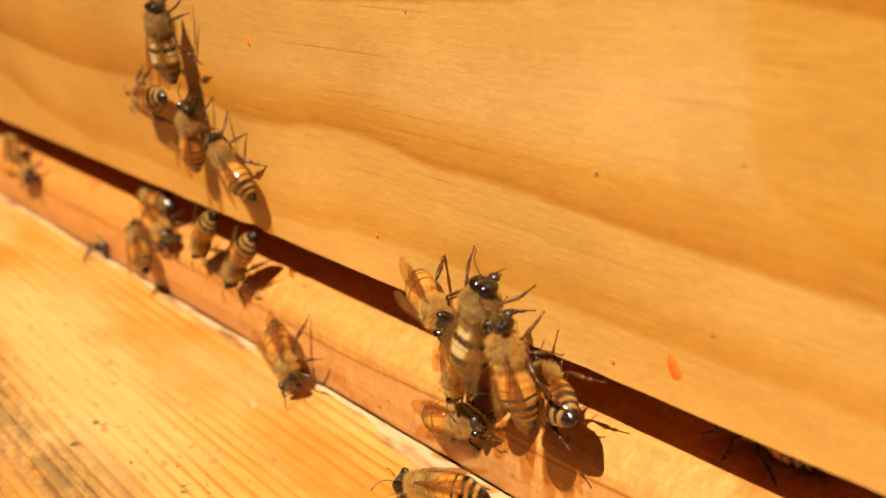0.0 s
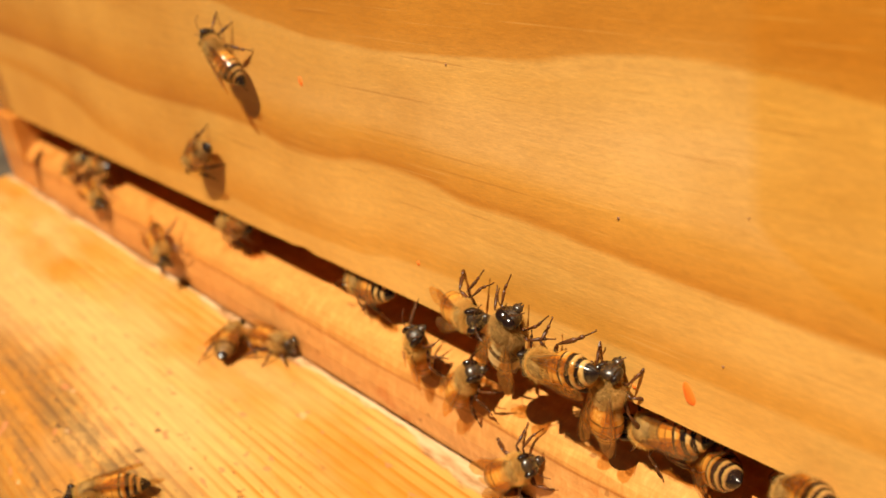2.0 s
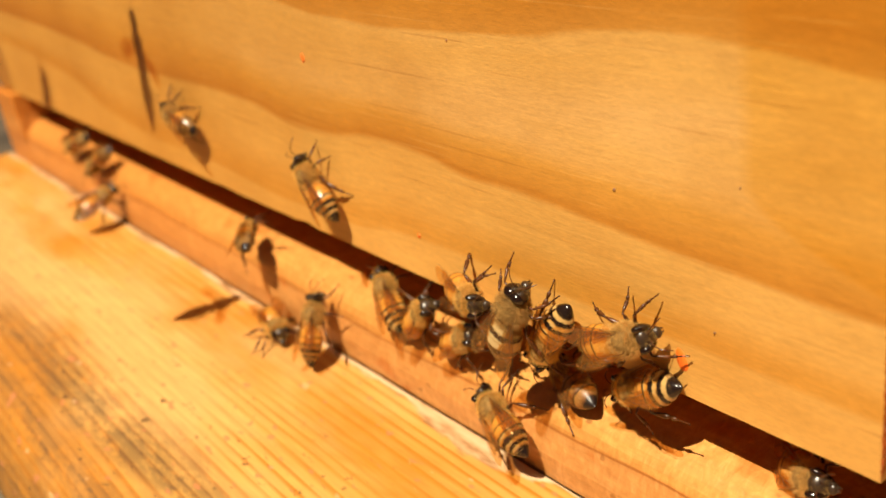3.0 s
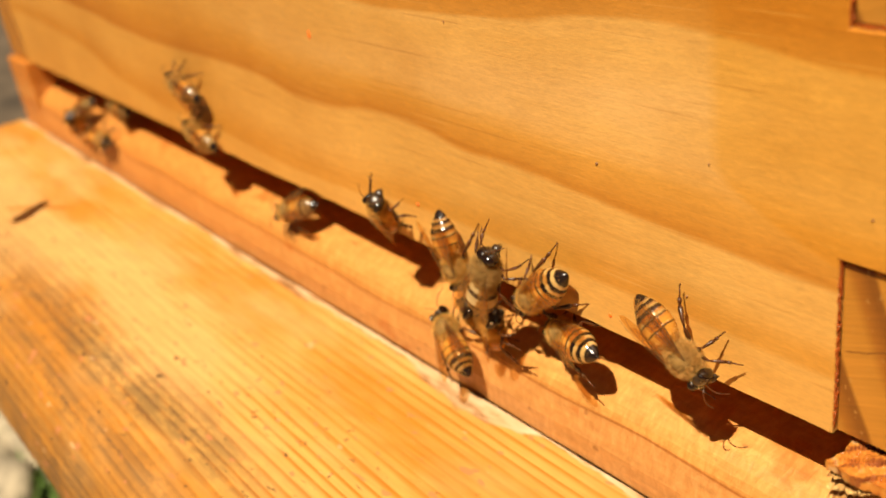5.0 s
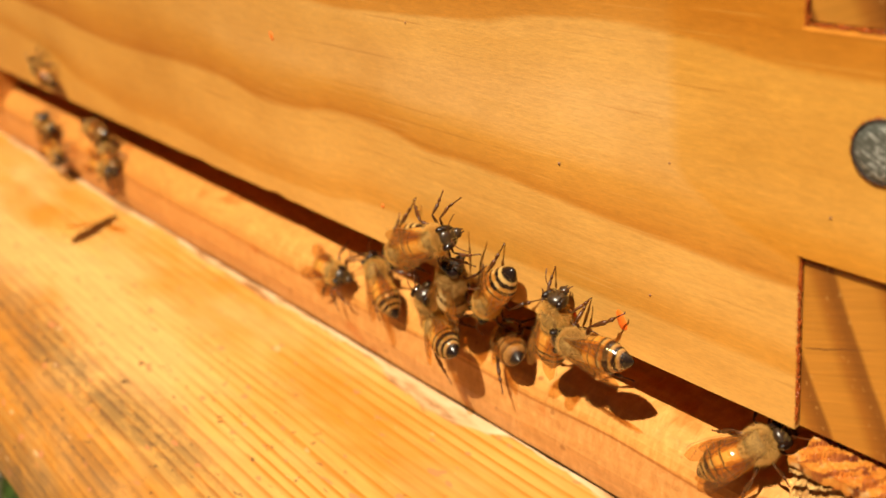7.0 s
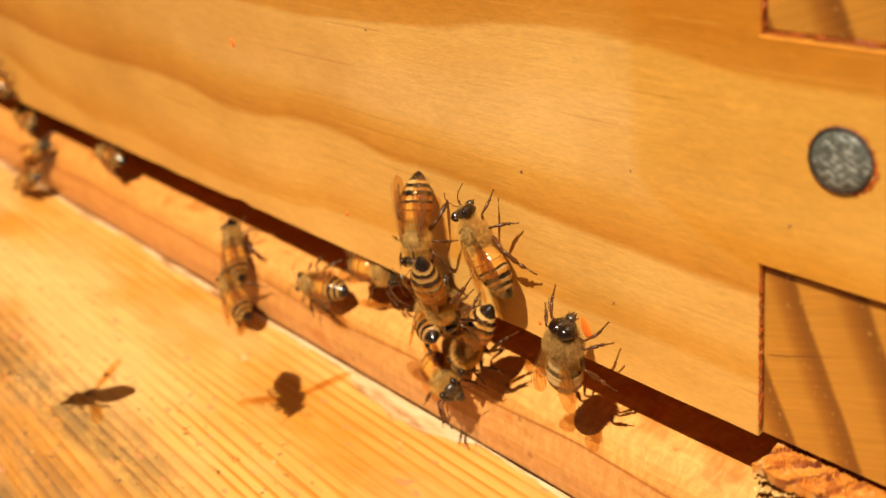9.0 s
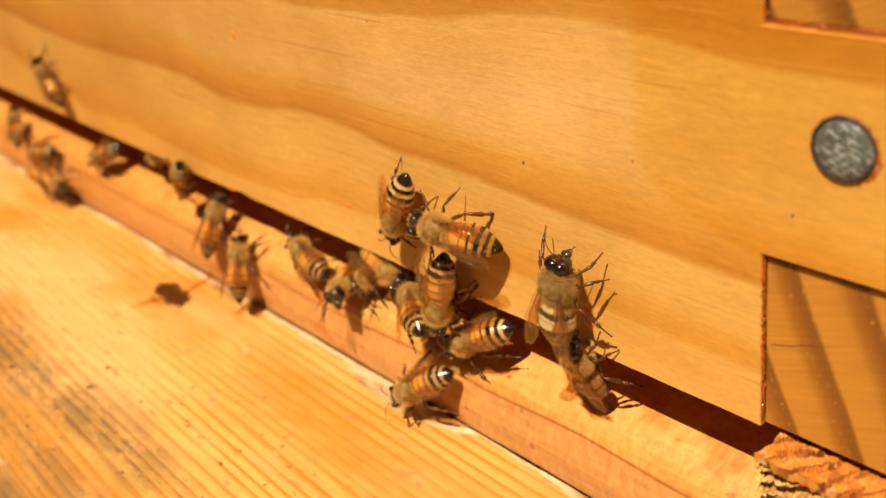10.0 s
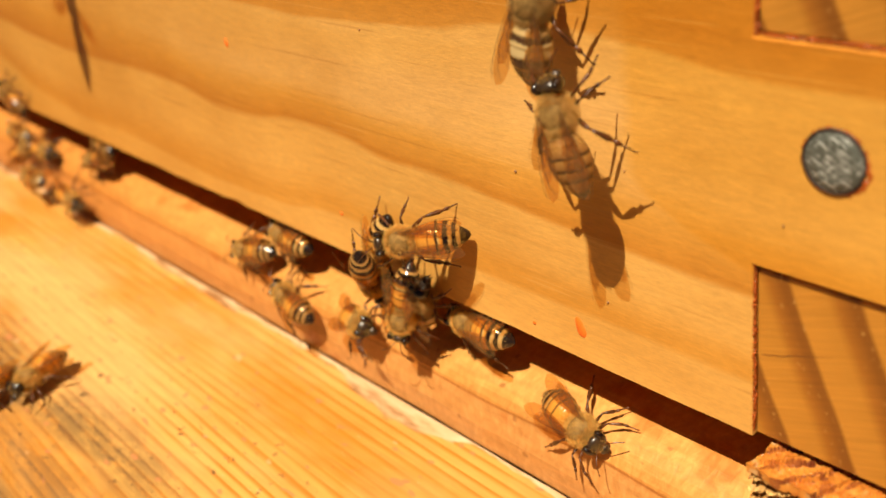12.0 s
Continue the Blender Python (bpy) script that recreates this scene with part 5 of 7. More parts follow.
    walk(BEES["c4"], [(0, mm(-55.3, -4.8, -4.0, -83, -32, 158)), (0.2667, mm(-57.3, -4.9, -9.6, -75, 19, -178)), (0.5, mm(-59.4, -5.1, -15.2, -27, 55, -121)),
        (1, mm(-56.6, -6.4, -17.4, -29, 54, -124)), (1.5, mm(-54.5, -6.5, -17.6, -4, 59, -95)), (2, mm(-56.3, -3.4, -19.2, 77, 53, -13)),
        (2.5, mm(-54.3, -3.7, -14.8, 92, 41, -4)), (2.7333, mm(-55.0, -4.3, -14.8, 76, -11, 8)), (3, mm(-55.6, -4.8, -14.7, 34, -52, 49)),
        (5, mm(-66.8, -3.8, -13.1, 42, -46, 38)), (5.5, mm(-72.0, -3.2, -11.9, 40, -48, 41)), (6, mm(-75.1, -2.0, -9.9, 43, -46, 38)),
        (6.5, mm(-81.7, -1.7, -9.5, 18, -58, 69)), (7, mm(-79.7, -0.8, -7.9, 45, -44, 35)), (9, mm(-87.1, -1.5, -9.1, -14, -58, 107)),
        (9.5, mm(-90.3, -1.1, -8.4, 17, -58, 70)), (10, mm(-92.9, -0.3, -7.0, 25, -56, 61)), (10.5, mm(-98.3, -0.2, -6.9, -1, -59, 91)),
        (11, mm(-105.0, -1.4, -8.9, -13, -58, 105)), (11.5, mm(-105.9, -1.6, -9.3, -15, -58, 108)), (12, mm(-108.6, -1.2, -8.6, -20, -57, 114))])
    walk(BEES["c5"], [(0, mm(-40.5, -3.2, -2.3, -3, -57, 64)), (0.2667, mm(-42.1, -1.9, -5.2, 59, -18, -8)), (0.5, mm(-43.8, -0.5, -8.0, 63, 41, -36)),
        (1, mm(-40.3, 0.4, -7.2, 64, 40, -34)), (1.5, mm(-38.2, -1.5, -2.4, 91, 31, -18)), (2, mm(-36.4, -1.9, -0.2, 94, 13, 4)),
        (2.5, mm(-30.6, -4.3, 5.9, 88, 45, 1)), (3, mm(-31.8, -4.0, 6.9, 90, 65, 0)), (3.5, mm(-24.2, -6.8, 8.8, -137, 47, 154)),
        (4, mm(-16.5, -9.6, 10.6, -144, -16, -180)), (4.8, mm(-13.8, -8.1, 9.6, -126, 7, -180)), (5, mm(-19.2, -4.0, 6.1, -90, 53, 180)),
        (5.5, mm(-23.7, -4.0, 6.2, -90, -2, 180)), (5.8, mm(-27.2, -0.3, 0.9, -59, -47, 141)), (6, mm(-30.2, 0.8, -3.4, -5, -59, 95)),
        (6.5, mm(-25.6, -4.0, 1.4, -90, -67, 180)), (7, mm(-27.4, -4.0, 1.6, -90, -84, 180)), (7.5, mm(-28.9, -0.2, -1.1, -21, -59, 95)),
        (7.8667, mm(-29.3, 4.0, -6.2, -21, -19, 155)), (8.3, mm(-30.0, 28.0, -7.0, 0, 0, -169)), (12, mm(-50.0, 28.0, -7.0, 0, 0, -169))])
    walk(BEES["c6"], [(0, mm(-12.0, 28.0, -7.0, 0, 0, -169)), (0.2667, mm(-16.7, 4.0, -6.2, -15, -22, 158)), (0.5, mm(-19.9, 1.8, -3.5, -4, -59, 95)),
        (1, mm(-25.7, 1.6, -3.8, 3, -59, 86)), (1.5, mm(-30.2, 0.5, -5.7, 23, -56, 63)), (2, mm(-30.7, 1.7, -3.7, -23, -56, 116)),
        (2.5, mm(-31.2, 0.1, -2.2, -48, -54, 126)), (3, mm(-30.9, -0.6, -1.1, -50, -54, 126)), (4, mm(-38.9, -0.5, -5.4, 17, -58, 70)),
        (5, mm(-40.4, -1.5, -3.1, -13, -59, 85)), (5.5, mm(-42.3, -2.2, -3.9, -5, -56, 63)), (6, mm(-41.0, -2.3, -4.2, -13, -58, 73)),
        (6.5, mm(-37.9, -2.4, -2.6, -15, -57, 64)), (6.7333, mm(-36.4, -2.7, -0.7, 58, -32, 7)), (7, mm(-34.8, -3.0, 1.2, 90, 13, 0)),
        (7.5, mm(-34.2, -5.3, 6.8, 78, -30, -7)), (8, mm(-33.6, -7.6, 12.3, 58, -72, 0)), (9, mm(-38.5, -4.0, 13.9, 90, -31, 0)),
        (9.5, mm(-40.8, -4.0, 13.7, 90, -51, 0)), (10, mm(-44.0, -4.9, 13.8, 54, -69, 64)), (10.5, mm(-45.4, -5.2, 13.3, 24, -75, 94)),
        (11, mm(-48.9, -5.1, 13.1, -38, -73, 152)), (11.5, mm(-48.5, -4.6, 12.9, -47, -72, 155)), (12, mm(-47.9, -6.3, 13.7, -7, -75, 138))])
    walk(BEES["c7"], [(0, mm(-20.4, 10.5, -6.6, 6, -12, 83)), (0.5, mm(-30.2, 4.9, -7.4, -11, -59, 103)), (0.6667, mm(-25.4, 5.1, -7.1, -57, -21, 167)),
        (0.8333, mm(-20.5, 5.3, -6.7, -54, 29, -161)), (1, mm(-15.6, 5.5, -6.4, 6, 59, -83)), (1.2667, mm(-13.4, 4.0, -6.2, -74, 30, -179)),
        (1.3667, mm(-12.7, 1.3, -3.9, -79, -14, 157)), (1.5, mm(-11.9, -1.4, -1.6, -58, -56, 120)), (2, mm(-9.4, -1.5, -0.7, -63, -56, 118)),
        (2.5, mm(-5.5, -1.5, -1.2, -60, -56, 119)), (2.6667, mm(-7.7, 0.7, -3.4, -69, -1, 141)), (2.8333, mm(-9.9, 2.8, -5.5, -54, 52, 167)),
        (3, mm(-12.0, 4.9, -7.7, 55, 59, -77)), (3.3, mm(-10.4, 4.0, -6.2, 4, 30, -147)), (3.6, mm(-8.0, 28.0, -7.0, 0, 0, -169)),
        (6, mm(-14.0, 28.0, -7.0, 0, 0, -169)), (6.1, mm(-18.0, 4.0, -6.2, -41, -6, 168)), (6.2, mm(-20.7, -1.1, 1.9, -99, -38, 152)),
        (6.3333, mm(-20.9, 0.5, -2.9, -55, 8, 167)), (6.5, mm(-21.1, 2.0, -7.7, 8, 24, -146)), (6.6667, mm(-17.0, -1.5, -5.4, -23, 34, -107)),
        (6.8, mm(-12.9, -5.0, -3.1, -44, 58, -69)), (6.9, mm(-9.5, -2.9, -4.5, 11, 53, -39)), (7, mm(-6.1, -0.8, -5.9, 50, 37, -27)),
        (7.1, mm(-2.1, -2.0, -2.6, 34, -13, -8)), (7.2, mm(2.0, -3.3, 0.7, -14, -48, 42)), (7.4, mm(0.4, -3.7, 2.9, 49, -32, 5)),
        (7.6, mm(-1.3, -4.0, 5.0, 90, 0, 0)), (7.8, mm(-1.1, -6.3, 11.8, 76, -40, -10)), (8, mm(-0.9, -8.6, 18.6, 48, -82, 0)),
        (8.1333, mm(19.4, -19.1, 49.1, 68, -46, -63)), (8.2667, mm(39.7, -29.5, 79.5, 46, -14, -95)), (8.4, mm(60.0, -40.0, 110.0, 11, 0, -134)),
        (9.2, mm(300.0, -300.0, 300.0, 9, 0, -137)), (10.6, mm(300.0, -300.0, 300.0, 5, 3, 156)), (12, mm(300.0, -300.0, 300.0, 0, 0, 90))])
    walk(BEES["c8"], [(0, mm(-85.0, 28.0, -7.0, 0, 0, -169)), (1.6, mm(-80.0, 28.0, -7.0, 0, 0, -169)), (1.8, mm(-89.8, 4.0, -6.2, -15, -22, 158)),
        (2, mm(-96.3, 2.1, -3.0, -4, -59, 95)), (2.5, mm(-89.4, 2.2, -2.9, -10, -59, 101)), (3, mm(-87.9, -0.3, -7.2, 46, -43, 34)),
        (4, mm(-91.0, 0.8, -5.3, 32, -53, 52)), (4.8, mm(-81.8, -5.6, 4.2, 76, -73, 0)), (4.9, mm(-81.1, -5.0, 5.2, 103, -22, -7)),
        (5, mm(-80.4, -4.3, 6.2, 125, 27, 10)), (5.5, mm(-78.8, -2.3, 4.8, 64, 78, -23)), (6, mm(-76.2, -3.0, 3.4, -90, 38, 180)),
        (6.5, mm(-75.4, -3.0, 3.5, -90, 57, 180)), (6.7333, mm(-70.5, -3.5, 4.3, -90, 3, 180)), (7, mm(-65.5, -4.0, 5.0, -90, -51, 180)),
        (8, mm(-59.4, -3.0, 11.3, -90, -23, 180)), (9, mm(-51.7, -4.4, 14.4, -61, 4, -155)), (9.5, mm(-56.1, -3.0, 12.7, -90, -33, 180)),
        (10, mm(-58.6, -3.0, 12.6, -90, -28, 180)), (10.5, mm(-57.9, -3.0, 12.2, -90, -39, 180)), (11, mm(-57.8, -3.0, 11.1, -90, -35, 180)),
        (11.5, mm(-60.7, -3.0, 8.5, -90, -32, 180)), (12, mm(-61.2, -4.0, 7.2, -90, -28, 180))])
    walk(BEES["c9"], [(0, mm(-100.5, -6.3, -17.2, -46, 43, -147)), (0.5, mm(-95.5, -2.9, -13.7, 57, 46, -45)), (1, mm(-93.3, -0.9, -8.1, 59, 9, -5)),
        (1.5, mm(-83.1, 0.7, -5.5, 19, 57, -67)), (2, mm(-76.8, -2.3, -7.2, 103, 29, -13)), (2.5, mm(-82.4, -1.4, -8.3, 70, 41, -32)),
        (3, mm(-78.8, -1.0, -7.6, 71, 42, -35)), (4, mm(-65.2, -3.5, -5.9, 66, -18, -18)), (5, mm(-56.3, -2.7, -7.4, 97, 38, -28)),
        (5.2667, mm(-57.6, -4.0, -8.0, 80, -29, -11)), (5.5, mm(-58.9, -5.3, -8.6, -19, -59, 87)), (6, mm(-57.2, -4.9, -6.4, -3, -58, 71)),
        (7, mm(-58.4, -5.0, -7.7, -8, -58, 73)), (7.6667, mm(-56.9, -4.1, -9.3, -57, -25, 141)), (8.3333, mm(-55.5, -3.3, -10.9, -57, 22, 174)),
        (9, mm(-53.0, -3.6, -12.2, 6, 43, -108)), (9.5, mm(-47.3, -6.1, -16.9, -35, 52, -131)), (9.7333, mm(-52.1, -6.0, -16.6, -59, 6, -176)),
        (10, mm(-56.8, -5.8, -16.4, -46, -42, 147)), (10.5, mm(-67.6, -5.1, -15.2, -8, -59, 99)), (11, mm(-72.6, -6.5, -17.6, -19, -57, 112)),
        (11.5, mm(-84.2, -5.8, -16.3, 10, -59, 78)), (12, mm(-92.8, -3.9, -13.1, 19, -57, 68))])
    walk(BEES["c10"], [(0, mm(-150.0, 28.0, -7.0, 0, 0, -169)), (2, mm(-150.0, 28.0, -7.0, 0, 0, -169)), (2.2667, mm(-144.8, 4.0, -6.2, -13, -24, 147)),
        (2.3667, mm(-143.1, 1.0, -6.8, -8, -43, 109)), (2.5, mm(-141.4, -2.0, -7.4, 19, -54, 55)), (3, mm(-132.7, -3.5, -6.1, -3, -56, 60)),
        (5, mm(-122.3, 0.2, -6.2, -33, -53, 129)), (5.2667, mm(-124.7, 0.9, -6.6, -48, 2, 173)), (5.5, mm(-127.1, 1.5, -7.1, -15, 51, -134)),
        (5.6667, mm(-121.3, -0.3, -5.7, 32, 23, -64)), (5.8333, mm(-115.5, -2.2, -4.4, 32, -23, -23)), (6, mm(-109.7, -4.1, -3.0, -14, -51, 46)),
        (6.1667, mm(-108.5, -2.9, -4.5, 26, -22, -7)), (6.3333, mm(-107.2, -1.7, -6.0, 33, 20, -35)), (6.5, mm(-106.0, -0.6, -7.5, 9, 59, -79)),
        (7, mm(-95.9, -1.2, -10.4, 14, 48, -89)), (9, mm(-73.2, 1.3, -2.5, 8, 59, -80)), (9.5, mm(-73.2, 1.1, -2.8, 7, 59, -81)),
        (10, mm(-71.5, 1.3, -2.4, -29, 54, -124)), (10.5, mm(-71.5, 1.3, -2.4, -9, 59, -100)), (11, mm(-73.5, 1.4, -2.2, -30, 54, -126)),
        (11.2667, mm(-68.1, -2.5, 0.6, -92, 18, -175)), (11.5, mm(-62.6, -6.5, 3.3, -121, -34, 180)), (12, mm(-63.0, -5.8, 2.7, -114, -24, -180))])
    walk(BEES["c12"], [(0, mm(-95.0, 28.0, -7.0, 0, 0, -169)), (0.5, mm(-62.0, 28.0, -7.0, 0, 0, -169)), (0.7, mm(-60.0, 4.0, -6.2, -20, -15, 160)),
        (1, mm(-63.7, -3.9, -9.7, -6, 15, -151)), (1.3, mm(-60.0, 4.0, -6.2, -20, -15, 160)), (1.5, mm(-62.0, 28.0, -7.0, 0, 0, -169)),
        (9.4, mm(-90.0, 28.0, -7.0, 0, 0, -169)), (10, mm(-76.0, 4.0, -6.2, -20, -15, 160)), (10.2667, mm(-78.2, 2.3, -5.9, -15, -42, 125)),
        (10.5, mm(-80.3, 0.6, -5.6, 20, -57, 66)), (11, mm(-87.6, 1.3, -4.4, 15, -58, 72)), (11.5, mm(-94.1, 1.7, -3.8, 10, -59, 79)),
        (12, mm(-98.2, 1.5, -4.1, 7, -59, 82))])
    walk(BEES["c13"], [(0, mm(-70.0, 28.0, -7.0, 0, 0, -169)), (1.5, mm(-15.0, 28.0, -7.0, 0, 0, -169)), (1.7, mm(-15.0, 4.0, -6.2, -20, -15, 160)),
        (1.8667, mm(-20.0, 3.8, -6.5, -31, -30, 125)), (2, mm(-25.0, 3.6, -6.7, -30, -48, 84)), (2.5, mm(-26.3, 4.0, -6.6, -30, -48, 85)),
        (2.6, mm(-23.1, 4.0, -6.4, -31, -30, 125)), (2.7, mm(-20.0, 4.0, -6.2, -20, -15, 160)), (3, mm(-24.0, 28.0, -7.0, 0, 0, -169)),
        (9.5, mm(-80.0, 28.0, -7.0, 0, 0, -169)), (9.7333, mm(-78.7, 4.0, -6.2, -28, -9, 172)), (10, mm(-81.4, -0.6, -8.5, 9, 26, -139)),
        (10.5, mm(-85.9, -1.7, -12.2, -19, 54, -126)), (11, mm(-84.1, -2.4, -12.7, -13, 57, -116)), (11.5, mm(-78.6, -3.1, -12.2, 22, 48, -86)),
        (12, mm(-74.2, -2.7, -10.9, 24, 48, -90))])
    walk(BEES["l1"], [(0, mm(-57.7, -9.1, -21.0, 0, -0, 117)), (0.5, mm(-76.5, -18.3, -21.0, 0, -0, 123)), (1, mm(-75.7, -27.0, -21.0, 0, -0, 165)),
        (1.5, mm(-88.4, -38.1, -21.0, 0, -0, 146)), (2, mm(-103.9, -47.3, -21.0, 0, -0, 148)), (2.4, mm(-118.0, -63.5, -21.0, 0, -0, 148)),
        (2.8, mm(-150.0, -120.0, 40.0, 14, -0, 139)), (4, mm(-500.0, -500.0, 450.0, 13, 0, 137)), (12, mm(-500.0, -500.0, 450.0, 0, -0, 90))])
    walk(BEES["g1"], [(0, mm(-121.6, -4.4, 32.3, 90, 4, 0)), (0.2, mm(-125.3, -6.7, 34.2, 72, -52, -0)), (0.4, mm(-135.2, -7.7, 37.1, 80, -60, -0)),
        (0.5, mm(-144.8, -9.4, 52.0, 90, -49, 0)), (0.6, mm(-202.4, -34.7, 96.0, 22, -44, 96)), (0.7, mm(-260.0, -60.0, 140.0, 11, -0, 144)),
        (1.6, mm(-500.0, -500.0, 450.0, 11, -0, 151)), (12, mm(-500.0, -500.0, 450.0, 0, -0, 90))])
    walk(BEES["g2"], [(0, mm(-122.8, -3.0, 15.5, 90, 15, 0)), (0.2667, mm(-130.3, -3.0, 17.0, 90, -37, 0)), (0.5, mm(-137.7, -3.0, 18.5, 90, -88, 0)),
        (1, mm(-137.8, -3.0, 17.2, -90, -89, 180)), (1.5, mm(-140.5, -3.0, 15.9, -90, -74, 180)), (2, mm(-144.5, -3.0, 13.3, -90, -64, 180)),
        (2.5, mm(-148.2, -3.0, 12.9, -90, -69, 180)), (3, mm(-154.2, -3.0, 14.5, 90, -76, 0)), (4.8, mm(-162.5, -3.0, 10.8, 90, -71, 0)),
        (5, mm(-157.7, -3.0, 14.4, 90, -76, 0)), (5.5, mm(-156.6, -3.0, 17.6, 90, -64, 0)), (6, mm(-160.3, -3.0, 22.7, 90, -42, 0)),
        (6.5, mm(-161.2, -3.0, 36.3, 90, -23, 0)), (6.7, mm(-210.6, -31.5, 78.2, 39, -38, 82)), (6.9, mm(-260.0, -60.0, 120.0, 12, -0, 146)),
        (8, mm(-500.0, -500.0, 450.0, 11, 0, 151)), (12, mm(-500.0, -500.0, 450.0, 0, -0, 90))])
    walk(BEES["g3"], [(0, mm(-110.5, -3.0, 12.3, 90, -46, 0)), (0.5, mm(-105.5, -4.3, 12.7, 79, -66, 0)), (1, mm(-108.0, -3.0, 17.2, 90, -53, 0)),
        (1.5, mm(-114.6, -3.0, 24.7, 90, -54, 0)), (2, mm(-122.4, -3.0, 35.4, 90, -54, 0)), (2.5, mm(-129.6, -3.0, 46.8, 90, -49, 0)),
        (2.7, mm(-164.8, -31.5, 93.4, 22, -44, 96)), (2.9, mm(-200.0, -60.0, 140.0, 11, -0, 143)), (4, mm(-500.0, -500.0, 450.0, 10, -0, 146)),
        (12, mm(-500.0, -500.0, 450.0, 0, -0, 90))])
    walk(BEES["g4"], [(0, mm(-137.1, -3.0, 20.3, -90, -81, 180)), (0.2667, mm(-148.8, -4.2, 14.5, 73, -27, 15)), (0.5, mm(-160.6, -5.4, 8.8, 71, 44, 12)),
        (1, mm(-175.6, -5.7, -16.2, 57, 22, -14)), (1.5, mm(-172.7, -1.3, -8.8, 59, 12, -7)), (1.7333, mm(-174.0, -3.1, -10.9, 32, 53, -52)),
        (2, mm(-175.3, -4.9, -13.0, -42, 47, -141)), (2.3, mm(-190.2, -9.8, -5.5, -42, 46, -141)), (2.4667, mm(-275.1, -34.9, 27.3, -20, 15, -173)),
        (2.6, mm(-360.0, -60.0, 60.0, 13, 0, 148)), (3.4, mm(-500.0, -500.0, 450.0, 14, 0, 162)), (7.7, mm(-500.0, -500.0, 450.0, 7, 2, 126)),
        (12, mm(-500.0, -500.0, 450.0, 0, 0, 90))])
    walk(BEES["g7"], [(0, mm(-135.0, 28.0, -7.0, -0, 0, -169)), (1.7, mm(-125.0, 28.0, -7.0, -0, 0, -169)), (1.8667, mm(-137.6, 4.0, -6.2, -20, -18, 161)),
        (2, mm(-146.0, 2.5, -2.4, -29, -57, 115)), (2.5, mm(-96.8, -4.7, 6.5, 76, -71, -0)), (3, mm(-100.9, -3.0, 11.1, 90, -44, 0)),
        (3.4, mm(-120.3, -3.0, 11.6, 90, -62, 0)), (4.8, mm(-159.6, -3.0, 2.5, 90, -64, 0)), (5, mm(-155.2, -3.0, 3.7, 90, -77, 0)),
        (5.5, mm(-150.5, -3.0, 8.0, 90, -64, 0)), (6, mm(-149.3, -3.0, 23.0, 90, -36, 0)), (6.5, mm(-165.2, -3.9, 35.4, 82, -53, -0)),
        (6.7, mm(-222.6, -42.0, 77.7, 17, -43, 98)), (6.9, mm(-280.0, -80.0, 120.0, 12, 0, 146)), (8, mm(-500.0, -500.0, 450.0, 12, -0, 152)),
        (12, mm(-500.0, -500.0, 450.0, 0, -0, 90))])
    walk(BEES["g6"], [(0, mm(-200.0, 28.0, -7.0, -0, 0, -169)), (5.5, mm(-180.0, 28.0, -7.0, -0, 0, -169)), (5.7333, mm(-181.6, 4.0, -6.2, -7, -27, 146)),
        (5.8667, mm(-182.1, 3.7, -3.5, 5, -46, 104)), (6, mm(-182.6, 3.5, -0.7, 37, -50, 45)), (6.5, mm(-165.1, -4.7, 9.6, 76, -55, 0)),
        (7, mm(-228.2, -3.0, 7.7, 90, -67, 0)), (7.6, mm(-242.7, -3.0, 15.8, 90, -65, 0)), (9.4, mm(-224.4, -3.0, 5.0, 90, -51, 0)),
        (10, mm(-195.1, -3.0, 10.6, 90, -35, 0)), (10.2, mm(-181.1, -3.0, 14.8, 90, -43, 0)), (10.4, mm(-176.0, -6.1, 28.6, 72, -60, 0)),
        (10.5, mm(-218.0, -23.1, 74.3, 16, -40, 76)), (10.6, mm(-260.0, -40.0, 120.0, 10, -0, 109)), (11, mm(-330.0, -60.0, 120.0, -5, 0, 106)),
        (11.2, mm(-330.0, -60.0, 113.3, -8, 4, 50)), (11.4, mm(-330.0, -60.0, 106.7, -13, 4, -6)), (11.6, mm(-330.0, -60.0, 100.0, -16, 0, -62)),
        (11.7, mm(-293.9, -41.0, 67.7, 23, -6, -31)), (11.8, mm(-257.9, -22.0, 35.4, 55, -30, -8)), (11.9, mm(-221.8, -3.0, 3.1, 90, -62, 0)),
        (12, mm(-220.9, -3.0, 3.6, 90, -62, 0))])
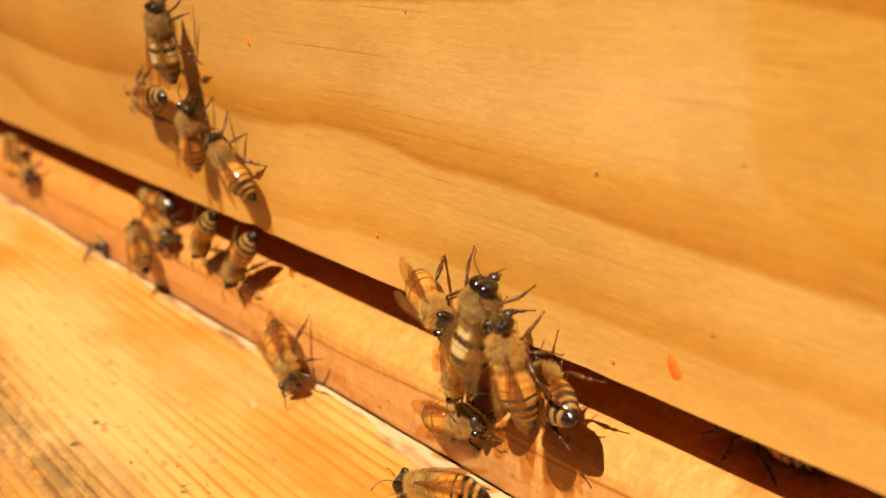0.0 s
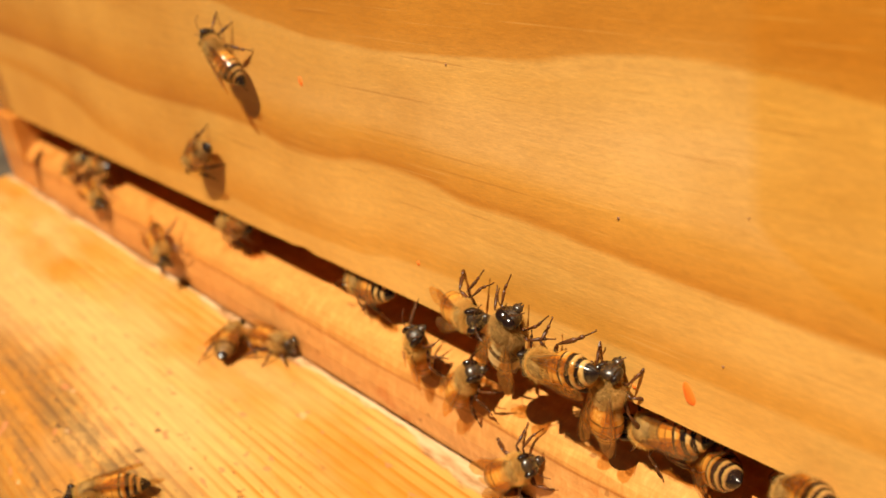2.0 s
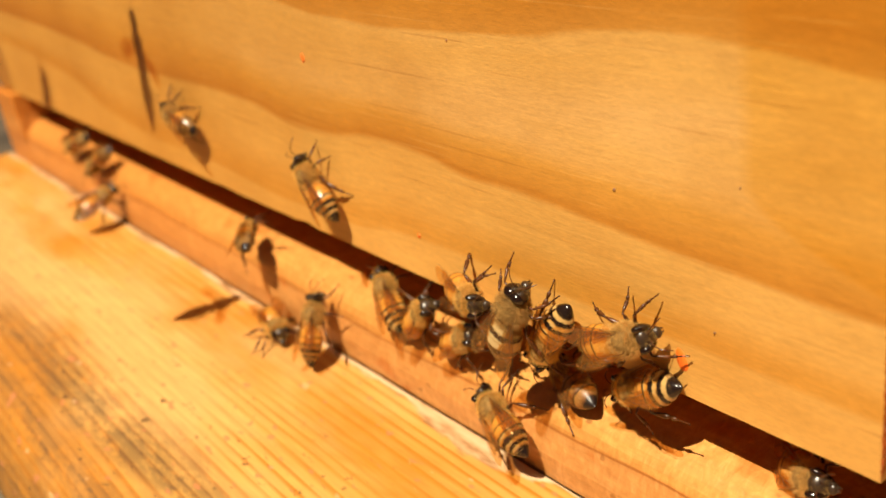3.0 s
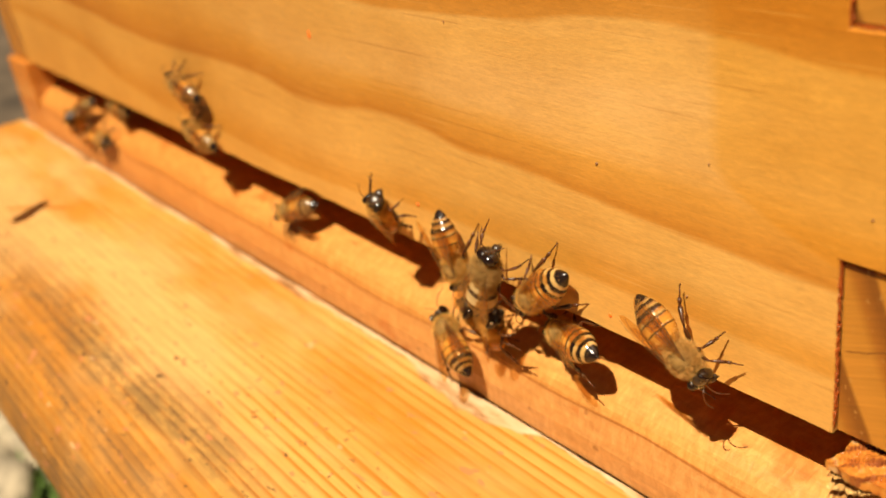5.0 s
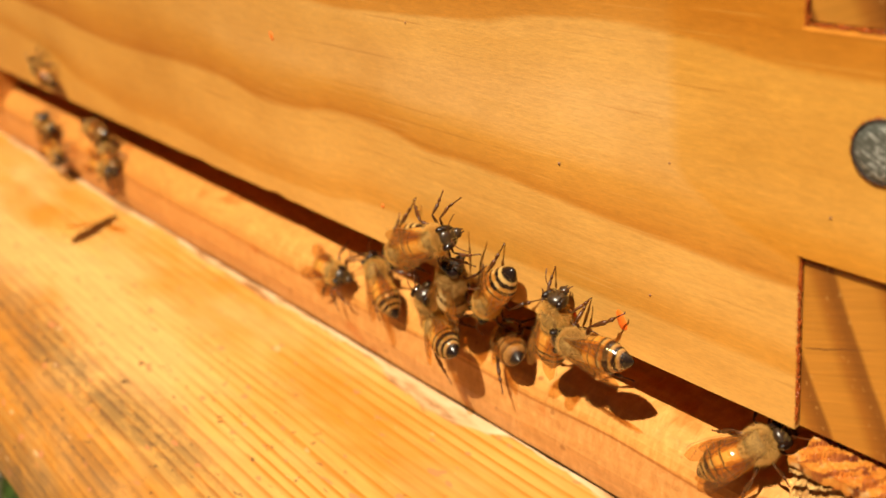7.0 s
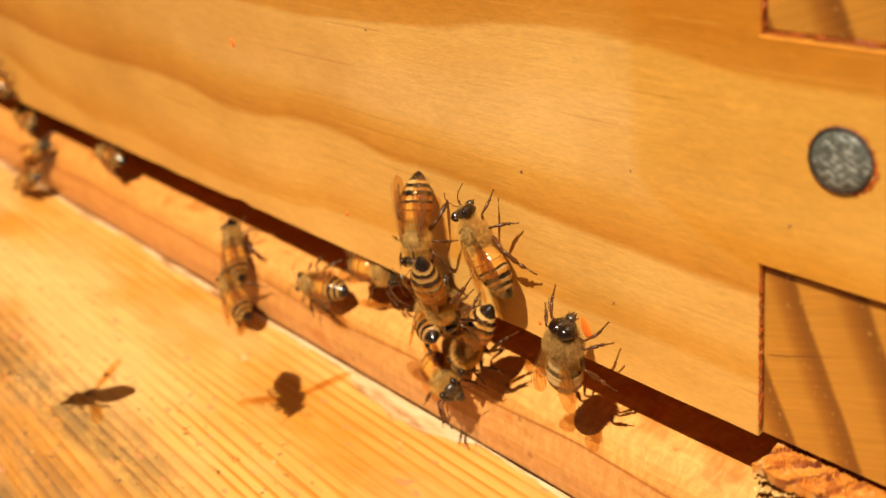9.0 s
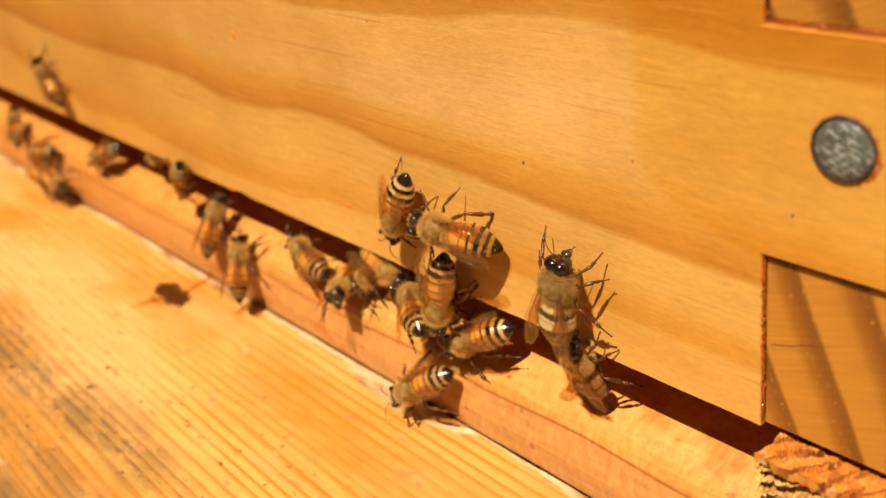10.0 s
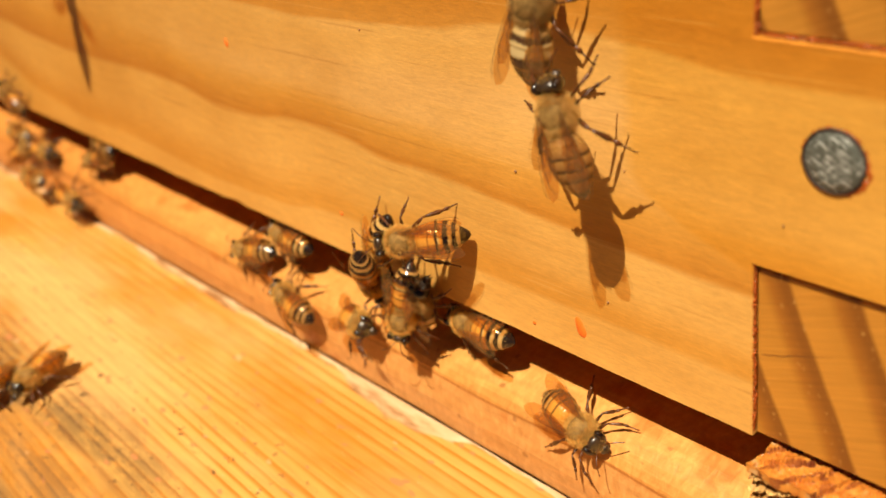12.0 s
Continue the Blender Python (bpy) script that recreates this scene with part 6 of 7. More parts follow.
    walk(BEES["h1"], [(0, mm(-190.4, 0.5, -21.0, 0, 0, -122)), (0.1667, mm(-177.8, -3.7, -21.0, 0, 0, -178)), (0.3333, mm(-165.2, -8.0, -21.0, -0, -0, 125)),
        (0.5, mm(-152.6, -12.2, -21.0, 0, -0, 69)), (0.6667, mm(-156.5, -11.2, -21.0, 0, -0, 12)), (0.8333, mm(-160.4, -10.3, -21.0, 0, 0, -44)),
        (1, mm(-164.3, -9.3, -21.0, 0, 0, -100)), (1.1667, mm(-159.4, -9.1, -21.0, 0, 0, -46)), (1.3333, mm(-154.4, -9.0, -21.0, 0, -0, 9)),
        (1.5, mm(-149.5, -8.9, -21.0, 0, -0, 64)), (2, mm(-133.7, -9.8, -21.0, 0, -0, 48)), (2.5, mm(-122.5, -9.1, -21.0, 0, -0, 52)),
        (2.6667, mm(-122.4, -8.3, -21.0, 0, 0, -0)), (2.8333, mm(-122.3, -7.5, -21.0, 0, 0, -53)), (3, mm(-122.2, -6.7, -21.0, 0, 0, -105)),
        (3.2, mm(-117.9, -7.0, -21.0, 0, 0, -106)), (3.8, mm(-143.5, -22.7, -12.0, 0, 0, -101)), (5, mm(-130.0, -88.1, -10.0, 0, -0, -56)),
        (5.4, mm(-126.7, -62.1, -17.0, 0, -0, -40)), (5.6, mm(-127.7, -53.8, -17.0, 0, -0, -23)), (5.8, mm(-130.7, -42.6, -15.0, 0, -0, 8)),
        (5.9, mm(-150.3, -86.3, 27.5, 7, 4, 68)), (6, mm(-170.0, -130.0, 70.0, 14, -0, 129)), (6.4, mm(-300.0, -180.0, 160.0, 13, -0, 138)),
        (7.2, mm(-500.0, -500.0, 450.0, 13, -0, 148)), (12, mm(-500.0, -500.0, 450.0, 0, -0, 90))])
    walk(BEES["h2"], [(0, mm(-158.5, -4.0, -13.4, 46, -43, 34)), (0.1667, mm(-156.9, -4.2, -15.9, 42, -19, -4)), (0.3333, mm(-155.3, -4.4, -18.5, 24, -2, -41)),
        (0.5, mm(-153.7, -4.6, -21.0, 0, -0, -81)), (1, mm(-155.8, -3.6, -21.0, 0, -0, -87)), (1.5, mm(-138.3, -6.1, -21.0, 0, -0, -77)),
        (2, mm(-126.1, -4.6, -21.0, 0, -0, -75)), (2.5, mm(-116.6, -3.7, -21.0, 0, -0, -80)), (2.7333, mm(-111.1, -5.2, -18.5, 32, 5, -34)),
        (3, mm(-105.6, -6.8, -16.1, 58, -15, 9)), (3.2, mm(-110.3, -6.5, -15.6, 58, -13, 8)), (3.6, mm(-124.8, -4.8, -7.8, 23, -45, 36)),
        (3.9333, mm(-130.9, 4.0, -6.2, -11, -22, 139)), (4.4, mm(-140.0, 28.0, -7.0, -0, 0, -169)), (12, mm(-140.0, 28.0, -7.0, -0, 0, -169))])
    walk(BEES["i1"], [(0, mm(-118.2, -1.7, -6.8, -65, -31, 159)), (0.5, mm(-123.1, -0.6, -7.6, -36, -51, 133)), (1, mm(-146.3, -1.5, -7.4, -54, -43, 146)),
        (1.5, mm(-141.2, -0.5, -4.7, -52, -48, 138)), (2, mm(-148.1, 2.5, -4.3, -10, -59, 102)), (2.5, mm(-131.1, 2.6, -4.1, -7, -59, 98)),
        (2.7333, mm(-134.7, 4.0, -6.2, -16, -21, 159)), (3, mm(-140.0, 28.0, -7.0, -0, 0, -169)), (12, mm(-140.0, 28.0, -7.0, -0, 0, -169))])
    walk(BEES["i2"], [(0, mm(-130.9, -1.5, -5.0, -67, -38, 152)), (0.5, mm(-139.7, -1.3, -5.8, -51, -50, 136)), (1, mm(-156.1, 2.3, -4.7, 14, -58, 74)),
        (1.5, mm(-153.5, 1.8, -3.2, -20, -59, 102)), (1.7333, mm(-156.1, 4.0, -6.2, -20, -19, 158)), (2, mm(-160.0, 28.0, -7.0, -0, 0, -169)),
        (5.5, mm(-160.0, 28.0, -7.0, -0, 0, -169)), (5.7333, mm(-160.4, 4.0, -6.2, -13, 21, -145)), (6, mm(-160.6, 0.3, -6.1, -13, 58, -105)),
        (6.2667, mm(-144.8, -0.9, -6.2, -68, 19, -175)), (6.5, mm(-129.0, -2.2, -6.2, -68, -37, 154)), (6.7333, mm(-133.4, 4.0, -6.2, -29, -9, 172)),
        (7, mm(-140.0, 28.0, -7.0, -0, 0, -169)), (9.4, mm(-200.0, 28.0, -7.0, -0, 0, -169)), (9.7, mm(-172.0, 4.0, -6.2, -17, -20, 160)),
        (10, mm(-153.3, 4.9, -0.2, -14, -58, 106)), (10.2667, mm(-168.0, 4.0, -6.2, -17, -20, 160)), (10.5, mm(-190.0, 28.0, -7.0, -0, 0, -169)),
        (12, mm(-190.0, 28.0, -7.0, -0, 0, -169))])
    walk(BEES["i3"], [(0, mm(-153.2, -1.2, -8.5, -20, 57, -113)), (0.1667, mm(-152.5, -0.5, -7.0, -63, 21, -174)), (0.3333, mm(-151.8, 0.2, -5.4, -62, -26, 155)),
        (0.5, mm(-151.1, 0.9, -3.8, -12, -59, 88)), (0.6667, mm(-151.9, 0.5, -4.8, -62, -26, 156)), (0.8333, mm(-152.8, 0.2, -5.9, -63, 23, -173)),
        (1, mm(-153.6, -0.2, -6.9, -17, 58, -109)), (1.2667, mm(-158.9, 4.0, -6.2, -58, -18, 169)), (1.5, mm(-166.9, 5.4, -6.6, -4, -59, 95)),
        (1.7333, mm(-173.5, 16.7, -6.8, -17, -28, 150)), (2, mm(-180.0, 28.0, -7.0, -0, 0, -169)), (9.5, mm(-175.0, 28.0, -7.0, -0, 0, -169)),
        (9.7333, mm(-151.3, 4.0, -6.2, -35, -9, 168)), (10, mm(-135.5, -1.6, -1.6, -82, -41, 149)), (10.2, mm(-149.3, 4.0, -6.2, -35, -9, 168)),
        (10.4, mm(-170.0, 28.0, -7.0, -0, 0, -169)), (12, mm(-170.0, 28.0, -7.0, -0, 0, -169))])
    walk(BEES["i4"], [(0, mm(-158.8, 2.1, -5.1, 2, -59, 88)), (0.1667, mm(-167.8, 1.6, -5.1, -54, -30, 160)), (0.3333, mm(-176.8, 1.2, -5.2, -58, 17, -169)),
        (0.5, mm(-185.8, 0.8, -5.3, -23, 56, -117)), (0.7333, mm(-182.0, -2.7, -11.2, 34, 52, -50)), (1, mm(-178.2, -6.2, -17.1, 56, 25, -16)),
        (1.1667, mm(-177.3, -5.4, -15.7, 57, -20, 13)), (1.3333, mm(-176.3, -4.5, -14.3, 21, -57, 65)), (1.5, mm(-175.3, -3.7, -12.8, -47, -41, 148)),
        (1.7, mm(-181.2, 4.0, -6.2, -22, -12, 171)), (1.9, mm(-190.0, 28.0, -7.0, -0, 0, -169)), (12, mm(-200.0, 28.0, -7.0, -0, 0, -169))])
    walk(BEES["j1"], [(0, mm(-242.8, -0.4, -7.3, 35, -52, 48)), (0.5, mm(-244.0, -0.7, -7.8, -46, -43, 147)), (1, mm(-259.4, -0.8, -8.0, -22, -57, 116)),
        (1.5, mm(-266.2, -2.0, -10.0, -39, -49, 137)), (2, mm(-242.0, -0.3, -7.1, -37, -50, 134)), (2.5, mm(-243.9, -0.2, -7.0, -32, -53, 128)),
        (3, mm(-241.0, -0.4, -7.3, -35, -52, 132)), (5, mm(-246.7, -0.7, -7.7, -38, -50, 136)), (5.5, mm(-243.7, -0.4, -7.2, -34, -52, 131)),
        (6, mm(-242.8, -0.8, -8.0, -37, -51, 134)), (6.5, mm(-245.9, -0.4, -7.2, -37, -50, 134)), (7, mm(-244.9, -2.3, -10.4, 4, -59, 85)),
        (9, mm(-234.2, 1.0, -4.8, -5, -59, 95)), (9.5, mm(-233.8, 0.1, -6.4, -1, -59, 91)), (10, mm(-216.8, -3.3, -12.1, -22, -57, 115)),
        (10.5, mm(-218.3, -3.2, -11.9, -10, -59, 101)), (11, mm(-239.7, -3.5, -12.5, 41, -48, 41)), (11.5, mm(-232.1, -2.0, -10.0, 7, -59, 82)),
        (12, mm(-231.5, -1.3, -8.7, 2, -59, 88))])
    walk(BEES["j2"], [(0, mm(-231.0, -2.5, -10.8, -10, 59, -101)), (0.5, mm(-231.9, -2.2, -10.3, 7, 59, -82)), (1, mm(-235.7, -2.6, -11.0, 0, 59, -90)),
        (1.1667, mm(-238.1, -2.0, -10.0, -53, 33, -158)), (1.3333, mm(-240.6, -1.4, -9.0, -59, -11, 174)), (1.5, mm(-243.0, -0.8, -7.9, -37, -50, 134)),
        (1.7333, mm(-232.9, -1.8, -9.6, -59, 4, -178)), (2, mm(-222.7, -2.8, -11.3, -26, 55, -120)), (2.5, mm(-233.2, -3.7, -12.9, 0, 59, -90)),
        (2.7333, mm(-222.2, -5.9, -14.2, 24, 50, -33)), (3, mm(-211.3, -8.1, -15.5, 28, 35, 8)), (3.2333, mm(-214.9, -7.3, -15.8, -22, 60, -73)),
        (3.4333, mm(-218.4, -6.6, -16.0, -65, 30, -146)), (3.6667, mm(-222.0, -5.8, -16.3, -59, -10, 174)), (4.3333, mm(-225.6, -4.6, -14.3, -53, 33, -158)),
        (5, mm(-229.2, -3.4, -12.3, -1, 59, -92)), (5.5, mm(-223.3, -1.5, -9.1, -11, 59, -103)), (5.7333, mm(-221.0, -6.3, -14.0, 19, 30, -21)),
        (6, mm(-218.8, -11.0, -19.0, 0, 0, 35)), (6.1667, mm(-223.9, -9.3, -18.1, 14, 21, -5)), (6.3333, mm(-229.1, -7.5, -17.2, 9, 45, -51)),
        (6.5, mm(-234.3, -5.8, -16.3, -28, 55, -122)), (7, mm(-233.0, -5.3, -15.5, -22, 57, -116)), (9, mm(-221.7, -3.1, -11.8, 43, 45, -37)),
        (9.2667, mm(-220.1, -3.1, -10.9, 55, -5, 0)), (9.5, mm(-218.6, -3.1, -10.0, 27, -52, 48)), (9.6667, mm(-214.3, -4.1, -12.3, 54, -10, 2)),
        (9.8333, mm(-210.0, -5.1, -14.6, 46, 36, -30)), (10, mm(-205.7, -6.1, -16.8, -18, 58, -111)), (10.5, mm(-202.4, -5.1, -15.2, -23, 56, -117)),
        (11, mm(-212.0, -2.2, -10.2, 22, 57, -64)), (11.1667, mm(-211.8, -2.6, -10.2, 52, 20, -17)), (11.3333, mm(-211.7, -3.1, -10.1, 50, -22, 9)),
        (11.5, mm(-211.5, -3.6, -10.1, 15, -55, 59)), (11.6667, mm(-212.1, -3.0, -9.9, 51, -18, 6)), (11.8333, mm(-212.8, -2.4, -9.8, 49, 27, -24)),
        (12, mm(-213.4, -1.9, -9.7, 1, 59, -89))])
    walk(BEES["j3"], [(0, mm(-230.0, 28.0, -7.0, -0, 0, -169)), (0.2667, mm(-224.1, 4.0, -6.2, -15, -22, 158)), (0.5, mm(-220.1, 2.6, -4.2, -4, -59, 94)),
        (1, mm(-227.2, 2.2, -4.9, -6, -59, 96)), (1.5, mm(-225.8, -0.2, -6.9, -36, -51, 133)), (2, mm(-225.0, 1.1, -4.7, -7, -59, 98)),
        (2.5, mm(-220.6, 0.5, -5.8, -30, -54, 126)), (3, mm(-222.9, -1.4, -8.9, -47, -41, 149)), (5, mm(-223.3, 2.8, -3.9, 9, -59, 80)),
        (5.5, mm(-220.3, 1.2, -4.5, -4, -59, 94)), (6, mm(-216.5, 0.1, -6.5, -44, -45, 143)), (6.5, mm(-205.2, 1.0, -5.0, -36, -51, 133)),
        (7, mm(-209.5, 0.3, -6.0, -2, -59, 92)), (9, mm(-178.1, 1.1, -4.7, 1, -59, 89)), (9.5, mm(-176.5, 0.5, -5.8, -1, -59, 91)),
        (10, mm(-181.3, 0.1, -6.5, -37, -50, 134)), (10.5, mm(-177.6, 0.8, -5.2, -34, -52, 130)), (11, mm(-181.7, -4.6, -9.3, -73, -35, 155)),
        (11.5, mm(-176.4, 0.9, -5.0, -36, -51, 133)), (12, mm(-181.1, 0.4, -6.0, -30, -54, 126))])
    walk(BEES["j4"], [(0, mm(-250.0, 28.0, -7.0, -0, 0, -169)), (2, mm(-230.0, 28.0, -7.0, -0, 0, -169)), (2.2667, mm(-212.7, 4.0, -6.2, -4, 26, -132)),
        (2.5, mm(-201.2, 3.4, -0.9, 34, 52, -50)), (2.7333, mm(-208.7, 4.0, -6.2, -4, 26, -132)), (3, mm(-220.0, 28.0, -7.0, -0, 0, -169)),
        (6, mm(-220.0, 28.0, -7.0, -0, 0, -169)), (6.2667, mm(-202.6, 4.0, -6.2, -20, -15, 168)), (6.5, mm(-191.0, -1.6, -9.4, -40, -48, 138)),
        (6.6667, mm(-194.1, -2.3, -10.5, -59, -10, 174)), (6.8333, mm(-197.1, -3.0, -11.7, -54, 31, -160)), (7, mm(-200.2, -3.7, -12.8, -9, 59, -101)),
        (7.3, mm(-212.1, 4.0, -6.2, -13, 22, -144)), (7.6, mm(-230.0, 28.0, -7.0, -0, 0, -169)), (7.9667, mm(-230.0, 28.0, -7.0, -0, 0, -169)),
        (8.4667, mm(-228.0, 4.0, -6.2, -20, -15, 168)), (8.8, mm(-226.6, -7.6, -19.4, -40, -48, 138)), (9, mm(-223.2, -7.3, -18.9, -32, -53, 128)),
        (9.5, mm(-209.5, -5.7, -16.1, -46, -42, 147)), (9.7333, mm(-211.3, -5.9, -16.6, -59, 9, -174)), (10, mm(-213.2, -6.2, -17.0, -26, 55, -121)),
        (10.2667, mm(-203.0, -7.2, -16.0, -71, 17, -177)), (10.5, mm(-192.7, -8.2, -15.0, -76, -33, 157)), (11, mm(-195.0, -1.6, -9.2, -28, -55, 123)),
        (11.1667, mm(-189.8, -2.9, -11.5, -57, -21, 167)), (11.3333, mm(-184.5, -4.2, -13.7, -57, 19, -168)), (11.5, mm(-179.2, -5.6, -16.0, -32, 53, -128)),
        (12, mm(-192.1, -5.9, -16.6, -13, 58, -105))])
    walk(BEES["j5"], [(0, mm(-270.0, 28.0, -7.0, -0, 0, -169)), (9.5, mm(-260.0, 28.0, -7.0, -0, 0, -169)), (10, mm(-240.0, 28.0, -7.0, -0, 0, -169)),
        (10.2667, mm(-214.0, 4.0, -6.2, -14, -23, 156)), (10.5, mm(-196.7, 3.4, -2.8, 5, -59, 84)), (11, mm(-178.7, 1.3, -4.4, 3, -59, 87)),
        (11.5, mm(-198.7, -0.1, -6.7, 11, -59, 77)), (12, mm(-179.7, 2.3, -2.6, 5, -58, 75))])
    walk(BEES["k1"], [(0, mm(-125.0, 28.0, -7.0, -0, 0, -169)), (8, mm(-125.0, 28.0, -7.0, -0, 0, -169)), (8.4667, mm(-119.6, 4.0, -6.2, -9, -25, 142)),
        (8.6333, mm(-117.7, 0.4, -7.7, 1, -43, 98)), (8.8, mm(-115.9, -3.2, -9.2, 29, -47, 40)), (9, mm(-116.3, -2.2, -10.2, 50, -37, 27)),
        (9.5, mm(-120.5, -2.1, -10.1, 37, -50, 46)), (10, mm(-125.9, -1.6, -9.3, 59, -0, 0)), (10.2667, mm(-128.8, -4.0, -15.1, 30, -7, 26)),
        (10.5, mm(-131.7, -6.4, -21.0, 0, -0, 51)), (10.6667, mm(-131.4, -18.7, -19.5, 0, -0, 111)), (10.8, mm(-131.0, -30.9, -18.0, 0, -0, 170)),
        (11, mm(-136.1, -37.5, -20.0, 0, 0, -146)), (11.5, mm(-130.6, -42.7, -20.0, 0, 0, -152)), (12, mm(-125.9, -50.0, -20.0, 0, 0, -149))])
    walk(BEES["k2"], [(0, mm(-130.0, 28.0, -7.0, -0, 0, -169)), (8, mm(-135.0, 28.0, -7.0, -0, 0, -169)), (8.4667, mm(-122.2, 4.0, -6.2, -9, -27, 148)),
        (8.6333, mm(-117.9, -1.3, -11.9, 2, -46, 108)), (8.8, mm(-113.7, -6.6, -17.6, 33, -52, 50)), (9, mm(-112.6, -6.3, -17.2, 36, -51, 47)),
        (9.5, mm(-117.8, -5.9, -16.5, 15, -58, 73)), (10, mm(-113.2, -4.3, -13.8, 58, -18, 11)), (10.5, mm(-112.7, -10.9, -21.0, 0, -0, 0)),
        (10.6, mm(-117.0, -15.4, -20.0, 0, -0, 55)), (10.7, mm(-121.3, -19.9, -19.0, 0, -0, 110)), (10.8, mm(-125.6, -24.4, -18.0, 0, -0, 165)),
        (11, mm(-131.8, -28.2, -20.0, 0, -0, 167)), (11.5, mm(-130.0, -32.8, -20.0, 0, -0, 163)), (12, mm(-123.1, -41.9, -20.0, 0, 0, -158))])
    walk(BEES["f1"], [(0, mm(-60.0, -260.0, 60.0, -4, 0, -5)), (0.4, mm(-50.0, -140.0, 30.0, -2, 0, -11)), (0.6, mm(-22.9, -60.8, 34.9, 31, 9, 8)),
        (0.7, mm(-30.4, -52.0, 26.7, 40, 6, 12)), (0.8, mm(-41.8, -27.9, 24.8, 42, 12, 2)), (0.9, mm(-45.9, -18.2, 18.8, 50, 8, 9)),
        (0.9333, mm(-67.9, -18.1, 13.8, 38, -30, 10)), (1, mm(-89.9, -17.9, 8.7, 10, -65, 29)), (1.1, mm(-61.0, -53.1, 24.1, 50, 2, 19)),
        (1.5333, mm(-280.5, -276.6, 237.0, 33, -9, 77)), (2, mm(-500.0, -500.0, 450.0, 14, 0, 135)), (12, mm(-500.0, -500.0, 450.0, 0, 0, 90))])
    walk(BEES["f3"], [(0, mm(-500.0, -500.0, 450.0, 0, 0, 90)), (1, mm(-500.0, -500.0, 450.0, -6, 4, 26)), (2, mm(-500.0, -500.0, 450.0, -13, 0, -39)),
        (2.6, mm(-145.8, -56.1, 19.5, -12, 0, -38)), (2.8, mm(-143.9, -52.0, 32.5, 28, 0, -66)), (3, mm(-130.3, -49.2, 49.9, 18, 0, -16)),
        (3.1, mm(-132.6, -42.5, 52.8, 15, 5, -75)), (3.2, mm(-134.9, -35.8, 55.7, 9, 5, -134)), (3.3, mm(-137.3, -29.1, 58.6, 6, 0, 168)),
        (4, mm(-150.0, -140.0, 80.0, -8, 0, 123)), (4.4, mm(-177.5, -106.3, 49.7, -9, 0, 79)), (4.8, mm(-204.9, -72.6, 19.5, -9, 0, 36)),
        (5, mm(-214.5, -51.2, 19.5, 2, 0, 37)), (5.0667, mm(-219.3, -47.6, 20.9, 4, 3, 88)), (5.1333, mm(-224.0, -44.0, 22.4, 8, 3, 140)),
        (5.2, mm(-228.8, -40.4, 23.8, 10, 0, -168)), (5.4, mm(-214.4, -80.2, 41.9, 6, -1, -133)), (5.6, mm(-200.0, -120.0, 60.0, 2, 0, -98)),
        (5.9, mm(-151.8, -51.8, 32.5, -4, 0, -33)), (6, mm(-152.2, -47.2, 41.2, 27, 0, -65)), (6.1333, mm(-145.0, -46.2, 49.9, 6, 8, -106)),
        (6.2667, mm(-137.8, -45.2, 58.6, -15, 0, -148)), (6.3667, mm(-138.6, -56.5, 39.0, -20, 2, 158)), (6.5, mm(-139.4, -67.8, 19.5, -25, 0, 104)),
        (6.8, mm(-162.5, -51.3, 19.5, 4, 0, 54)), (7, mm(-178.5, -40.7, 28.0, 35, 0, 26)), (7.5, mm(-151.0, -52.2, 23.8, 16, 12, -40)),
        (8, mm(-123.5, -63.6, 19.5, -3, 0, -105)), (8.8, mm(-116.8, -58.7, 19.5, 0, 0, -78)), (8.9, mm(-110.2, -59.1, 19.5, 5, -3, -147)),
        (9, mm(-103.6, -59.4, 19.5, 9, 0, 145)), (9.2, mm(-131.8, -89.7, 39.7, 8, 0, 99)), (9.4, mm(-160.0, -120.0, 60.0, 7, 0, 54)),
        (9.6, mm(-140.4, -83.4, 44.1, 2, 2, 13)), (9.8, mm(-120.9, -46.8, 28.2, -4, 0, -28)), (9.9, mm(-120.8, -46.0, 34.7, 3, -2, -63)),
        (10, mm(-120.7, -45.3, 41.2, 10, 0, -99)), (10.3, mm(-97.9, -50.3, 41.2, -2, 0, -104)), (10.4, mm(-89.6, -52.9, 39.0, 1, -1, -140)),
        (10.5, mm(-81.3, -55.5, 36.9, 3, 0, -175)), (10.8, mm(-90.0, -150.0, 60.0, 11, 0, 137)), (12, mm(-500.0, -500.0, 450.0, 12, 0, 130))])
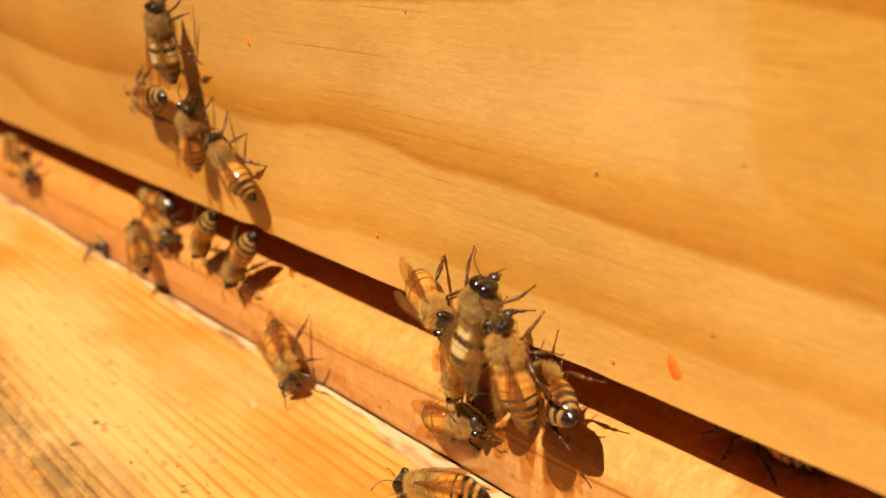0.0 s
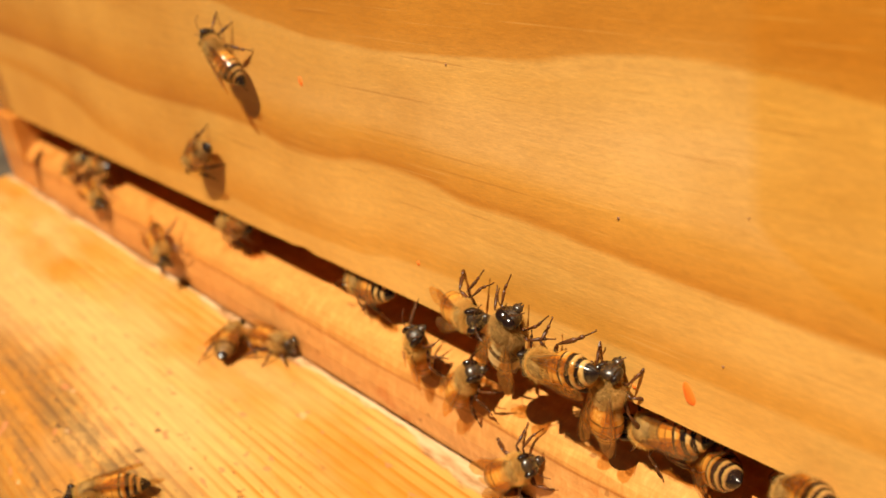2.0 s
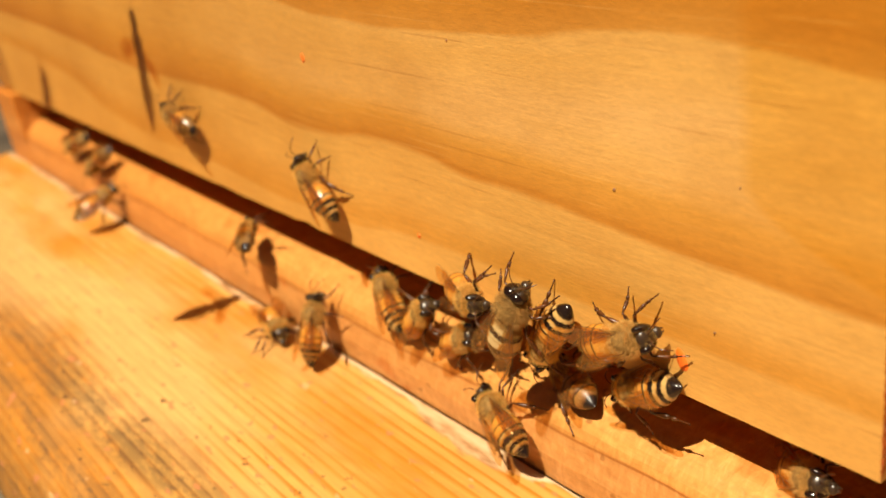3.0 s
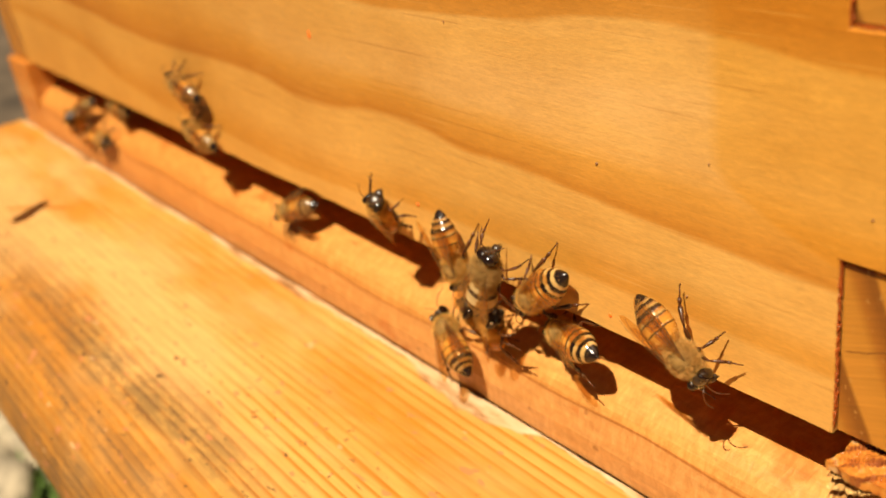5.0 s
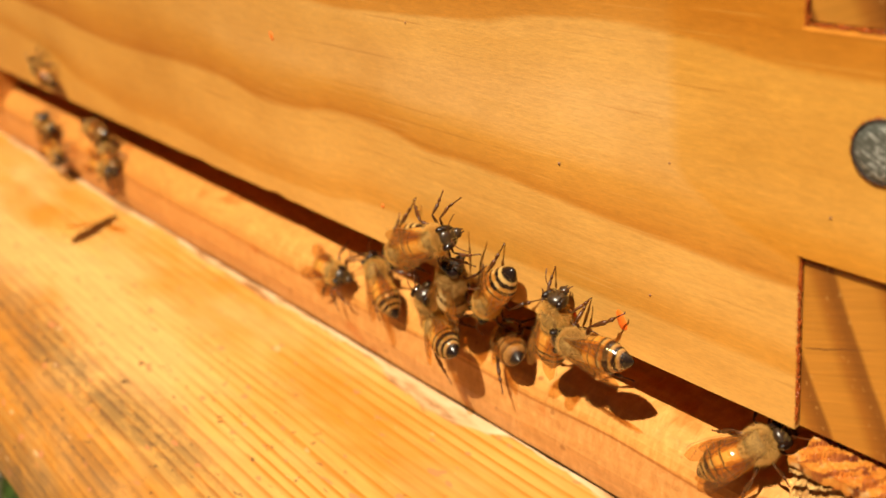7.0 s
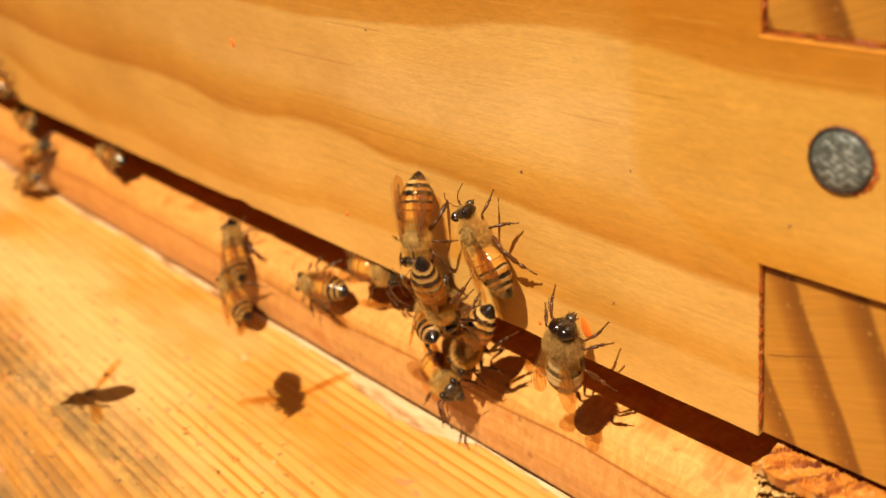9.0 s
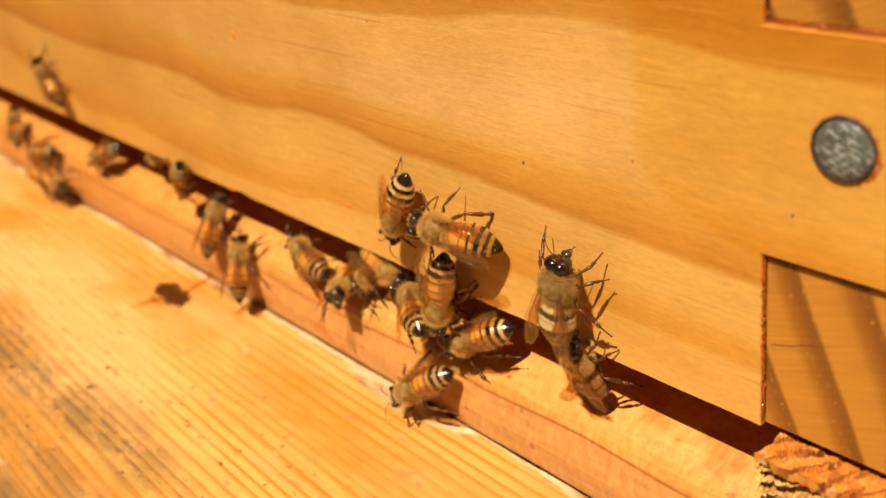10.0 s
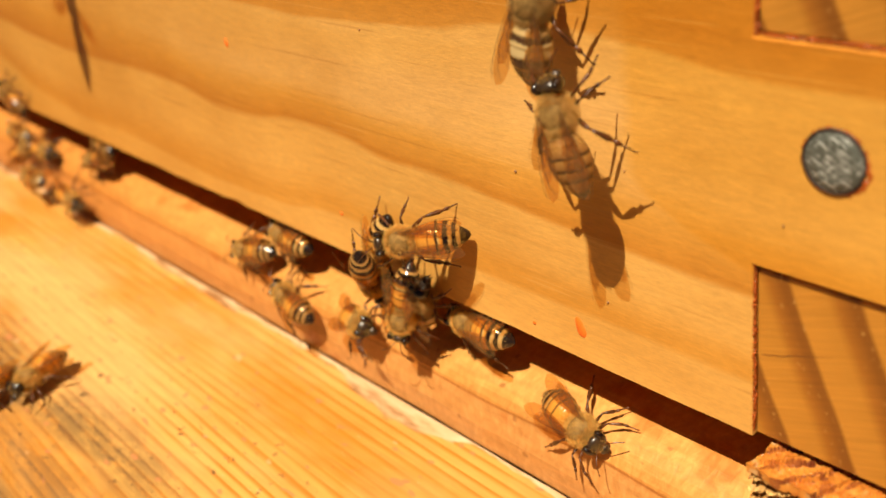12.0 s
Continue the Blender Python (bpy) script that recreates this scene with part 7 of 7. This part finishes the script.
    walk(BEES["f4"], [(0, mm(-500.0, -500.0, 450.0, -14, -0, -34)), (0.4, mm(-210.7, -73.4, 19.5, -13, -0, -35)), (0.7, mm(-181.2, -41.3, 19.5, 5, -0, -84)),
        (1, mm(-51.2, -57.8, 67.3, 2, -0, -102)), (1.0333, mm(-67.9, -57.9, 54.3, -0, 3, -157)), (1.0667, mm(-84.5, -57.9, 41.2, -4, 3, 147)),
        (1.1, mm(-101.2, -57.9, 28.2, -7, -0, 92)), (1.3, mm(-175.1, -62.0, 19.5, 5, 0, 132)), (1.5, mm(-180.0, -130.0, 60.0, 13, 0, 143)),
        (2.5, mm(-500.0, -500.0, 450.0, 13, -0, 139)), (3.6, mm(-500.0, -500.0, 450.0, 7, -11, -162)), (4.7, mm(-500.0, -500.0, 450.0, -6, -11, -102)),
        (5.8, mm(-500.0, -500.0, 450.0, -13, 0, -44)), (6.3, mm(-109.9, -90.7, 19.5, -13, 0, -43)), (6.5, mm(-107.2, -78.4, 19.5, -0, -0, -27)),
        (6.6, mm(-104.9, -76.1, 19.5, 2, -4, -86)), (6.7, mm(-102.6, -73.9, 19.5, 7, -4, -145)), (6.8, mm(-100.3, -71.7, 19.5, 9, 0, 155)),
        (7.2, mm(-140.0, -150.0, 60.0, 8, -0, -180)), (7.6333, mm(-126.7, -153.3, 60.0, 5, -4, -132)), (8.0667, mm(-113.3, -156.7, 60.0, -0, -4, -84)),
        (8.5, mm(-100.0, -160.0, 60.0, -3, -0, -37)), (8.8, mm(-71.9, -59.1, 36.9, -1, -0, -17)), (8.9, mm(-70.1, -57.0, 45.6, -0, -0, -66)),
        (9, mm(-68.4, -54.8, 54.3, 0, 0, -116)), (9.1, mm(-67.2, -58.4, 45.6, 2, -1, -156)), (9.2, mm(-66.0, -62.0, 36.9, 4, 0, 163)),
        (9.5, mm(-100.0, -160.0, 80.0, 11, 0, 135)), (10.5, mm(-500.0, -500.0, 450.0, 12, -0, 130)), (12, mm(-500.0, -500.0, 450.0, 0, -0, 90))])
    walk(BEES["f5"], [(0, mm(-420.0, -200.0, 200.0, -4, -0, -45)), (1.2, mm(-300.0, -80.0, 160.0, -10, -0, -43)), (1.4, mm(-251.8, -20.2, 48.9, 25, 0, -9)),
        (1.5, mm(-215.4, -23.9, 58.4, 25, 0, -9)), (1.6, mm(-176.1, -14.7, 61.5, 25, 0, -9)), (1.6667, mm(-200.7, -43.1, 101.0, 23, -2, 49)),
        (1.7333, mm(-225.4, -71.6, 140.5, 21, -2, 107)), (1.8, mm(-250.0, -100.0, 180.0, 20, 0, 166)), (2.1, mm(-233.3, -103.3, 180.0, 10, -14, -143)),
        (2.3667, mm(-216.7, -106.7, 180.0, -8, -14, -88)), (2.6667, mm(-200.0, -110.0, 180.0, -19, 0, -37)), (2.8, mm(-183.8, -11.0, 55.8, 25, 0, -9)),
        (3, mm(-167.8, -18.4, 56.4, 25, 0, -9)), (3.1333, mm(-145.8, -9.2, 61.5, 25, 0, -9)), (3.2667, mm(-172.9, -64.6, 130.8, 16, -6, 58)),
        (3.4, mm(-200.0, -120.0, 200.0, 7, 0, 125)), (5, mm(-420.0, -200.0, 200.0, 0, -0, 90)), (6.7, mm(-380.0, -173.3, 200.0, -2, 3, 42)),
        (8.4, mm(-340.0, -146.7, 200.0, -6, 3, -5)), (10.1, mm(-300.0, -120.0, 200.0, -8, -0, -53)), (10.4, mm(-174.8, -14.7, 51.0, 25, 0, -9)),
        (10.6, mm(-153.7, -14.7, 52.3, 25, 0, -9)), (10.8, mm(-213.0, -14.7, 42.6, 25, 0, -9)), (11, mm(-157.3, -16.6, 53.9, 25, 0, -9)),
        (11.1333, mm(-134.5, -9.2, 65.2, 25, 0, -9)), (11.2333, mm(-156.3, -39.5, 110.2, 23, -2, 39)), (11.3333, mm(-178.2, -69.7, 155.1, 20, -2, 88)),
        (11.4, mm(-200.0, -100.0, 200.0, 18, 0, 137)), (11.5333, mm(-206.7, -100.0, 200.0, 7, 16, 84)), (11.6333, mm(-213.3, -100.0, 200.0, -14, 16, 28)),
        (11.7333, mm(-220.0, -100.0, 200.0, -25, -0, -24)), (12, mm(-161.8, -14.7, 55.5, 25, 0, -9))])
    walk(BEES["j6"], [(0, mm(-240.0, 28.0, -7.0, 0, 0, -169)), (4.5, mm(-235.0, 28.0, -7.0, 0, 0, -169)), (4.8, mm(-235.0, 4.0, -6.2, -20, -15, 160)),
        (4.9, mm(-239.4, -0.1, -8.2, -10, 40, -159)), (5, mm(-243.7, -4.3, -10.2, 72, 50, -57)), (5.5, mm(-218.7, -1.8, -11.8, 49, 46, -40)),
        (5.7333, mm(-229.7, -2.7, -12.3, 8, 46, -97)), (6, mm(-240.7, -3.5, -12.8, -16, 25, -136)), (6.5, mm(-240.4, -4.7, -18.9, 41, 14, -75)),
        (7, mm(-244.4, -2.8, -12.6, 89, 25, -2)), (7.1333, mm(-242.9, -0.5, -10.4, 79, -23, 33)), (7.2667, mm(-241.5, 1.7, -8.3, 25, -47, 100)),
        (7.4, mm(-240.0, 4.0, -6.2, -20, -15, 160)), (7.7, mm(-240.0, 28.0, -7.0, 0, 0, -169)), (8.4, mm(-240.0, 28.0, -7.0, 0, 0, -169)),
        (8.6, mm(-236.2, 4.0, -6.2, -10, -26, 149)), (8.7, mm(-234.9, 1.9, -5.6, -1, -46, 111)), (8.8, mm(-233.6, -0.2, -4.9, 29, -54, 55)),
        (9, mm(-231.1, 0.2, -4.4, 30, -54, 55)), (9.5, mm(-230.8, -0.7, -5.9, 23, -56, 62)), (10, mm(-236.5, -2.7, -9.2, 49, -39, 29)),
        (10.2667, mm(-233.6, -2.1, -8.2, 12, -59, 76)), (10.5, mm(-230.7, -1.6, -7.3, -39, -49, 137)), (11, mm(-227.4, -2.4, -8.7, 3, -59, 87)),
        (11.5, mm(-224.8, -5.9, -14.6, 10, -59, 79)), (12, mm(-213.4, -6.7, -15.9, -1, -59, 91))])
    walk(BEES["j7"], [(0, mm(-215.0, 28.0, -7.0, 0, 0, -169)), (5, mm(-225.0, 28.0, -7.0, 0, 0, -169)), (5.2, mm(-225.0, 4.0, -6.2, -20, -15, 160)),
        (5.3333, mm(-238.9, 2.6, -6.3, -39, -29, 128)), (5.5, mm(-252.8, 1.3, -6.4, -50, -50, 96)), (6, mm(-211.4, -1.2, -7.2, -78, -47, 139)),
        (6.5, mm(-248.4, 1.1, -9.1, -35, -49, 130)), (7, mm(-200.6, -1.1, -11.3, 26, -38, 62)), (7.2, mm(-207.8, 1.4, -8.7, -5, -35, 117)),
        (7.4, mm(-215.0, 4.0, -6.2, -20, -15, 160)), (7.7, mm(-215.0, 28.0, -7.0, 0, 0, -169)), (9.2, mm(-215.0, 28.0, -7.0, 0, 0, -169)),
        (9.4, mm(-179.4, 4.0, -6.2, -13, -23, 155)), (9.5, mm(-167.6, 3.3, -4.2, -12, -44, 125)), (9.6, mm(-155.7, 2.6, -2.2, 10, -59, 79)),
        (10, mm(-153.0, 3.1, -1.4, -28, -55, 123)), (10.4, mm(-188.2, -3.2, -11.9, -51, -37, 154)), (11, mm(-195.8, -7.4, -19.1, 7, -59, 82)),
        (11.5, mm(-207.4, -5.8, -16.4, -39, -49, 136)), (11.6667, mm(-213.5, -5.1, -15.2, 39, -49, 43)), (11.8333, mm(-219.6, -4.3, -13.9, 59, -3, 2)),
        (12, mm(-225.7, -3.6, -12.6, 45, 44, -34))])
    footwork()


def footwork():
    """The legs of every bee tread a little, each in its own time."""
    rnd = random.Random(77)
    for key, insect in BEES.items():
        for limb in [c for c in insect.children if c.name.startswith("leg")]:
            swing, rate, start = rnd.uniform(3.5, 7.0), rnd.uniform(0.55, 1.1), rnd.uniform(0, 6.28)
            lift = rnd.uniform(0.5, 2.0)
            walk(limb, [(t * 0.3, pose(0, 0, 0, lift * math.sin(start + 1.3 + 6.28 * rate * t * 0.3), 0, swing * math.sin(start + 6.28 * rate * t * 0.3))) for t in range(41)])


motions()
